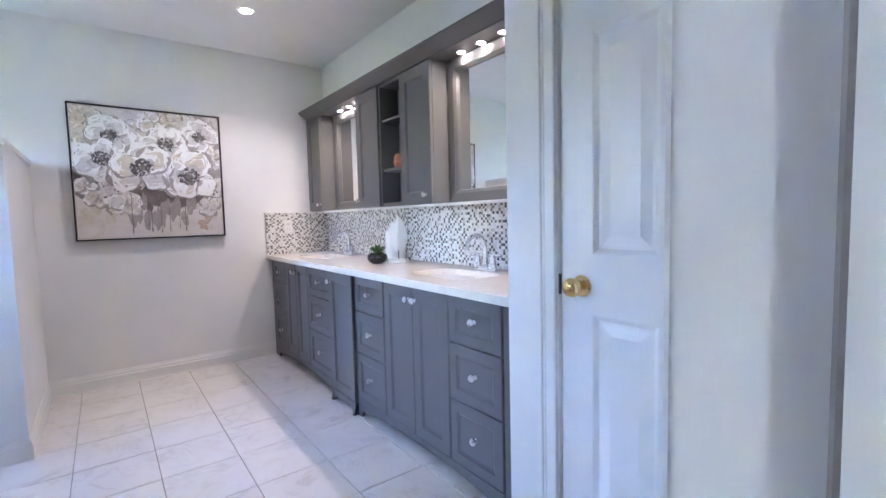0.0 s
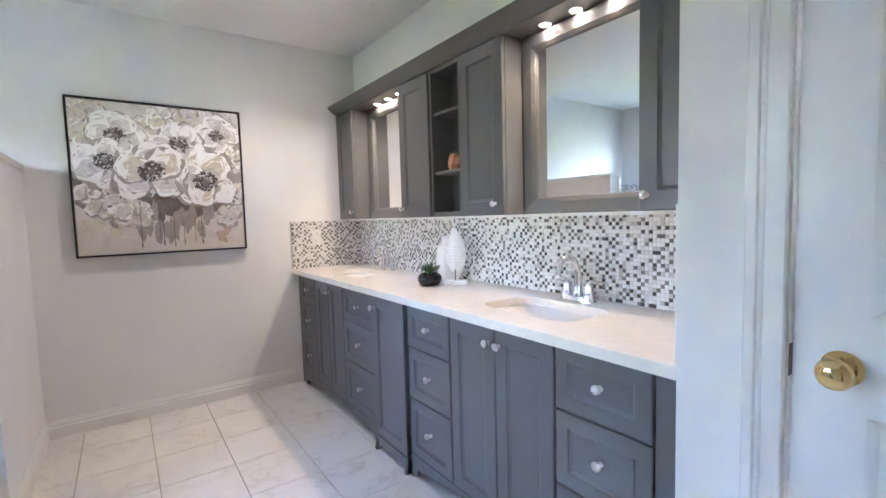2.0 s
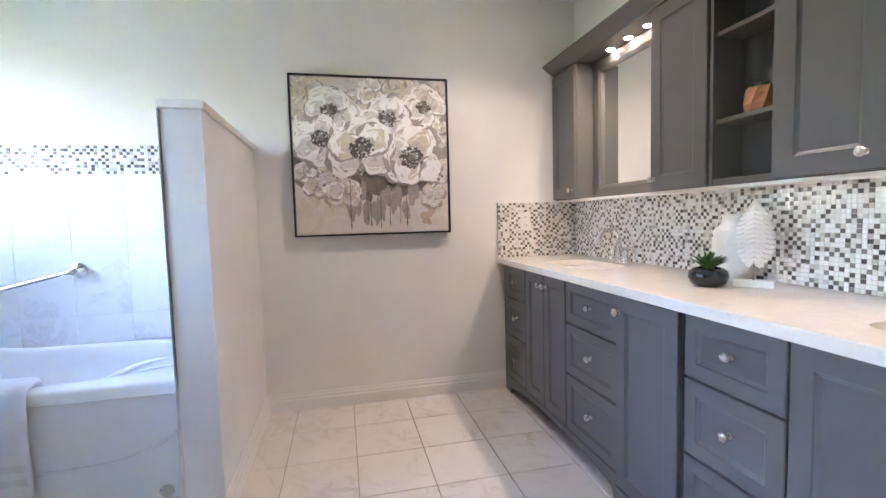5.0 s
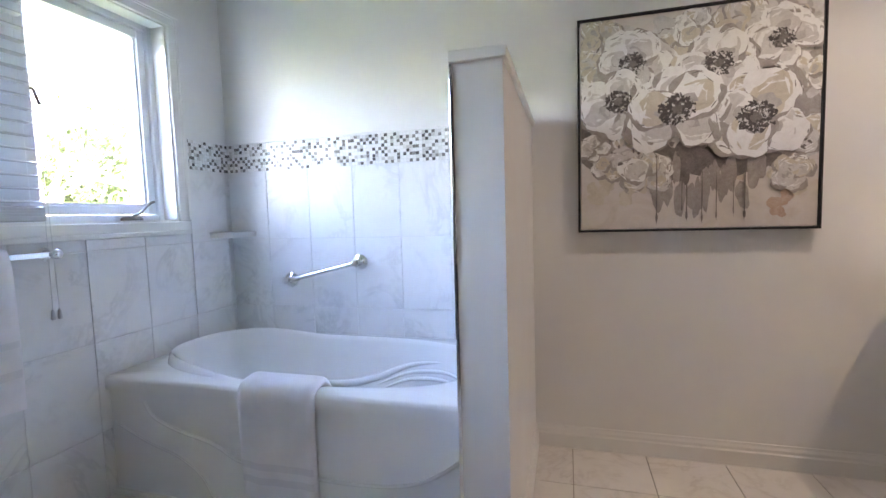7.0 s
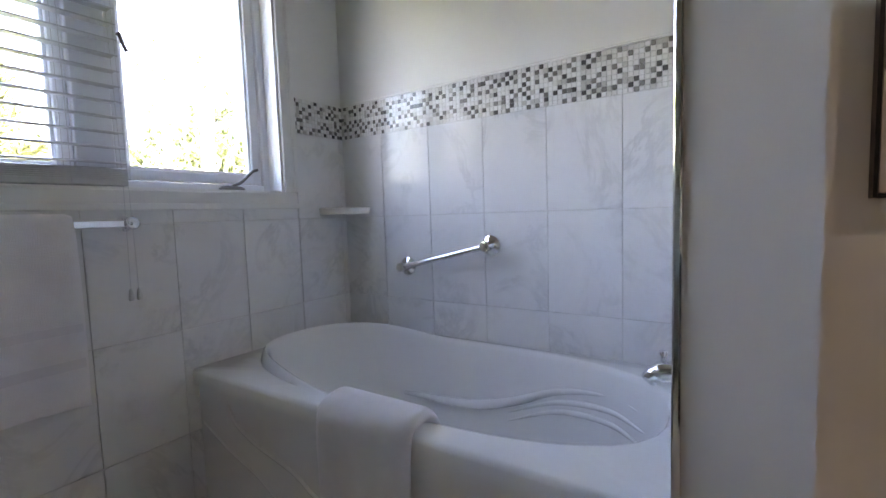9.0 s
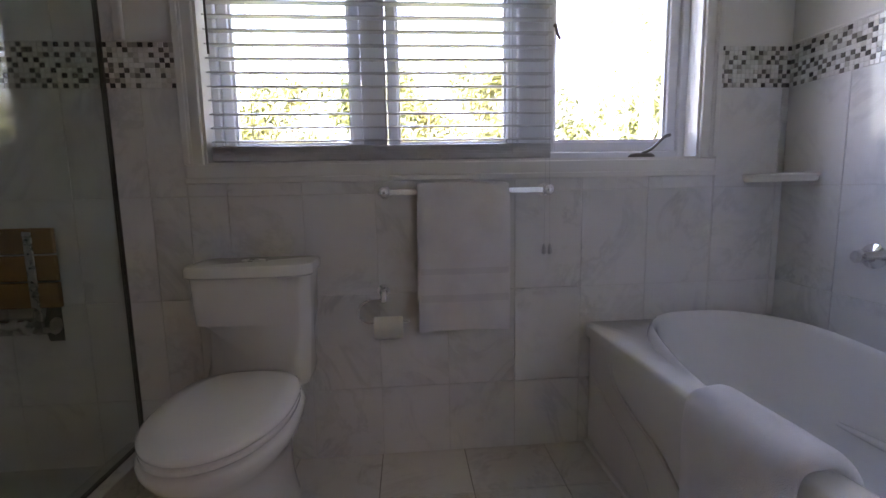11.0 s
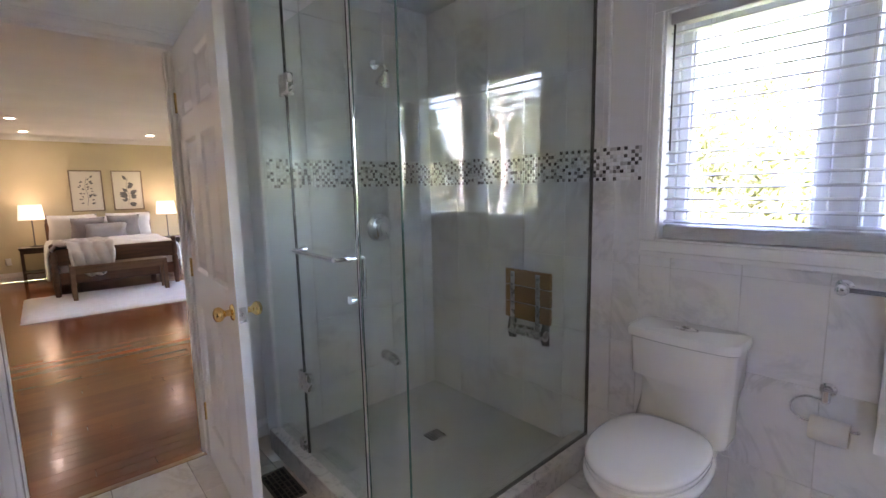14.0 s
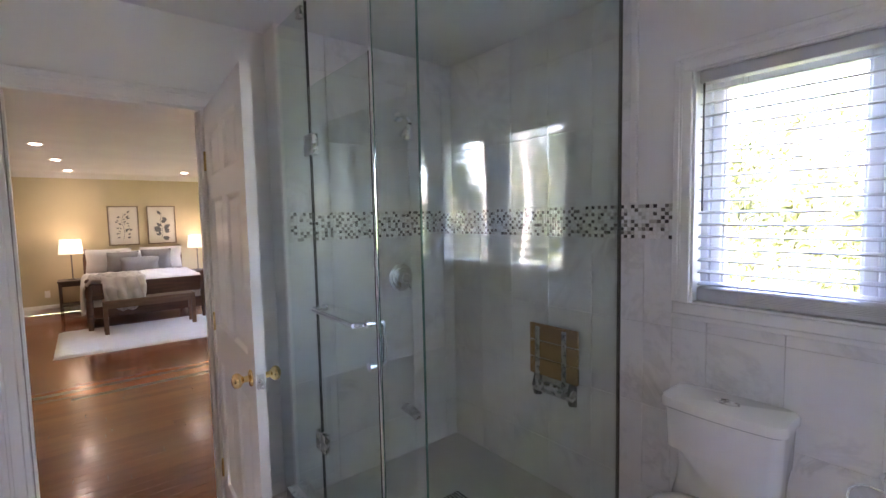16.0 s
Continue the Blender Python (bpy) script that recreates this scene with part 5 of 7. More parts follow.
for k, (u, v, r, ph) in enumerate(FLOWERS[::-1]):
    L = 7 + k
    faint = k < 10
    for i in range(6):
        a = ph + 2 * math.pi * i / 6 * 1.68 + rnd.uniform(-0.25, 0.25)
        d, ru = r * rnd.uniform(0.46, 0.62), r * rnd.uniform(0.44, 0.56)
        rv = ru * rnd.uniform(0.78, 1.0)
        pu, pv = u + d * math.cos(a), v + d * math.sin(a) * 0.85
        tn, lay_ = a + rnd.uniform(-0.5, 0.5), L * 12 + i
        # soft shadow, white rim, then the greyer hollow of the petal
        dab("petal_shadow", pu + rnd.uniform(-0.006, 0.010), pv - rnd.uniform(0.006, 0.014), ru * 1.04, rv * 1.04, tn, lay_, rough=0.24, n=26)
        dab(rnd.choice(("petal_beige", "petal", "petal_rim")) if faint else "petal_rim", pu, pv, ru, rv, tn, lay_ + 0.3, rough=0.24, n=26)
        inward = 0.16 * ru
        dab("petal_beige" if rnd.random() < 0.3 else "petal", pu - inward * math.cos(a), pv - inward * math.sin(a), ru * 0.80, rv * 0.76, tn, lay_ + 0.5, rough=0.28, n=24)
        dab("petal_hollow", pu - 0.42 * ru * math.cos(a), pv - 0.42 * ru * math.sin(a), ru * 0.42, rv * 0.40, tn, lay_ + 0.6, rough=0.4, n=20)
        for _ in range(7):
            b, q = a + rnd.uniform(-1.3, 1.3), rnd.uniform(0.3, 0.95)
            dab("petal_rim", pu + ru * q * math.cos(b), pv + rv * q * math.sin(b), ru * rnd.uniform(0.12, 0.34), ru * rnd.uniform(0.025, 0.07), b + 1.57 + rnd.uniform(-0.4, 0.4), lay_ + 0.75, rough=0.5)
        for _ in range(3):
            b, q = a + rnd.uniform(-1.5, 1.5), rnd.uniform(0.75, 1.02)
            dab("petal_line", pu + ru * q * math.cos(b), pv + rv * q * math.sin(b), ru * rnd.uniform(0.10, 0.22), ru * rnd.uniform(0.012, 0.03), b + 1.57 + rnd.uniform(-0.3, 0.3), lay_ + 0.8, rough=0.5)
    if faint or r < 0.1:
        continue
    hu, hv = u + rnd.uniform(-0.10, 0.10) * r, v + rnd.uniform(-0.05, 0.10) * r
    dab("heart_grey", hu, hv, 0.27 * r, 0.23 * r, 0.3, L * 12 + 10, rough=0.4)
    for _ in range(int(120 * r / 0.15)):
        a, q = rnd.uniform(0, 6.3), 0.35 + 0.65 * rnd.random() ** 0.8
        dab("flower_heart" if rnd.random() < 0.8 else "heart_light", hu + 0.36 * r * q * math.cos(a), hv + 0.31 * r * q * math.sin(a), rnd.uniform(0.02, 0.07) * r, rnd.uniform(0.012, 0.04) * r, rnd.uniform(0, 3), L * 12 + 11.5, rough=0.5, n=9)
for _ in range(90):
    dab("dark_touch", rnd.uniform(0.03, 0.97), rnd.choice((rnd.uniform(0.34, 0.46), rnd.uniform(0.3, 0.95))), rnd.uniform(0.004, 0.014), rnd.uniform(0.004, 0.012), rnd.uniform(0, 3), 205, rough=0.4, n=10)
for u, v0, v1, w in ((0.345, 0.02, 0.34, 0.006), (0.455, 0.07, 0.28, 0.004), (0.475, 0.03, 0.30, 0.006), (0.54, 0.02, 0.27, 0.005), (0.60, 0.03, 0.26, 0.004), (0.715, 0.03, 0.32, 0.006), (0.67, 0.05, 0.22, 0.003)):
    dab("drip", u, (v0 + v1) / 2, w * 0.55, (v1 - v0) / 2, 0.0, 207, rough=0.12)
    dab("drip", u, v0 + 0.03, w * 0.9, 0.02, 0.0, 207, rough=0.12)
ART = {"ground_wash": P_SHADE, "pale_wash": P_PALE, "beige_wash": P_BEIGE, "grey_mass": P_GREY, "shade_mass": P_SHADE, "rust": P_RUST, "petal_shadow": P_SHADE, "petal": P_PALE, "petal_beige": P_BEIGE, "petal_rim": P_WHITE, "petal_hollow": P_HOLLOW, "petal_line": P_GREY, "heart_light": P_PALE, "flower_heart": P_DARK, "heart_grey": P_GREY, "dark_touch": P_GREY, "drip": P_GREY}
for key, bm in layers.items():
    part(key, bm, ART[key], art)["kind"] = "stuff"

# ---- ceiling downlight and outlet ----
dl = base("downlight", (0.95, 3.454, TOP), "white recessed ceiling downlight switched on", "downlight")
part("trim_ring", lathe([(0.034, 0.0), (0.036, -0.004), (0.048, -0.005), (0.052, 0.0)], pose(0.95, 3.454, TOP), 32), TRIM, dl, smooth=50)
part("bulb", lathe([(0.034, -0.001), (0.02, -0.003), (0.0, -0.004)], pose(0.95, 3.454, TOP), 24), glowing("bulb_glow", (1.0, 0.95, 0.88), 1.0), dl, "glowing bulb", 60)
spot_lamp("downlight_lamp", (0.95, 3.454, TOP - 0.02), DOWN_WATTS, (1.0, 0.86, 0.70), 130, 0.04)
so = base("wall_outlet", (1.41, NORTH - 0.008, 1.06), "white wall outlet plate set in mosaic", "outlet")
part("plate", box(1.372, 1.442, NORTH - 0.014, NORTH - 0.007, 1.015, 1.13, 0.003, 2), TRIM, so)
for z in (1.048, 1.098):
    part("socket", box(1.390, 1.424, NORTH - 0.0165, NORTH - 0.013, z - 0.016, z + 0.016, 0.003, 2), TRIM, so)
    bm = bmesh.new()
    for dx in (-0.006, 0.006):
        add_box(bm, 1.407 + dx - 0.001, 1.407 + dx + 0.001, NORTH - 0.0172, NORTH - 0.016, z - 0.004, z + 0.006)
    part("slots", bm, BLACK, so, "dark slots")


# ---- shower ----
SH_S = SHOWER_S + 0.012
CURB = 0.115
curb = base("shower_curb", (GLASS_X, GLASS_Y, 0), "grey-veined marble shower curb round the glass enclosure", "curb")
part("curb_side", box(GLASS_X - 0.055, GLASS_X + 0.055, SHOWER_S + 0.013, GLASS_Y + 0.055, 0.0, CURB, 0.004, 2), CURB_STONE, curb)
part("curb_front", box(WEST + 0.011, GLASS_X - 0.0555, GLASS_Y - 0.055, GLASS_Y + 0.055, 0.0, CURB - 0.0004, 0.004, 2), CURB_STONE, curb)
enc = base("shower_enclosure", (GLASS_X, GLASS_Y, CURB), "frameless clear glass shower enclosure with a closed hinged door", "shower")
GT = 0.010
D0, D1, DTOP = 0.955, 1.485, 2.065


def glass_sheet(name, x0, x1, y0, y1, z0, z1, parent=None):
    """A pane of tempered glass; the polished rim is greener."""
    ob = part(name, box(x0, x1, y0, y1, z0, z1), GLASS, parent or enc, "clear tempered glass with a green edge")
    ob.visible_shadow = False
    return ob


glass_sheet("hinge_panel", GLASS_X - GT / 2, GLASS_X + GT / 2, SH_S + 0.004, D0 - 0.004, CURB + 0.003, TOP - 0.03)
door_glass = glass_sheet("door_panel", GLASS_X - GT / 2, GLASS_X + GT / 2, D0, D1, CURB + 0.012, DTOP)
glass_sheet("side_panel", GLASS_X - GT / 2, GLASS_X + GT / 2, D1 + 0.006, GLASS_Y - GT / 2 - 0.001, CURB + 0.003, TOP - 0.004)
glass_sheet("front_panel", WEST + 0.013, GLASS_X + GT / 2, GLASS_Y - GT / 2, GLASS_Y + GT / 2, CURB + 0.003, TOP - 0.004)
# polished green rims
for n, q in (("glass_rim", (GLASS_X + GT / 2 - 0.0005, GLASS_X + GT / 2 + 0.0012, GLASS_Y - GT / 2, GLASS_Y + GT / 2)), ("glass_rim", (GLASS_X - GT / 2, GLASS_X + GT / 2, D1 + 0.0048, D1 + 0.0062))):
    part(n, box(*q, CURB + 0.004, TOP - 0.006), GLASS_EDGE, enc, "green polished glass edge")
SEAL = painted("dark_seal", (0.03, 0.03, 0.03), 0.4, 0.1)
part("door_seal", box(GLASS_X - 0.008, GLASS_X + 0.009, D1 - 0.001, D1 + 0.004, CURB + 0.014, DTOP), SEAL, enc, "dark door seal")
part("hinge_seal", box(GLASS_X - 0.006, GLASS_X + 0.006, D0 - 0.0035, D0 - 0.0008, CURB + 0.005, TOP - 0.03), SEAL, enc, "dark gap seal")
part("jamb_channel", box(GLASS_X - 0.010, GLASS_X + 0.010, SHOWER_S + 0.0152, SH_S + 0.016, CURB, TOP - 0.02, 0.002), TRIM, enc, "white wall channel")
part("strike_channel", box(GLASS_X + 0.006, GLASS_X + 0.012, D1 + 0.010, D1 + 0.022, CURB, TOP - 0.004, 0.002), CHROME, enc, "chrome strike strip")
part("floor_channel", box(WEST + 0.012, GLASS_X, GLASS_Y - 0.008, GLASS_Y + 0.008, CURB - 0.001, CURB + 0.006, 0.001), DARK_STEEL, enc, "dark sealing line")
part("wall_channel", box(WEST + 0.011, WEST + 0.016, GLASS_Y - 0.008, GLASS_Y + 0.008, CURB, TOP), DARK_STEEL, enc, "dark sealing line")
for z in (1.822, 0.484):
    bm = bmesh.new()
    add_box(bm, GLASS_X - 0.014, GLASS_X + 0.014, D0 - 0.050, D0 - 0.004, z - 0.045, z + 0.045, 0.003)
    add_box(bm, GLASS_X - 0.014, GLASS_X + 0.014, D0 + 0.000, D0 + 0.046, z - 0.045, z + 0.045, 0.003)
    part("hinge", bm, NICKEL, enc, "square glass hinge")
for y, z in ((D0 - 0.06, CURB + 0.028), (D0 - 0.06, TOP - 0.06), (D1 + 0.05, CURB + 0.028)):
    part("clamp", box(GLASS_X - 0.013, GLASS_X + 0.013, y - 0.022, y + 0.022, z - 0.025, z + 0.025, 0.003), NICKEL, enc, "square glass clamp")
hx = GLASS_X + 0.055
part("towel_handle", tube(smooth_arc([(GLASS_X + 0.005, D0 + 0.07, 1.115), (hx - 0.008, D0 + 0.07, 1.115), (hx, D0 + 0.085, 1.115), (hx, D0 + 0.25, 1.113), (hx, D1 - 0.10, 1.112), (hx - 0.004, D1 - 0.085, 1.112), (GLASS_X + 0.005, D1 - 0.075, 1.112)], 5), 0.0095, 12), CHROME, enc, "polished chrome towel bar handle", 60)
hi = GLASS_X - 0.055
part("pull_handle", tube(smooth_arc([(GLASS_X - 0.005, D1 - 0.06, 1.112), (hi + 0.01, D1 - 0.06, 1.112), (hi, D1 - 0.06, 1.095), (hi, D1 - 0.06, 0.975), (hi + 0.01, D1 - 0.06, 0.955), (GLASS_X - 0.005, D1 - 0.06, 0.955)], 5), 0.0095, 12), CHROME, enc, "polished chrome pull handle", 60)
for y, z in ((D0 + 0.07, 1.115), (D1 - 0.075, 1.112), (D1 - 0.06, 0.955)):
    part("handle_washer", lathe([(0.015, -0.011), (0.015, 0.011), (0.0, 0.011)], pose(GLASS_X, y, z, 0, 90, 0), 16), CHROME, enc, smooth=40)
# shower floor, drain, fittings on the south wall
sf = base("shower_tray", (-1.33, 1.09, 0), "pale grey tiled shower floor pan", "shower tray")
TRAY = marble("tray_stone", (0.62, 0.63, 0.61), (0.5, 0.5, 0.5), 0.35, 3.0, 0.3, False)
part("pan", box(WEST + 0.012, GLASS_X - 0.056, SH_S, GLASS_Y - 0.056, 0.0, 0.028), TRAY, sf)
dr = base("shower_drain", (-1.41, 1.13, 0.028), "square metal shower drain grate", "drain")
part("plate", box(-1.462, -1.358, 1.078, 1.182, 0.028, 0.032, 0.001), NICKEL, dr)
bm = bmesh.new()
for i in range(6):
    add_box(bm, -1.450 + 0.017 * i, -1.441 + 0.017 * i, 1.09, 1.17, 0.0318, 0.0335)
part("slots", bm, SEAL, dr, "dark grate slots")
vx, vz = -1.448, 1.138
sv = base("shower_valve", (vx, SH_S, vz), "chrome round shower valve with lever", "shower valve")
part("escutcheon", lathe([(0.084, 0), (0.084, 0.006), (0.074, 0.012), (0.060, 0.013), (0.056, 0.020), (0.040, 0.024), (0.0, 0.024)], pose(vx, SH_S + 0.010, vz, -90, 0, 0), 36), CHROME, sv, smooth=35)
part("hub", lathe([(0.034, 0.02), (0.032, 0.055), (0.024, 0.064), (0.0, 0.066)], pose(vx, SH_S + 0.010, vz, -90, 0, 0), 24), CHROME, sv, smooth=40)
part("lever", tube([(vx, SH_S + 0.062, vz), (vx - 0.02, SH_S + 0.068, vz - 0.03), (vx - 0.035, SH_S + 0.066, vz - 0.062)], [0.009, 0.007, 0.009], 10), CHROME, sv, smooth=60)
hd = base("wall_shower", (-1.458, SH_S, 2.07), "chrome shower head on a bent arm", "shower head")
part("flange", lathe([(0.030, 0), (0.028, 0.008), (0.012, 0.014), (0.0, 0.014)], pose(-1.458, SH_S + 0.010, 2.085, -90, 0, 0), 20), CHROME, hd, smooth=40)
part("arm", tube(smooth_arc([(-1.458, SH_S + 0.01, 2.085), (-1.456, SH_S + 0.07, 2.082), (-1.453, SH_S + 0.12, 2.055), (-1.451, SH_S + 0.145, 2.025)]), 0.011, 12), CHROME, hd, smooth=60)
part("head", lathe([(0.014, 0.0), (0.020, 0.010), (0.020, 0.022), (0.034, 0.045), (0.044, 0.070), (0.044, 0.080), (0.038, 0.083), (0.0, 0.081)], pose(-1.451, SH_S + 0.145, 2.025, 148, 0, 0), 28), CHROME, hd, smooth=40)
sp = base("shower_spout", (-1.458, SH_S, 0.33), "satin chrome low spout on the shower wall", "spout")
part("spout", tube(smooth_arc([(-1.458, SH_S + 0.010, 0.335), (-1.458, SH_S + 0.08, 0.332), (-1.458, SH_S + 0.13, 0.322), (-1.458, SH_S + 0.150, 0.300)]), [0.030] * 10 + [0.026] * 8 + [0.022], 16), NICKEL, sp, smooth=50)
seat = base("fold_down_seat", (WEST + 0.02, 1.386, 0.53), "folded wooden shower seat on metal brackets", "shower seat")
TEAK = wood("teak_slat", (0.22, 0.115, 0.035), (0.40, 0.23, 0.075), 0.5, 'y', 1.5)
s0, s1 = 1.237, 1.535
for z0, z1 in ((0.850, 0.937), (0.757, 0.844), (0.664, 0.751)):
    part("slat", box(WEST + 0.050, WEST + 0.068, s0, s1, z0, z1, 0.004, 2), TEAK, seat)
for y in (s0 + 0.055, s1 - 0.075):
    part("bracket_arm", box(WEST + 0.069, WEST + 0.076, y - 0.014, y + 0.014, 0.60, 0.925, 0.002), NICKEL, seat, "perforated metal arm")
    bm = bmesh.new()
    for k in range(6):
        add_lathe(bm, [(0.004, 0), (0.004, 0.001), (0.0, 0.001)], pose(WEST + 0.0762, y, 0.66 + 0.048 * k, 0, 90, 0), 8)
    part("bolt_heads", bm, DARK_STEEL, seat)
part("hinge_tube", tube([(WEST + 0.045, s0 + 0.02, 0.595), (WEST + 0.045, s1 - 0.04, 0.595)], 0.030, 18), NICKEL, seat, "satin metal hinge roll", 50)
for y in (s0 + 0.02, s1 - 0.055):
    part("wall_bracket", prism([(WEST + 0.011, 0.70), (WEST + 0.045, 0.70), (WEST + 0.075, 0.60), (WEST + 0.06, 0.545), (WEST + 0.011, 0.53)], y, y + 0.014, 'y'), DARK_STEEL, seat, "dark wall bracket")

seat.location.y += 0.045
seat.location.z -= 0.015

vent = base("floor_vent", (-0.63, 0.93, 0), "dark metal floor register with a lattice grille", "vent")
VX0, VX1, VY0, VY1 = -0.700, -0.575, 0.79, 1.06
part("pan", box(VX0 + 0.004, VX1 - 0.004, VY0 + 0.004, VY1 - 0.004, -0.004, 0.0015), BLACK, vent)
bm = bmesh.new()
for q in ((VX0, VX0 + 0.012, VY0, VY1), (VX1 - 0.012, VX1, VY0, VY1), (VX0 + 0.012, VX1 - 0.012, VY0, VY0 + 0.014), (VX0 + 0.012, VX1 - 0.012, VY1 - 0.014, VY1)):
    add_box(bm, *q, 0.0, 0.006, 0.0015)
part("frame", bm, DARK_STEEL, vent)
for i in range(4):
    x = VX0 + 0.030 + 0.0215 * i
    part("bar", box(x - 0.0025, x + 0.0025, VY0 + 0.014, VY1 - 0.014, 0.001, 0.005), DARK_STEEL, vent)
for i in range(8):
    y = VY0 + 0.040 + 0.027 * i
    x = VX0 + 0.012 + (0.0 if i % 2 else 0.040)
    part("cross_bar", box(x, x + 0.060, y - 0.002, y + 0.002, 0.001, 0.0046), DARK_STEEL, vent)


# ---- panelled doors ----
def six_panel(w, h, t=0.035):
    """A six-panel leaf in its own axes: width along x from the hinge, thickness along y, height along z."""
    bm = bmesh.new()
    c = 0.0100
    add_box(bm, 0.006, w - 0.006, c, t - c, 0.006, h - 0.006)
    st, mid = 0.105, 0.095
    pw = (w - 2 * st - mid) / 2
    rows = [(0.205, 0.83), (1.00, 1.60), (1.70, h - 0.115)]
    xs = [(st, st + pw), (st + pw + mid, w - st)]
    add_box(bm, 0, st, 0, t, 0, h)
    add_box(bm, w - st, w, 0, t, 0, h)
    for a, b in rows:
        add_box(bm, st + pw, st + pw + mid, 0, t, a, b)
    z = 0.0
    for a, b in rows + [(h, h)]:
        add_box(bm, st, w - st, 0, t, z, a)
        z = b
    for a, b in rows:
        for x0, x1 in xs:
            for y, s in ((c, -1), (t - c, 1)):
                def q(d, e):
                    return [(x0 + d, y + s * e, a + d), (x1 - d, y + s * e, a + d), (x1 - d, y + s * e, b - d), (x0 + d, y + s * e, b - d)]
                rings = [[bm.verts.new(p) for p in q(d, e)] for d, e in ((0.0, 0.0098), (0.005, 0.0080), (0.016, 0.0008), (0.024, 0.0008), (0.052, 0.0072), (0.056, 0.0072))]
                for r0, r1 in zip(rings, rings[1:]):
                    for i in range(4):
                        bm.faces.new((r0[i], r0[(i + 1) % 4], r1[(i + 1) % 4], r1[i]))
                bm.faces.new(rings[-1])
    return bm


def moved(bm, m):
    bmesh.ops.transform(bm, matrix=m, verts=bm.verts)
    return bm


KNOB = [(0.030, 0), (0.031, 0.003), (0.026, 0.008), (0.012, 0.011), (0.011, 0.026), (0.016, 0.032), (0.025, 0.040), (0.0275, 0.050), (0.024, 0.060), (0.012, 0.066), (0.0, 0.067)]
LEAF = 0.80
entry = base("door_entry", (DOOR_W - 0.02, SOUTH + 0.015, 0), "white six-panel door standing open with brass knobs", "door", kind="structure")
em = pose(DOOR_W + 0.005, SOUTH + 0.028, 0.008, 0, 0, 86.8)
part("leaf", moved(six_panel(LEAF, 2.022), em), DOOR_WHITE, entry)
for side, ry in ((0.0, 90), (0.035, -90)):
    part("knob", lathe(KNOB, em @ pose(LEAF - 0.062, side, 0.926, ry, 0, 0), 28), BRASS, entry, "polished brass knob", 50)
part("latch_plate", moved(box(LEAF - 0.0005, LEAF + 0.0018, 0.005, 0.030, 0.898, 0.954, 0.0005), em), NICKEL, entry, "steel latch plate")
part("latch_bolt", moved(box(LEAF, LEAF + 0.009, 0.012, 0.024, 0.918, 0.934, 0.002), em), NICKEL, entry)
for z in (0.25, 1.0, 1.78):
    part("hinge", lathe([(0.006, -0.045), (0.006, 0.045), (0.0, 0.047)], em @ pose(-0.006, -0.003, z), 10), BRASS, entry, "brass hinge", 40)
closet = base("door_closet", (CLOSET_X + 0.02, CD_N, 0), "closed white six-panel closet door with brass knob", "door", kind="structure")
cm = pose(CLOSET_X + 0.045, CD_S + 0.004, 0.008, 0, 0, 90)
cw = CD_N - CD_S - 0.008
part("leaf", moved(six_panel(cw, 2.025), cm), DOOR_WHITE, closet)
part("knob", lathe(KNOB, cm @ pose(cw - 0.072, 0.035, 0.908, -90, 0, 0), 28), BRASS, closet, "polished brass knob", 50)
part("strike", box(CLOSET_X - 0.002, CLOSET_X + 0.012, CD_N - 0.003, CD_N + 0.0005, 0.885, 0.945), DARK_STEEL, closet, "dark strike plate")
part("jamb", box(CLOSET_X - 0.003, CLOSET_X + 0.097, CD_N - 0.001, CD_N + 0.002, 0, CD_H), TRIM, closet)
strike = base("strike_plate", (DOOR_E - 0.013, SOUTH - 0.02, 0.93), "brushed steel strike plate on the door jamb", "strike plate")
part("plate", box(DOOR_E - 0.0145, DOOR_E - 0.0115, SOUTH - 0.038, SOUTH - 0.006, 0.895, 0.965, 0.0006), NICKEL, strike)
part("hole", box(DOOR_E - 0.0152, DOOR_E - 0.0142, SOUTH - 0.030, SOUTH - 0.014, 0.915, 0.945), BLACK, strike)


# ---- bedroom ----
DARKWOOD = wood("walnut_stain", (0.045, 0.018, 0.008), (0.13, 0.055, 0.025), 0.35, 'x', 1.0)
OAK = wood("bench_wood", (0.10, 0.055, 0.028), (0.22, 0.13, 0.07), 0.5, 'x', 1.2)
LINEN = cloth("white_linen", (0.74, 0.73, 0.72), 0.4, 120)
GREY_LINEN = cloth("grey_linen", (0.26, 0.24, 0.24), 0.5, 150)
BX0, BX1, BY_HEAD, BY_FOOT = -1.43, 0.055, BED_S + 0.06, -4.95
bed = base("bed", ((BX0 + BX1) / 2, (BY_HEAD + BY_FOOT) / 2, 0), "dark wooden four-post bed made up with white bedding", "bed")


def bedpost(x, y, h):
    prof = [(0.032, 0.0), (0.032, 0.10), (0.042, 0.14), (0.042, 0.42), (0.034, 0.46), (0.042, 0.50), (0.044, h - 0.16), (0.030, h - 0.12), (0.040, h - 0.10), (0.024, h - 0.075), (0.036, h - 0.05), (0.038, h - 0.03), (0.026, h - 0.008), (0.0, h)]
    return lathe(prof, pose(x, y, 0), 16)


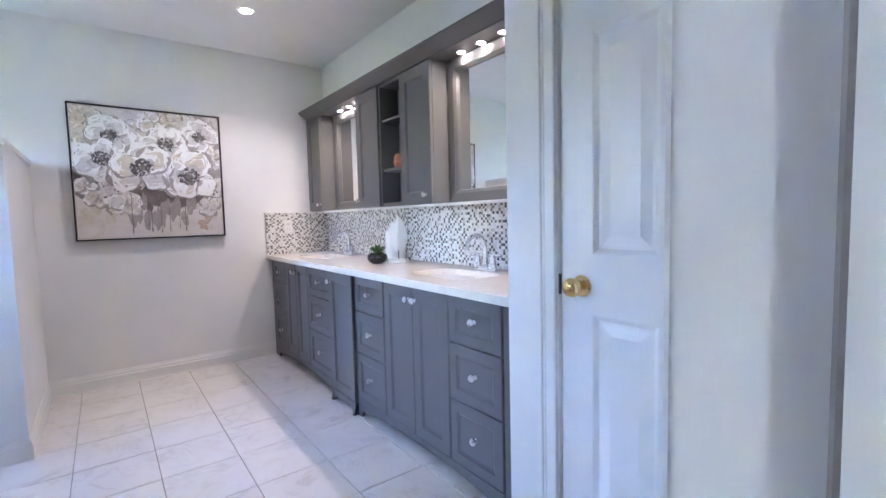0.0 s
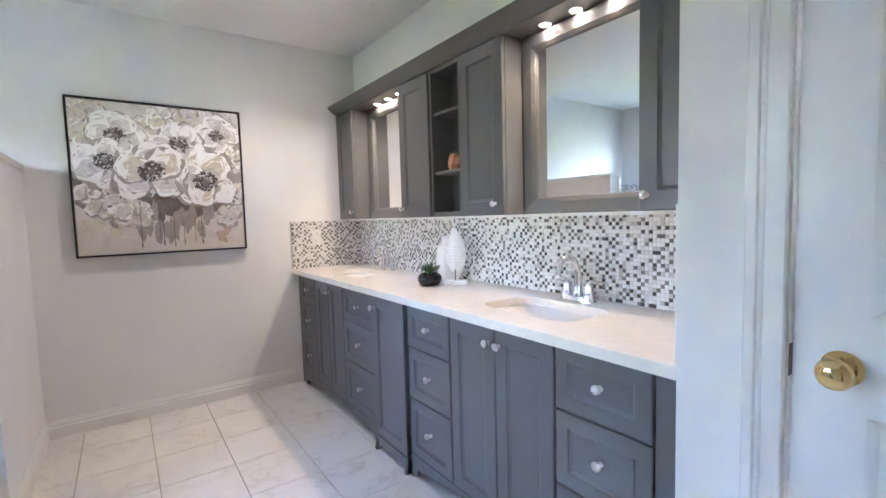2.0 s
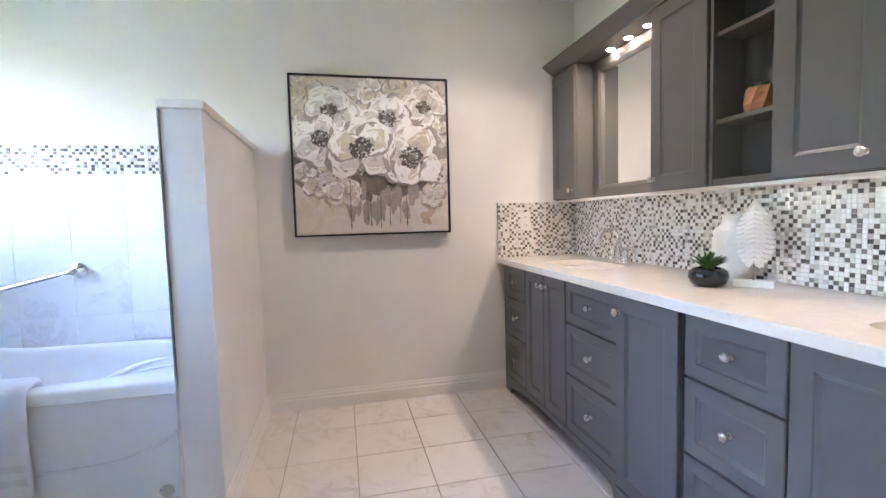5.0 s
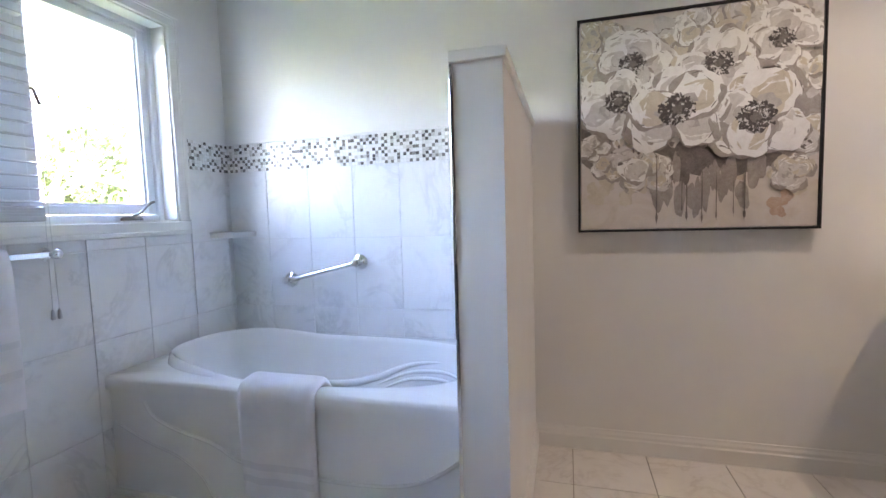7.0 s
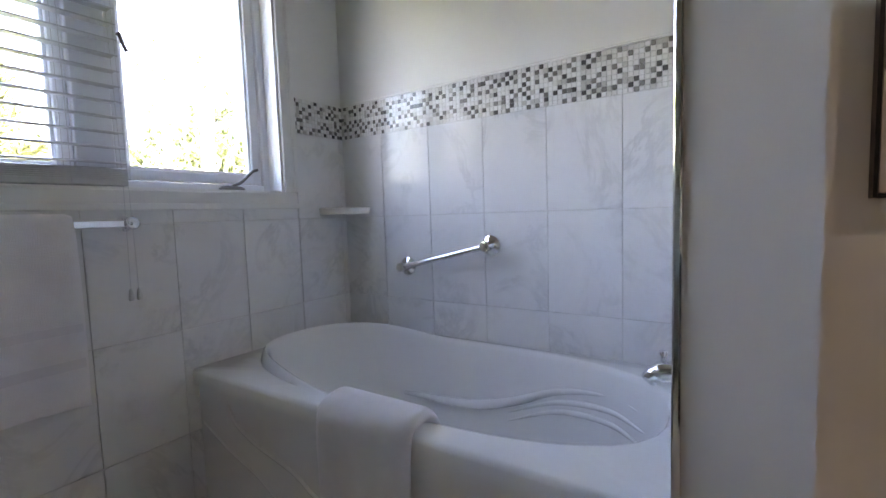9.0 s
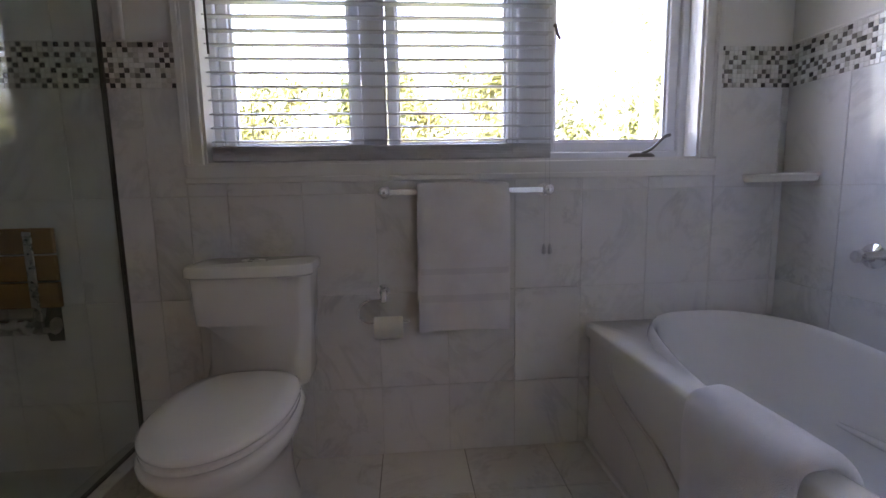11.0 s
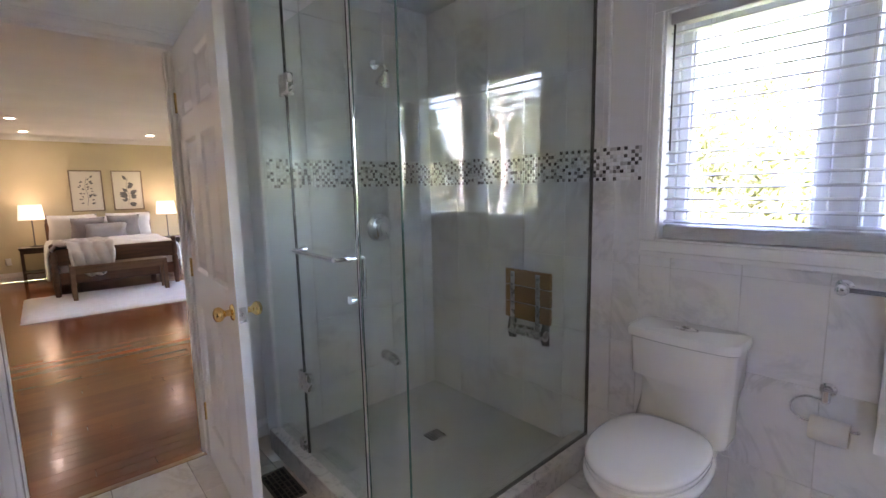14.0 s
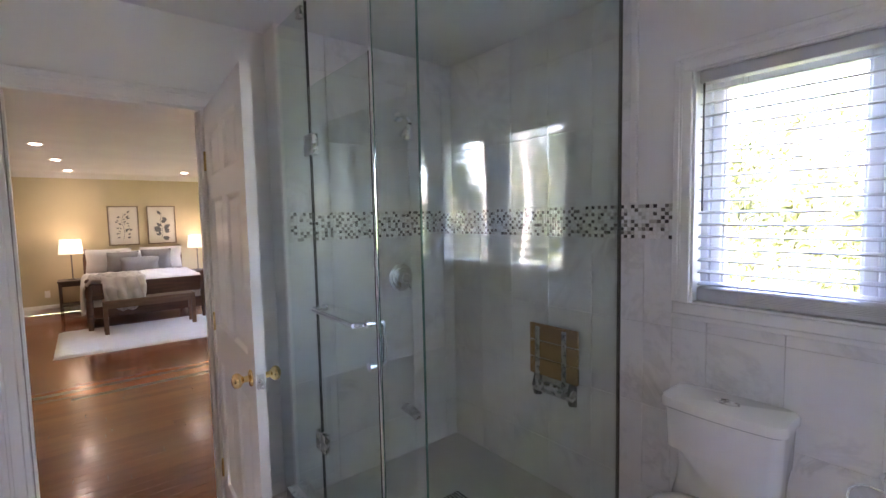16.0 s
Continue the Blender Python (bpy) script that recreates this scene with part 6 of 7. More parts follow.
for x in (BX0 + 0.04, BX1 - 0.04):
    part("post", bedpost(x, BY_HEAD, 1.06), DARKWOOD, bed, smooth=50)
    part("post", bedpost(x, BY_FOOT, 0.74), DARKWOOD, bed, smooth=50)
xm = (BX0 + BX1) / 2
arch = [(BX0 + 0.05, 0.30), (BX1 - 0.05, 0.30), (BX1 - 0.05, 0.78)] + [(xm + (BX1 - 0.05 - xm) * (1 - k / 7.5), 0.80 + 0.13 * math.sin(math.pi / 2 * min(1, k / 9))) for k in range(1, 15)] + [(BX0 + 0.05, 0.78)]
part("headboard", prism(arch, BY_HEAD - 0.015, BY_HEAD + 0.015, 'y'), DARKWOOD, bed)
part("footboard", box(BX0 + 0.05, BX1 - 0.05, BY_FOOT - 0.016, BY_FOOT + 0.016, 0.44, 0.665, 0.006, 2), DARKWOOD, bed)
part("foot_rail", box(BX0 + 0.05, BX1 - 0.05, BY_FOOT - 0.014, BY_FOOT + 0.014, 0.18, 0.34, 0.004), DARKWOOD, bed)
for x in (BX0 + 0.02, BX1 - 0.05):
    part("side_rail", box(x, x + 0.03, BY_HEAD, BY_FOOT, 0.22, 0.36, 0.003), DARKWOOD, bed)
mat_ = base("mattress", (xm, (BY_HEAD + BY_FOOT) / 2, 0.30), "thick white mattress on the bed frame", "mattress")
part("core", box(BX0 + 0.055, BX1 - 0.055, BY_HEAD + 0.03, BY_FOOT - 0.025, 0.30, 0.58, 0.05, 3), LINEN, mat_, smooth=60)


def drape(name, x0, x1, y0, y1, z, over, mat, label, cat, seed, amp, nx=44, ny=44, thick=0.03, fold=7.0):
    """A cloth lying at z whose long sides hang down by over, ruffled by amp."""
    bm = bmesh.new()
    rr = random.Random(seed)
    off = rr.uniform(0, 50)
    g = []
    for j in range(ny + 1):
        row = []
        for i in range(nx + 1):
            s = -over[0] + (x1 - x0 + over[0] + over[1]) * i / nx
            y = y0 + (y1 - y0) * j / ny
            zz = z
            if s < 0:
                x, zz = x0 - 0.03 * min(1, -s / 0.08), z + max(s, -9)
            elif s > x1 - x0:
                e = s - (x1 - x0)
                x, zz = x1 + 0.03 * min(1, e / 0.08), z - e
            else:
                x = x0 + s
            nse = noise.noise(Vector((x * fold, y * fold, off))) + 0.5 * noise.noise(Vector((x * fold * 2.3, y * fold * 2.3, off + 9)))
            if zz < z - 0.02:
                x += (-1 if s < 0 else 1) * (0.02 + amp * 1.2 * math.sin(y * 17 + off) * min(1, (z - zz) / 0.2))
                zz += 0.03 * math.sin(y * 9 + off)
            else:
                zz += amp * nse
            row.append(bm.verts.new((x, y, zz)))
        g.append(row)
    for a, b in zip(g, g[1:]):
        for i in range(nx):
            bm.faces.new((a[i], a[i + 1], b[i + 1], b[i]))
    th = base(name, ((x0 + x1) / 2, (y0 + y1) / 2, z), label, cat)
    ob = part("cloth", bm, mat, th, smooth=0)
    sol = ob.modifiers.new("thick", 'SOLIDIFY')
    sol.thickness, sol.offset = thick, 0.0
    return th


drape("duvet", BX0 + 0.03, BX1 - 0.03, BY_HEAD + 0.45, BY_FOOT - 0.03, 0.655, (0.30, 0.42), LINEN, "rumpled white duvet spread over the bed", "duvet", 2, 0.022)


def pillow(name, at, w, h, t, m, material, label, group):
    """A stuffed pillow, thick in the middle with pinched corners."""
    bm = bmesh.new()
    n = 14
    grid = {}
    for s in (1, -1):
        for i in range(n + 1):
            for j in range(n + 1):
                u, v = 2 * i / n - 1, 2 * j / n - 1
                edge = i in (0, n) or j in (0, n)
                if s < 0 and edge:
                    grid[s, i, j] = grid[1, i, j]
                    continue
                k = ((1 - u ** 4) * (1 - v ** 4)) ** 0.5
                pin = 1 - 0.07 * (u * u * (1 - v * v) * 0 + (1 - abs(u)) * abs(v) + (1 - abs(v)) * abs(u)) * 1.0
                p = Vector((u * w / 2 * pin, s * t / 2 * k, v * h / 2 * pin))
                p += Vector((0, 0.008 * noise.noise(p * 9 + Vector(at)), 0))
                grid[s, i, j] = bm.verts.new(m @ p)
        for i in range(n):
            for j in range(n):
                f = (grid[s, i, j], grid[s, i + 1, j], grid[s, i + 1, j + 1], grid[s, i, j + 1])
                bm.faces.new(f)
    th = base(name, at, label, "pillow", group)
    part("cover", bm, material, th, smooth=60)
    return th


for x, y, w, h, tilt, yaw, material, label, grp in (
        (-0.30, BY_HEAD + 0.16, 0.66, 0.44, -16, 3, LINEN, "plump white bed pillow against the headboard", "white pillows"),
        (-1.08, BY_HEAD + 0.16, 0.66, 0.44, -16, -3, LINEN, "plump white bed pillow against the headboard", "white pillows"),
        (-0.66, BY_HEAD + 0.24, 0.52, 0.40, -18, 2, LINEN, "plump white bed pillow against the headboard", "white pillows"),
        (-0.48, BY_HEAD + 0.38, 0.46, 0.40, -22, 6, GREY_LINEN, "grey linen cushion on the bed", "grey cushions"),
        (-0.98, BY_HEAD + 0.38, 0.46, 0.42, -22, -8, GREY_LINEN, "grey linen cushion on the bed", "grey cushions"),
        (-0.72, BY_HEAD + 0.48, 0.58, 0.30, -26, 2, GREY_LINEN, "long grey linen lumbar cushion on the bed", "grey cushions")):
    z = 0.655 + h / 2 * math.cos(radians(tilt)) - 0.02
    pillow("pillow", (x, y, 0.64), w, h, 0.17, pose(x, y, z, tilt, 0, yaw), material, label, grp)
FUR = cloth("knitted_throw", (0.50, 0.48, 0.47), 1.0, 60)
th = drape("throw_blanket", -0.62, -0.02, BY_FOOT - 0.62, BY_FOOT + 0.05, 0.715, (0.0, 0.06), FUR, "thick pale grey knitted throw tumbled over the footboard", "blanket", 7, 0.05, 40, 40, 0.035, 11.0)
bm = bmesh.new()
g = []
for j in range(31):
    row = []
    for i in range(31):
        s, t = i / 30, j / 30
        z = 0.735 - 0.48 * max(0, t - 0.15) ** 1.1 * (0.55 + 0.5 * math.sin(math.pi * (0.15 + 0.7 * s)))
        x = -0.64 + 0.52 * s + 0.10 * t * (0.5 - s)
        y = BY_FOOT + 0.06 + 0.22 * min(1, t * 2.2) + 0.10 * t
        k = noise.noise(Vector((x * 12, z * 9, 3))) * 0.035 + 0.02 * math.sin(s * 22 + 4 * t)
        row.append(bm.verts.new((x, y + k, z + k * 0.6)))
    g.append(row)
for a, b in zip(g, g[1:]):
    for i in range(30):
        bm.faces.new((a[i], a[i + 1], b[i + 1], b[i]))
ob = part("hanging_end", bm, FUR, th, smooth=0)
sol = ob.modifiers.new("thick", 'SOLIDIFY')
sol.thickness, sol.offset = 0.035, 0.0

bench = base("bench", (-0.66, -4.68, 0), "rustic dark wooden bench at the foot of the bed", "bench")
part("seat", box(-1.20, -0.12, -4.80, -4.50, 0.425, 0.465, 0.006, 2), OAK, bench)
for y in (-4.78, -4.52):
    part("apron", box(-1.17, -0.15, y - 0.01, y + 0.01, 0.36, 0.425, 0.002), OAK, bench)
for x in (-1.175, -0.145):
    for y in (-4.77, -4.53):
        bmx = bmesh.new()
        add_box(bmx, x - 0.025, x + 0.025, y - 0.025, y + 0.025, 0.012, 0.425, 0.003)
        part("leg", bmx, OAK, bench)

RUG = cloth("wool_rug", (0.60, 0.585, 0.56), 1.0, 45)
rug = base("rug", (-0.6, -4.3, 0), "thick cream shag rug under the bench", "rug")
bm = bmesh.new()
nx, ny = 90, 60
RX0, RX1, RY0, RY1 = -1.75, 0.37, -5.15, -3.58
g = []
for j in range(ny + 1):
    row = []
    for i in range(nx + 1):
        e = min(i, nx - i, j, ny - j)
        h = 0.022 * min(1, e / 2) + 0.007 * noise.noise(Vector((i * 0.9, j * 0.9, 0)))
        row.append(bm.verts.new((RX0 + (RX1 - RX0) * i / nx + random.uniform(-1, 1) * 0.006, RY0 + (RY1 - RY0) * j / ny + random.uniform(-1, 1) * 0.006 - 0.10 * (i / nx - 0.5), max(0.001, h))))
    g.append(row)
for a, b in zip(g, g[1:]):
    for i in range(nx):
        bm.faces.new((a[i], a[i + 1], b[i + 1], b[i]))
part("rug_surface", bm, RUG, rug, smooth=0)

SHADE = glowing("lamp_shade_linen", (1.0, 0.80, 0.56), 0.012)
TABLE = wood("side_table_wood", (0.03, 0.02, 0.015), (0.08, 0.055, 0.04), 0.4, 'x')
for x, grp in ((0.20, "a"), (-1.66, "b")):
    y = BED_S + 0.32
    t = base("nightstand", (x, y, 0), "small dark wooden bedside table", "nightstand", "bedside tables")
    part("top", box(x - 0.20, x + 0.20, y - 0.20, y + 0.20, 0.545, 0.575, 0.004), TABLE, t)
    part("apron", box(x - 0.17, x + 0.17, y - 0.17, y + 0.17, 0.48, 0.545), TABLE, t)
    part("lower_shelf", box(x - 0.17, x + 0.17, y - 0.17, y + 0.17, 0.16, 0.18), TABLE, t)
    for dx in (-0.17, 0.17):
        for dy in (-0.17, 0.17):
            part("leg", box(x + dx - 0.016, x + dx + 0.016, y + dy - 0.016, y + dy + 0.016, 0, 0.545, 0.002), TABLE, t)
    l = base("table_lamp", (x, y, 0.575), "lit table lamp with white drum shade on slim stem", "lamp", "bedside lamps")
    part("foot", lathe([(0.0, 0.0), (0.07, 0.0), (0.07, 0.012), (0.02, 0.022), (0.012, 0.03)], pose(x, y, 0.575), 24), DARK_STEEL, l, smooth=50)
    part("stem", tube([(x, y, 0.59), (x, y, 1.02)], 0.009, 10), DARK_STEEL, l, smooth=50)
    part("shade", lathe([(0.165, 0.0), (0.140, 0.235), (0.138, 0.235), (0.163, 0.0)], pose(x, y, 1.005), 36), SHADE, l, "glowing white fabric drum shade", 50)
    point_lamp("table_lamp_bulb", (x, y, 1.26), BED_LAMP_WATTS, WARM, 0.05)

FRAME_WOOD = wood("picture_frame_wood", (0.16, 0.12, 0.09), (0.30, 0.24, 0.18), 0.5, 'z')
INK = paint_mat("botanical_ink", [(0.05, 0.055, 0.07), (0.12, 0.13, 0.15), (0.22, 0.22, 0.22)], 20)
MAT = painted("print_paper", (0.66, 0.64, 0.58), 0.8)
for k, (x0, x1) in enumerate(((-0.785, -0.325), (-1.375, -0.915))):
    z0, z1 = 1.095, 1.80
    p = base("botanical_print", ((x0 + x1) / 2, BED_S, z0), "framed dark botanical print of leaves on cream paper", "picture", "bedroom prints")
    bm = bmesh.new()
    for q in ((x0, x0 + 0.018, z0, z1), (x1 - 0.018, x1, z0, z1), (x0 + 0.018, x1 - 0.018, z0, z0 + 0.018), (x0 + 0.018, x1 - 0.018, z1 - 0.018, z1)):
        add_box(bm, q[0], q[1], BED_S + 0.001, BED_S + 0.030, q[2], q[3], 0.002)
    part("frame", bm, FRAME_WOOD, p)
    part("paper", box(x0 + 0.018, x1 - 0.018, BED_S + 0.001, BED_S + 0.016, z0 + 0.018, z1 - 0.018), MAT, p)
    bm = bmesh.new()
    cx = (x0 + x1) / 2
    rr = random.Random(20 + k)
    yy = BED_S + 0.0175
    stem = smooth_arc([(cx + 0.01, yy, z0 + 0.10), (cx - 0.01, yy, z0 + 0.25), (cx + 0.02, yy, z0 + 0.42), (cx - 0.01, yy, z0 + 0.58)], 6)
    add_tube(bm, stem, 0.003, 5)
    for i in range(30 if k == 0 else 18):
        c = stem[int(rr.random() * (len(stem) - 1))]
        s = rr.choice((-1, 1))
        d = Vector((s * rr.uniform(0.4, 1), 0, rr.uniform(-0.2, 0.9))).normalized()
        L = rr.uniform(0.03, 0.06) if k == 0 else rr.uniform(0.07, 0.13)
        o = c + d * rr.uniform(0.01, 0.09 if k == 0 else 0.03)
        nrm = Vector((-d.z, 0, d.x))
        w = L * 0.27
        pts = [o, o + d * L * 0.3 + nrm * w, o + d * L * 0.65 + nrm * w * 0.8, o + d * L, o + d * L * 0.65 - nrm * w * 0.8, o + d * L * 0.3 - nrm * w]
        bm.faces.new([bm.verts.new((q.x, yy + 0.0004 * i * 0.1, q.z)) for q in pts])
    part("botanical", bm, INK, p)
for x, y in ((0.365, -3.65), (0.25, -5.12), (0.155, -6.62), (-1.45, -6.3)):
    d = base("bedroom_downlight", (x, y, BED_TOP), "white recessed bedroom downlight switched on", "downlight", "bedroom downlights")
    part("trim_ring", lathe([(0.05, 0.0), (0.052, -0.004), (0.068, -0.005), (0.072, 0.0)], pose(x, y, BED_TOP), 24), TRIM, d, smooth=50)
    part("bulb", lathe([(0.05, -0.001), (0.03, -0.003), (0.0, -0.004)], pose(x, y, BED_TOP), 20), GLOW, d, "glowing bulb", 60)
    spot_lamp("bedroom_downlight_lamp", (x, y, BED_TOP - 0.02), BED_DOWN_WATTS, (1.0, 0.84, 0.64), 130, 0.05)
bo = base("bedroom_outlet", (0.55, BED_S + 0.004, 0.33), "cream wall outlet plate above the baseboard", "outlet")
part("plate", box(0.515, 0.585, BED_S + 0.0005, BED_S + 0.008, 0.275, 0.39, 0.002), TRIM, bo)


# ---- outdoors: ground and trees ----
GRASS = painted("grass_ground", (0.09, 0.12, 0.035), 0.95, 0.3, 8, 0.4)
gm = bpy.data.meshes.new("ground")
gm.from_pydata([(-900, -900, -3.0), (900, -900, -3.0), (900, 900, -3.0), (-900, 900, -3.0)], [], [(0, 1, 2, 3)])
gm.materials.append(GRASS)
tagged(new("ground", gm), kind="structure")


def bark(name, base_c, dark):
    m, nt, b = shader(name, base_c, 0.85)
    v = coords(nt, (1, 1, 0.35))
    n = noise_tex(nt, v, 14, 5, 0.6, 1.0)
    nt.links.new(ramp(nt, n, [(0.35, dark), (0.5, base_c)]), b.inputs["Base Color"])
    bump(nt, b, n, 0.5, 0.01)
    return m


def leafy(name, stops):
    m = pick_tile(name, stops, 0.6, "island")
    return m


BIRCH = bark("birch_bark", (0.62, 0.60, 0.56), (0.10, 0.09, 0.08))
GREYBARK = bark("grey_bark", (0.20, 0.17, 0.14), (0.07, 0.06, 0.05))
SPRING = leafy("spring_leaf", [(0.0, (0.09, 0.115, 0.035)), (0.35, (0.12, 0.14, 0.05)), (0.7, (0.15, 0.165, 0.075))])
DARKLEAF = leafy("cedar_leaf", [(0.0, (0.045, 0.07, 0.022)), (0.4, (0.07, 0.10, 0.03)), (0.75, (0.10, 0.12, 0.04))])


def limb(bm, p, d, length, r, depth, rnd, tips):
    """A bending branch that forks; its far ends are kept in tips."""
    pts, n = [Vector(p)], 5
    d = Vector(d).normalized()
    for i in range(n):
        d = (d + Vector((rnd.gauss(0, 0.13), rnd.gauss(0, 0.13), rnd.gauss(0.03, 0.08)))).normalized()
        pts.append(pts[-1] + d * length / n)
    add_tube(bm, pts, [r * (1 - 0.55 * i / n) for i in range(n + 1)], 6)
    tips += pts[2:]
    if depth:
        for i in range(rnd.choice((2, 3))):
            q = pts[rnd.randint(2, n)]
            side = Vector((rnd.gauss(0, 1), rnd.gauss(0, 1), rnd.uniform(0.2, 0.9))).normalized()
            limb(bm, q, d * 0.7 + side, length * rnd.uniform(0.5, 0.7), r * 0.42, depth - 1, rnd, tips)


def tree(at, height, seed, label, bark_m, leaf_m, leaves, leaf_size, spread, lean=(0, 0), depth=3):
    rnd = random.Random(seed)
    t = base("tree", at, label, "tree", "trees outside the window")
    bm = bmesh.new()
    o = Vector(at)
    trunk, n = [o], 8
    for i in range(1, n + 1):
        trunk.append(o + Vector((lean[0] * i / n + rnd.gauss(0, 0.06), lean[1] * i / n + rnd.gauss(0, 0.06), height * i / n)))
    r0 = height * 0.014
    add_tube(bm, trunk, [r0 * (1.15 - 0.95 * i / n) for i in range(n + 1)], 10)
    tips = []
    for i in range(2, n + 1):
        for _ in range(3):
            a = rnd.uniform(0, 2 * math.pi)
            k = 1 - 0.55 * i / n
            limb(bm, trunk[i].lerp(trunk[i - 1], rnd.random()), (math.cos(a), math.sin(a), rnd.uniform(0.15, 0.9)), spread * k * rnd.uniform(0.7, 1.1), r0 * 0.42 * k, depth - 1, rnd, tips)
    part("trunk", bm, bark_m, t, smooth=60)
    verts, faces = [], []
    for _ in range(leaves):
        c = rnd.choice(tips) + Vector((rnd.gauss(0, 0.16), rnd.gauss(0, 0.16), rnd.gauss(0, 0.14)))
        s = leaf_size * rnd.uniform(0.6, 1.3)
        u = Vector((rnd.gauss(0, 1), rnd.gauss(0, 1), rnd.gauss(0, 1))).normalized()
        v = u.orthogonal().normalized()
        w = u.cross(v)
        k = len(verts)
        verts += [c - v * s, c + w * s * 0.45 + u * s * 0.15, c + v * s, c - w * s * 0.45 + u * s * 0.15]
        faces.append((k, k + 1, k + 2, k + 3))
    me = bpy.data.meshes.new("crown")
    me.from_pydata([tuple(q - o) for q in verts], [], faces)
    me.materials.append(leaf_m)
    cr = new("crown", me)
    cr.parent = t
    return t


tree((-6.6, 6.6, -3), 9.5, 1, "leaning white-barked birch with thin new leaves", BIRCH, SPRING, 1800, 0.04, 1.8, (0.5, -0.8))
tree((-7.6, 8.4, -3), 9.0, 2, "slender white-barked birch with thin new leaves", BIRCH, SPRING, 1800, 0.04, 1.7, (-0.4, 0.7))
tree((-9.0, 6.6, -3), 8.5, 11, "slender white-barked birch with thin new leaves", BIRCH, SPRING, 1800, 0.04, 1.7, (0.3, 0.4))
tree((-9.5, 3.3, -3), 5.7, 3, "bushy yellow-green tree in spring leaf", GREYBARK, SPRING, 12000, 0.06, 1.9)
tree((-12.5, 5.6, -3), 6.4, 4, "bushy yellow-green tree in spring leaf", GREYBARK, SPRING, 14000, 0.07, 2.3)
tree((-11.0, 0.2, -3), 6.0, 5, "bushy yellow-green tree in spring leaf", GREYBARK, SPRING, 14000, 0.07, 2.2)
tree((-12.5, 10.5, -3), 6.2, 6, "dense dark green cedar tree", GREYBARK, DARKLEAF, 16000, 0.08, 2.5)
tree((-15.0, 2.0, -3), 6.6, 7, "dense dark green cedar tree", GREYBARK, DARKLEAF, 16000, 0.09, 2.6)
tree((-9.0, 11.5, -3), 5.7, 8, "dense dark green cedar tree", GREYBARK, DARKLEAF, 14000, 0.07, 2.4)
tree((-16.0, 14.5, -3), 7.0, 9, "dense dark green cedar tree", GREYBARK, DARKLEAF, 16000, 0.09, 3.0)
tree((-11.5, 8.0, -3), 5.5, 12, "dense dark green cedar tree", GREYBARK, DARKLEAF, 16000, 0.08, 2.5)
tree((-13.0, -4.0, -3), 6.2, 10, "bushy yellow-green tree in spring leaf", GREYBARK, SPRING, 14000, 0.08, 2.6)


# ---- tiles, laid piece by piece ----
tile_meshes = {}


def tile_mesh(kind, w, h, t, bevel, material):
    """Shared tile meshes, centred, with eased edges; thickness towards +z."""
    key = (kind, round(w, 3), round(h, 3))
    if key not in tile_meshes:
        a, b = w / 2, h / 2
        v = [(-a, -b, 0), (a, -b, 0), (a, b, 0), (-a, b, 0), (-a, -b, t - bevel), (a, -b, t - bevel), (a, b, t - bevel), (-a, b, t - bevel),
             (-a + bevel, -b + bevel, t), (a - bevel, -b + bevel, t), (a - bevel, b - bevel, t), (-a + bevel, b - bevel, t)]
        f = [(8, 9, 10, 11)] + [(k, (k + 1) % 4, 4 + (k + 1) % 4, 4 + k) for k in range(4)] + [(4 + k, 4 + (k + 1) % 4, 8 + (k + 1) % 4, 8 + k) for k in range(4)]
        me = bpy.data.meshes.new(kind)
        me.from_pydata(v, [], f)
        me.materials.append(material)
        tile_meshes[key] = me
    return tile_meshes[key]


def lay(parent, name, mesh, m):
    ob = new(name, mesh)
    ob.parent = parent
    ob.matrix_basis = m
    return ob


floor_ob = bpy.data.objects["floor"]
JX, JY, PX, PY = -0.035, 3.935, 0.3175, 0.3215
for i in range(-7, 8):
    for j in range(-12, 2):
        x0, x1 = JX + PX * i, JX + PX * (i + 1)
        y0, y1 = JY + PY * j, JY + PY * (j + 1)
        x0, x1 = max(x0, WEST), min(x1, EAST)
        y0, y1 = max(y0, SOUTH - 0.02), min(y1, NORTH)
        if x1 - x0 < 0.02 or y1 - y0 < 0.02 or (x1 < STUB_W and y0 > TUB_S + 0.06) or (x1 < GLASS_X - 0.06 and y1 < GLASS_Y) or (x0 > FACE_X + 0.1) or (x0 > CLOSET_X and y1 < CLOSET_Y):
            continue
        me = tile_mesh("floor_tile", x1 - x0 - 0.0035, y1 - y0 - 0.0035, 0.007, 0.0008, FLOOR_TILE)
        lay(floor_ob, "tile", me, pose((x0 + x1) / 2, (y0 + y1) / 2, -0.006 + random.uniform(-0.0002, 0.0002)))

TW, TH_, TT = 0.2585, 0.370, 0.010
GROUT_WALL = GROUT
wall_w, wall_n, wall_s = bpy.data.objects["wall_west"], bpy.data.objects["wall_north"], bpy.data.objects["wall_shower_south"]


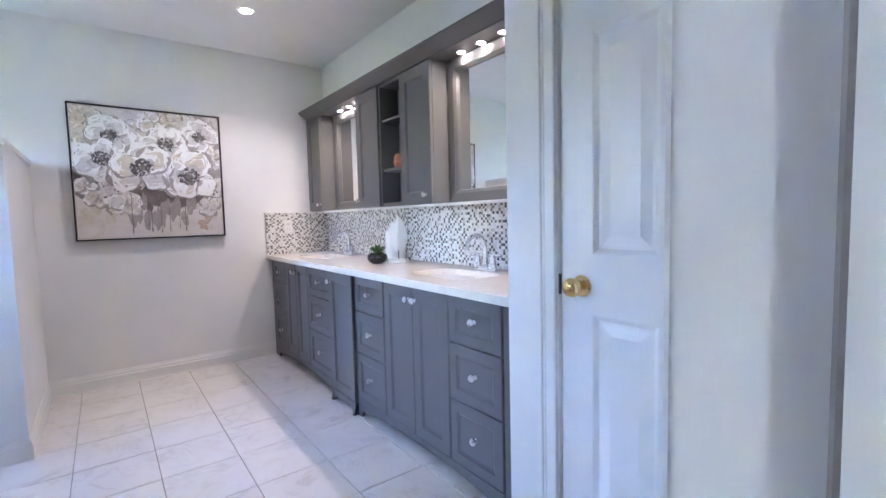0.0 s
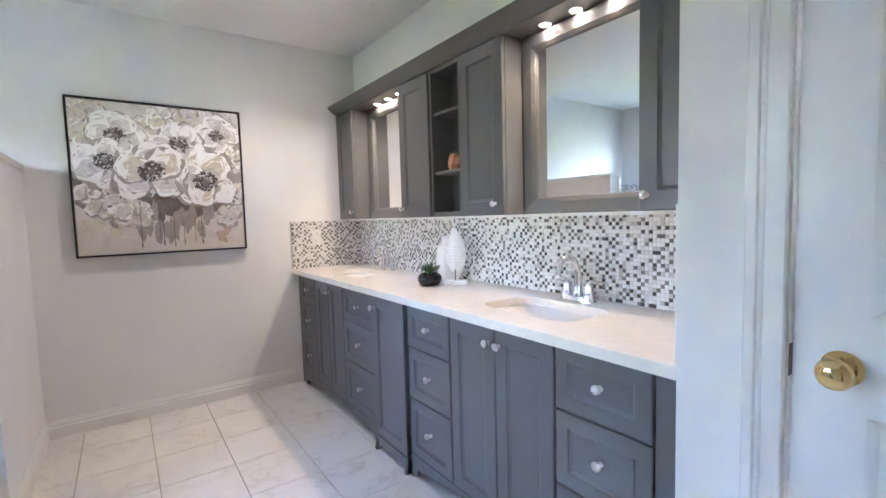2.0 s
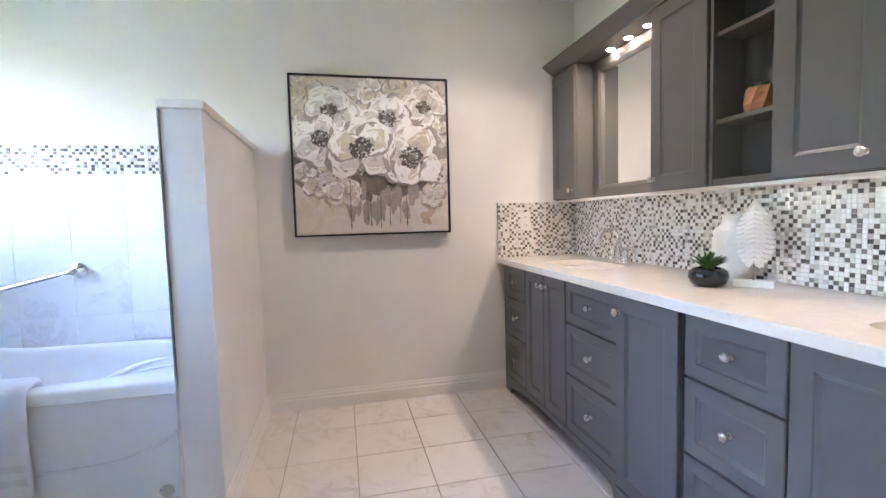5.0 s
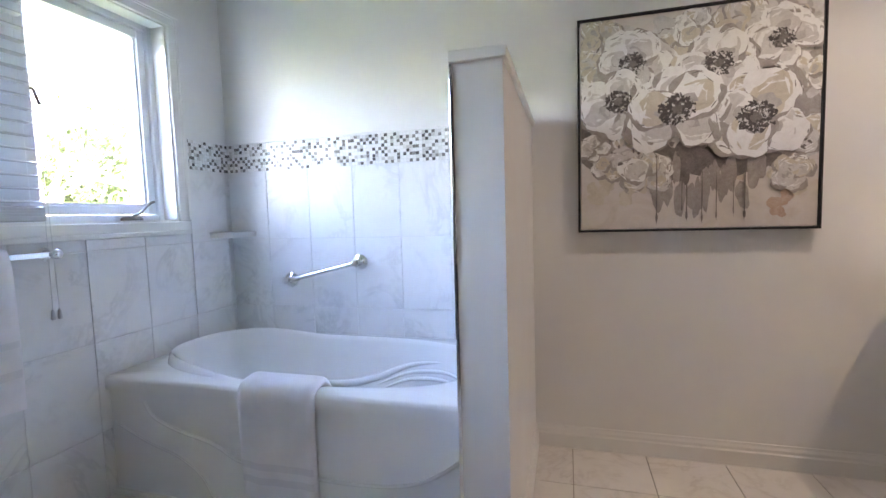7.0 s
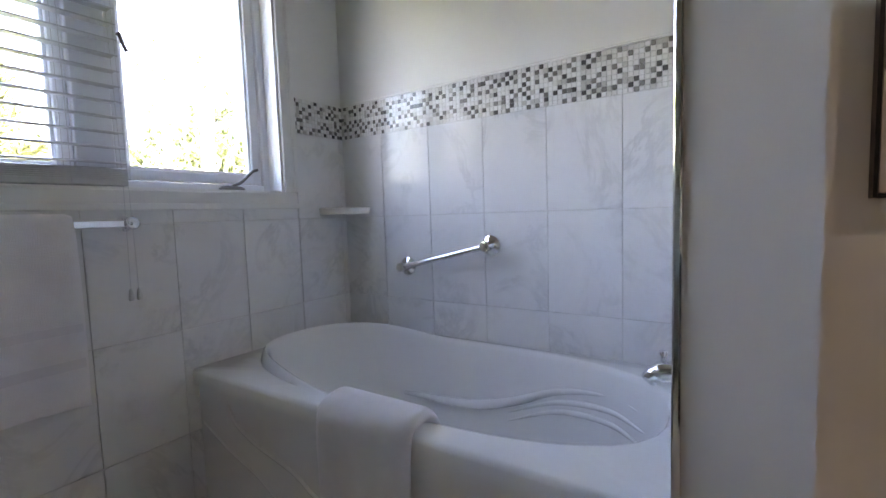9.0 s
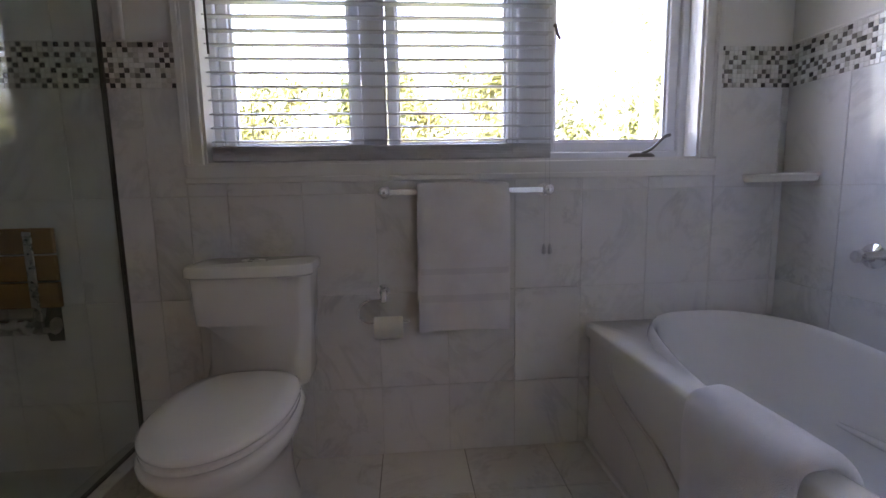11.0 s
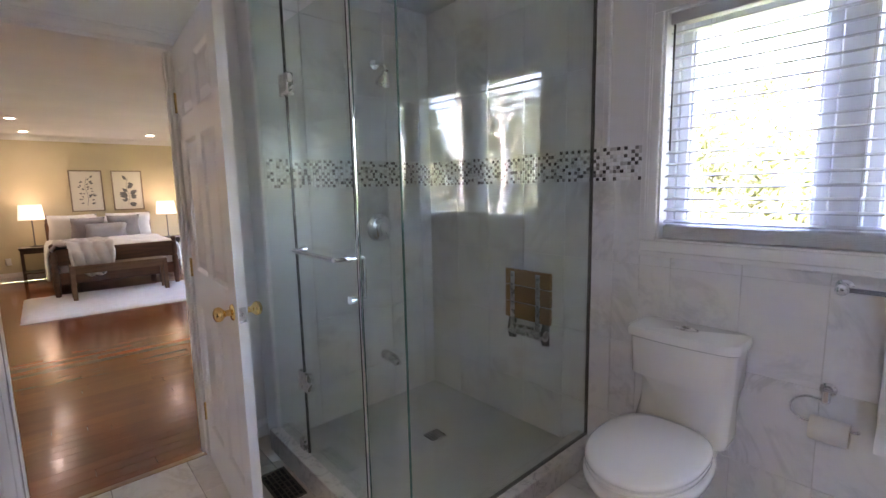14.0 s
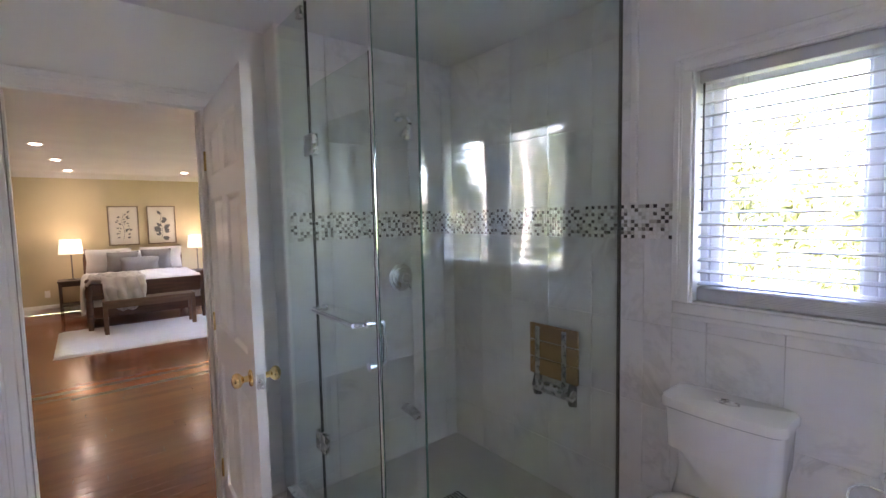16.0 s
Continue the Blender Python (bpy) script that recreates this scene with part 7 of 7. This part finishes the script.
def tile_wall(parent, axis, at, out, u_from, u_joint, u0, u1, z_joint, z0, z1):
    """Tiles over the stretch u0..u1, z0..z1 of a wall; joints pass through u_joint and z_joint."""
    i0, i1 = math.floor((u0 - u_joint) / TW), math.ceil((u1 - u_joint) / TW)
    k0, k1 = math.floor((z0 - z_joint) / TH_), math.ceil((z1 - z_joint) / TH_)
    for i in range(i0, i1):
        for k in range(k0, k1):
            a0, a1 = max(u0, u_joint + TW * i), min(u1, u_joint + TW * (i + 1))
            b0, b1 = max(z0, z_joint + TH_ * k), min(z1, z_joint + TH_ * (k + 1))
            if a1 - a0 < 0.012 or b1 - b0 < 0.012:
                continue
            me = tile_mesh("wall_tile", a1 - a0 - 0.0018, b1 - b0 - 0.0018, TT - 0.001, 0.0010, WALL_TILE)
            u, z = (a0 + a1) / 2, (b0 + b1) / 2
            turn = {('y', 1): (90, 0, 90), ('x', -1): (90, 0, 0), ('x', 1): (90, 0, 180), ('y', -1): (90, 0, -90)}[axis, out]
            p = (at + out * 0.001, u, z) if axis == 'y' else (u, at + out * 0.001, z)
            lay(parent, "tile", me, pose(*p, *turn))


ZJ = BAND_B
WB = WIN_B - 0.064
tile_wall(wall_w, 'y', WEST, 1, 0, 3.43, SHOWER_S + 0.012, WIN_S - 0.066, ZJ, 0.0, BAND_B)
tile_wall(wall_w, 'y', WEST, 1, 0, 3.43, WIN_S - 0.066, WIN_N + 0.066, ZJ, 0.0, WB)
tile_wall(wall_w, 'y', WEST, 1, 0, 3.43, WIN_N + 0.066, NORTH, ZJ, 0.0, BAND_B)
tile_wall(wall_w, 'y', WEST, 1, 0, 3.43, SHOWER_S + 0.012, 1.816, BAND_T, BAND_T, TOP)
tile_wall(wall_n, 'x', NORTH, -1, 0, -1.635, WEST + 0.011, STUB_W, ZJ, 0.40, BAND_B)
tile_wall(wall_s, 'x', SHOWER_S, 1, 0, -1.02, WEST + 0.011, -0.786, ZJ, 0.0, BAND_B)
tile_wall(wall_s, 'x', SHOWER_S, 1, 0, -1.02, WEST + 0.011, -0.786, BAND_T, BAND_T, TOP)
tile_wall(stub, 'y', STUB_W, -1, 0, 3.43, STUB_S, NORTH - 0.011, ZJ, 0.40, BAND_B)
for n, q in (("grout_west_low", (WEST, WEST + 0.0064, SOUTH + 0.01, NORTH, 0, WB)), ("grout_west_shower", (WEST, WEST + 0.0065, SOUTH + 0.01, 1.83, WB, TOP)), ("grout_west_a", (WEST, WEST + 0.0063, 1.83, WIN_S - 0.066, WB, BAND_T)),
             ("grout_west_b", (WEST, WEST + 0.0063, WIN_N + 0.066, NORTH, WB, BAND_T)), ("grout_north", (WEST + 0.004, STUB_W, NORTH - 0.0064, NORTH, 0, BAND_T)), ("grout_south", (WEST + 0.004, -0.785, SHOWER_S, SHOWER_S + 0.0064, 0, TOP)), ("grout_half_wall", (STUB_W - 0.0064, STUB_W, STUB_S, NORTH - 0.004, 0, BAND_T))):
    structure("trim_" + n, box(*q), GROUT_WALL)

# ---- mosaic chips ----
CH, CH_BAND = 0.01495, 0.01662


def chip_faces(c, u, v, n, s, t):
    """Corners and faces of one chip with a bevelled rim."""
    a, b = s / 2, s / 2 - 0.0010
    pts = []
    for k, h in ((a, 0.0), (a, t - 0.0010), (b, t)):
        pts += [c - u * k - v * k + n * h, c + u * k - v * k + n * h, c + u * k + v * k + n * h, c - u * k + v * k + n * h]
    f = [(8, 9, 10, 11)] + [(4 * r + k, 4 * r + (k + 1) % 4, 4 * r + 4 + (k + 1) % 4, 4 * r + 4 + k) for r in (0, 1) for k in range(4)]
    return pts, f


chip_me = bpy.data.meshes.new("chip")
pts, f = chip_faces(Vector(), Vector((1, 0, 0)), Vector((0, 1, 0)), Vector((0, 0, 1)), CH - 0.0017, 0.005)
chip_me.from_pydata([tuple(p) for p in pts], [], f)
chip_me.materials.append(MOSAIC)
dark_me = chip_me.copy()
dark_me.materials[0] = MOSAIC_DARK


def mosaic(name, origin, u, n, length, rows, single=None, label="", CH=CH):
    """A sheet of chips from origin along u and upwards, facing n; those for which single holds are pieces of their own."""
    u, n, v = Vector(u), Vector(n), Vector((0, 0, 1))
    o = Vector(origin)
    sheet = base("mosaic_" + name, origin, label or "mosaic of white, grey and brown glass and stone chips", "mosaic", kind="structure")
    cols = int(length / CH)
    verts, faces, slots, dark = [], [], [], {}
    for i in range(cols):
        for k in range(rows):
            c = o + u * (CH * (i + 0.5)) + v * (CH * (k + 0.5)) + n * (0.0035 + random.uniform(0, 0.0007))
            beside = sum(dark.get(q, 0) for q in ((i - 1, k), (i, k - 1)))
            dark[i, k] = random.random() < (0.42, 0.07, 0.0)[beside]
            if single and single(c):
                m = Matrix((u, v, n)).transposed().to_4x4()
                m.translation = c - o
                lay(sheet, "chip", dark_me if dark[i, k] else chip_me, m)
                continue
            p, f = chip_faces(c - o, u, v, n, CH - 0.0017, 0.005)
            s = len(verts)
            verts += [tuple(q) for q in p]
            faces += [tuple(s + q for q in g) for g in f]
            slots += [int(dark[i, k])] * len(f)
    if verts:
        me = bpy.data.meshes.new("chips")
        me.from_pydata(verts, [], faces)
        me.materials.append(MOSAIC_FAR)
        me.materials.append(MOSAIC_DARK_FAR)
        me.polygons.foreach_set("material_index", slots)
        ob = new("chips", me)
        ob.parent = sheet
        ob["kind"] = "stuff"
    h = rows * CH
    g = [o, o + u * (cols * CH), o + u * (cols * CH) + v * h, o + v * h]
    bmg = bmesh.new()
    fr, bk = [bmg.verts.new(p + n * 0.0037) for p in g], [bmg.verts.new(p + n * 0.0002) for p in g]
    bmg.faces.new(fr)
    bmg.faces.new(bk[::-1])
    for k in range(4):
        bmg.faces.new((fr[k], bk[k], bk[(k + 1) % 4], fr[(k + 1) % 4]))
    part("grout_bed", bmg, MOSAIC_GROUT, sheet)
    return sheet


MOSAIC_GROUT = painted("mosaic_grout", (0.66, 0.65, 0.62), 0.9, 0.05, 200, 0.2)
mosaic("splash_east", (EAST, NORTH - 0.009, COUNTER_Z + 0.001), (0, -1, 0), (-1, 0, 0), NORTH - 0.009 - CLOSET_Y, 23, lambda c: c.y < 1.62)
mosaic("splash_north", (1.225, NORTH, COUNTER_Z + 0.001), (1, 0, 0), (0, -1, 0), EAST - 1.225, 23)
mosaic("band_north", (WEST + 0.009, NORTH - 0.001, BAND_B), (1, 0, 0), (0, -1, 0), STUB_W - WEST - 0.010, 9, CH=CH_BAND)
mosaic("band_west_bath", (WEST + 0.001, WIN_N + 0.067, BAND_B), (0, 1, 0), (1, 0, 0), NORTH - WIN_N - 0.067, 9, CH=CH_BAND)
mosaic("band_west_shower", (WEST + 0.001, SHOWER_S + 0.012, BAND_B), (0, 1, 0), (1, 0, 0), WIN_S - 0.062 - SHOWER_S - 0.012, 9, CH=CH_BAND)
mosaic("band_south_shower", (WEST + 0.009, SHOWER_S + 0.001, BAND_B), (1, 0, 0), (0, 1, 0), -0.786 - WEST - 0.009, 9, CH=CH_BAND)

# ---- bedroom floorboards ----
PLANK = wood("cherry_plank", (0.19, 0.052, 0.018), (0.29, 0.085, 0.028), 0.17, 'x', 1.0, True, 0.15)
bf = bpy.data.objects["floor_bedroom"]
PW = 0.083
near, verts, faces = 0, [], []
rr = random.Random(5)
rows = int((SOUTH - 0.03 - BED_S) / PW)
for r in range(rows):
    y1 = SOUTH - 0.03 - PW * r
    y0 = y1 - PW
    x = BED_W + rr.uniform(-0.8, 0)
    while x < BED_E:
        L = rr.choice((0.7, 0.95, 1.2, 1.45))
        a, b = max(x, BED_W), min(x + L, BED_E)
        if b - a > 0.05:
            if near < 300 and -1.3 < (a + b) / 2 < 0.9:
                near += 1
                L2 = round(b - a, 2)
                lay(bf, "plank", tile_mesh("plank", L2 - 0.0012, PW - 0.0010, 0.010, 0.0007, PLANK), pose((a + b) / 2, (y0 + y1) / 2, -0.011 + rr.uniform(0, 0.0003)))
            else:
                k = len(verts)
                zt = -0.0012 + rr.uniform(0, 0.0003)
                verts += [(a + 0.0006, y0 + 0.0005, zt), (b - 0.0006, y0 + 0.0005, zt), (b - 0.0006, y1 - 0.0005, zt), (a + 0.0006, y1 - 0.0005, zt)]
                faces.append((k, k + 1, k + 2, k + 3))
        x += L
me = bpy.data.meshes.new("planks")
me.from_pydata(verts, [], faces)
me.materials.append(wood("cherry_plank_far", (0.19, 0.052, 0.018), (0.29, 0.085, 0.028), 0.17, 'x', 1.0, False, 0.15))
ob = new("planks", me)
ob.parent = bf
ob["kind"] = "stuff"
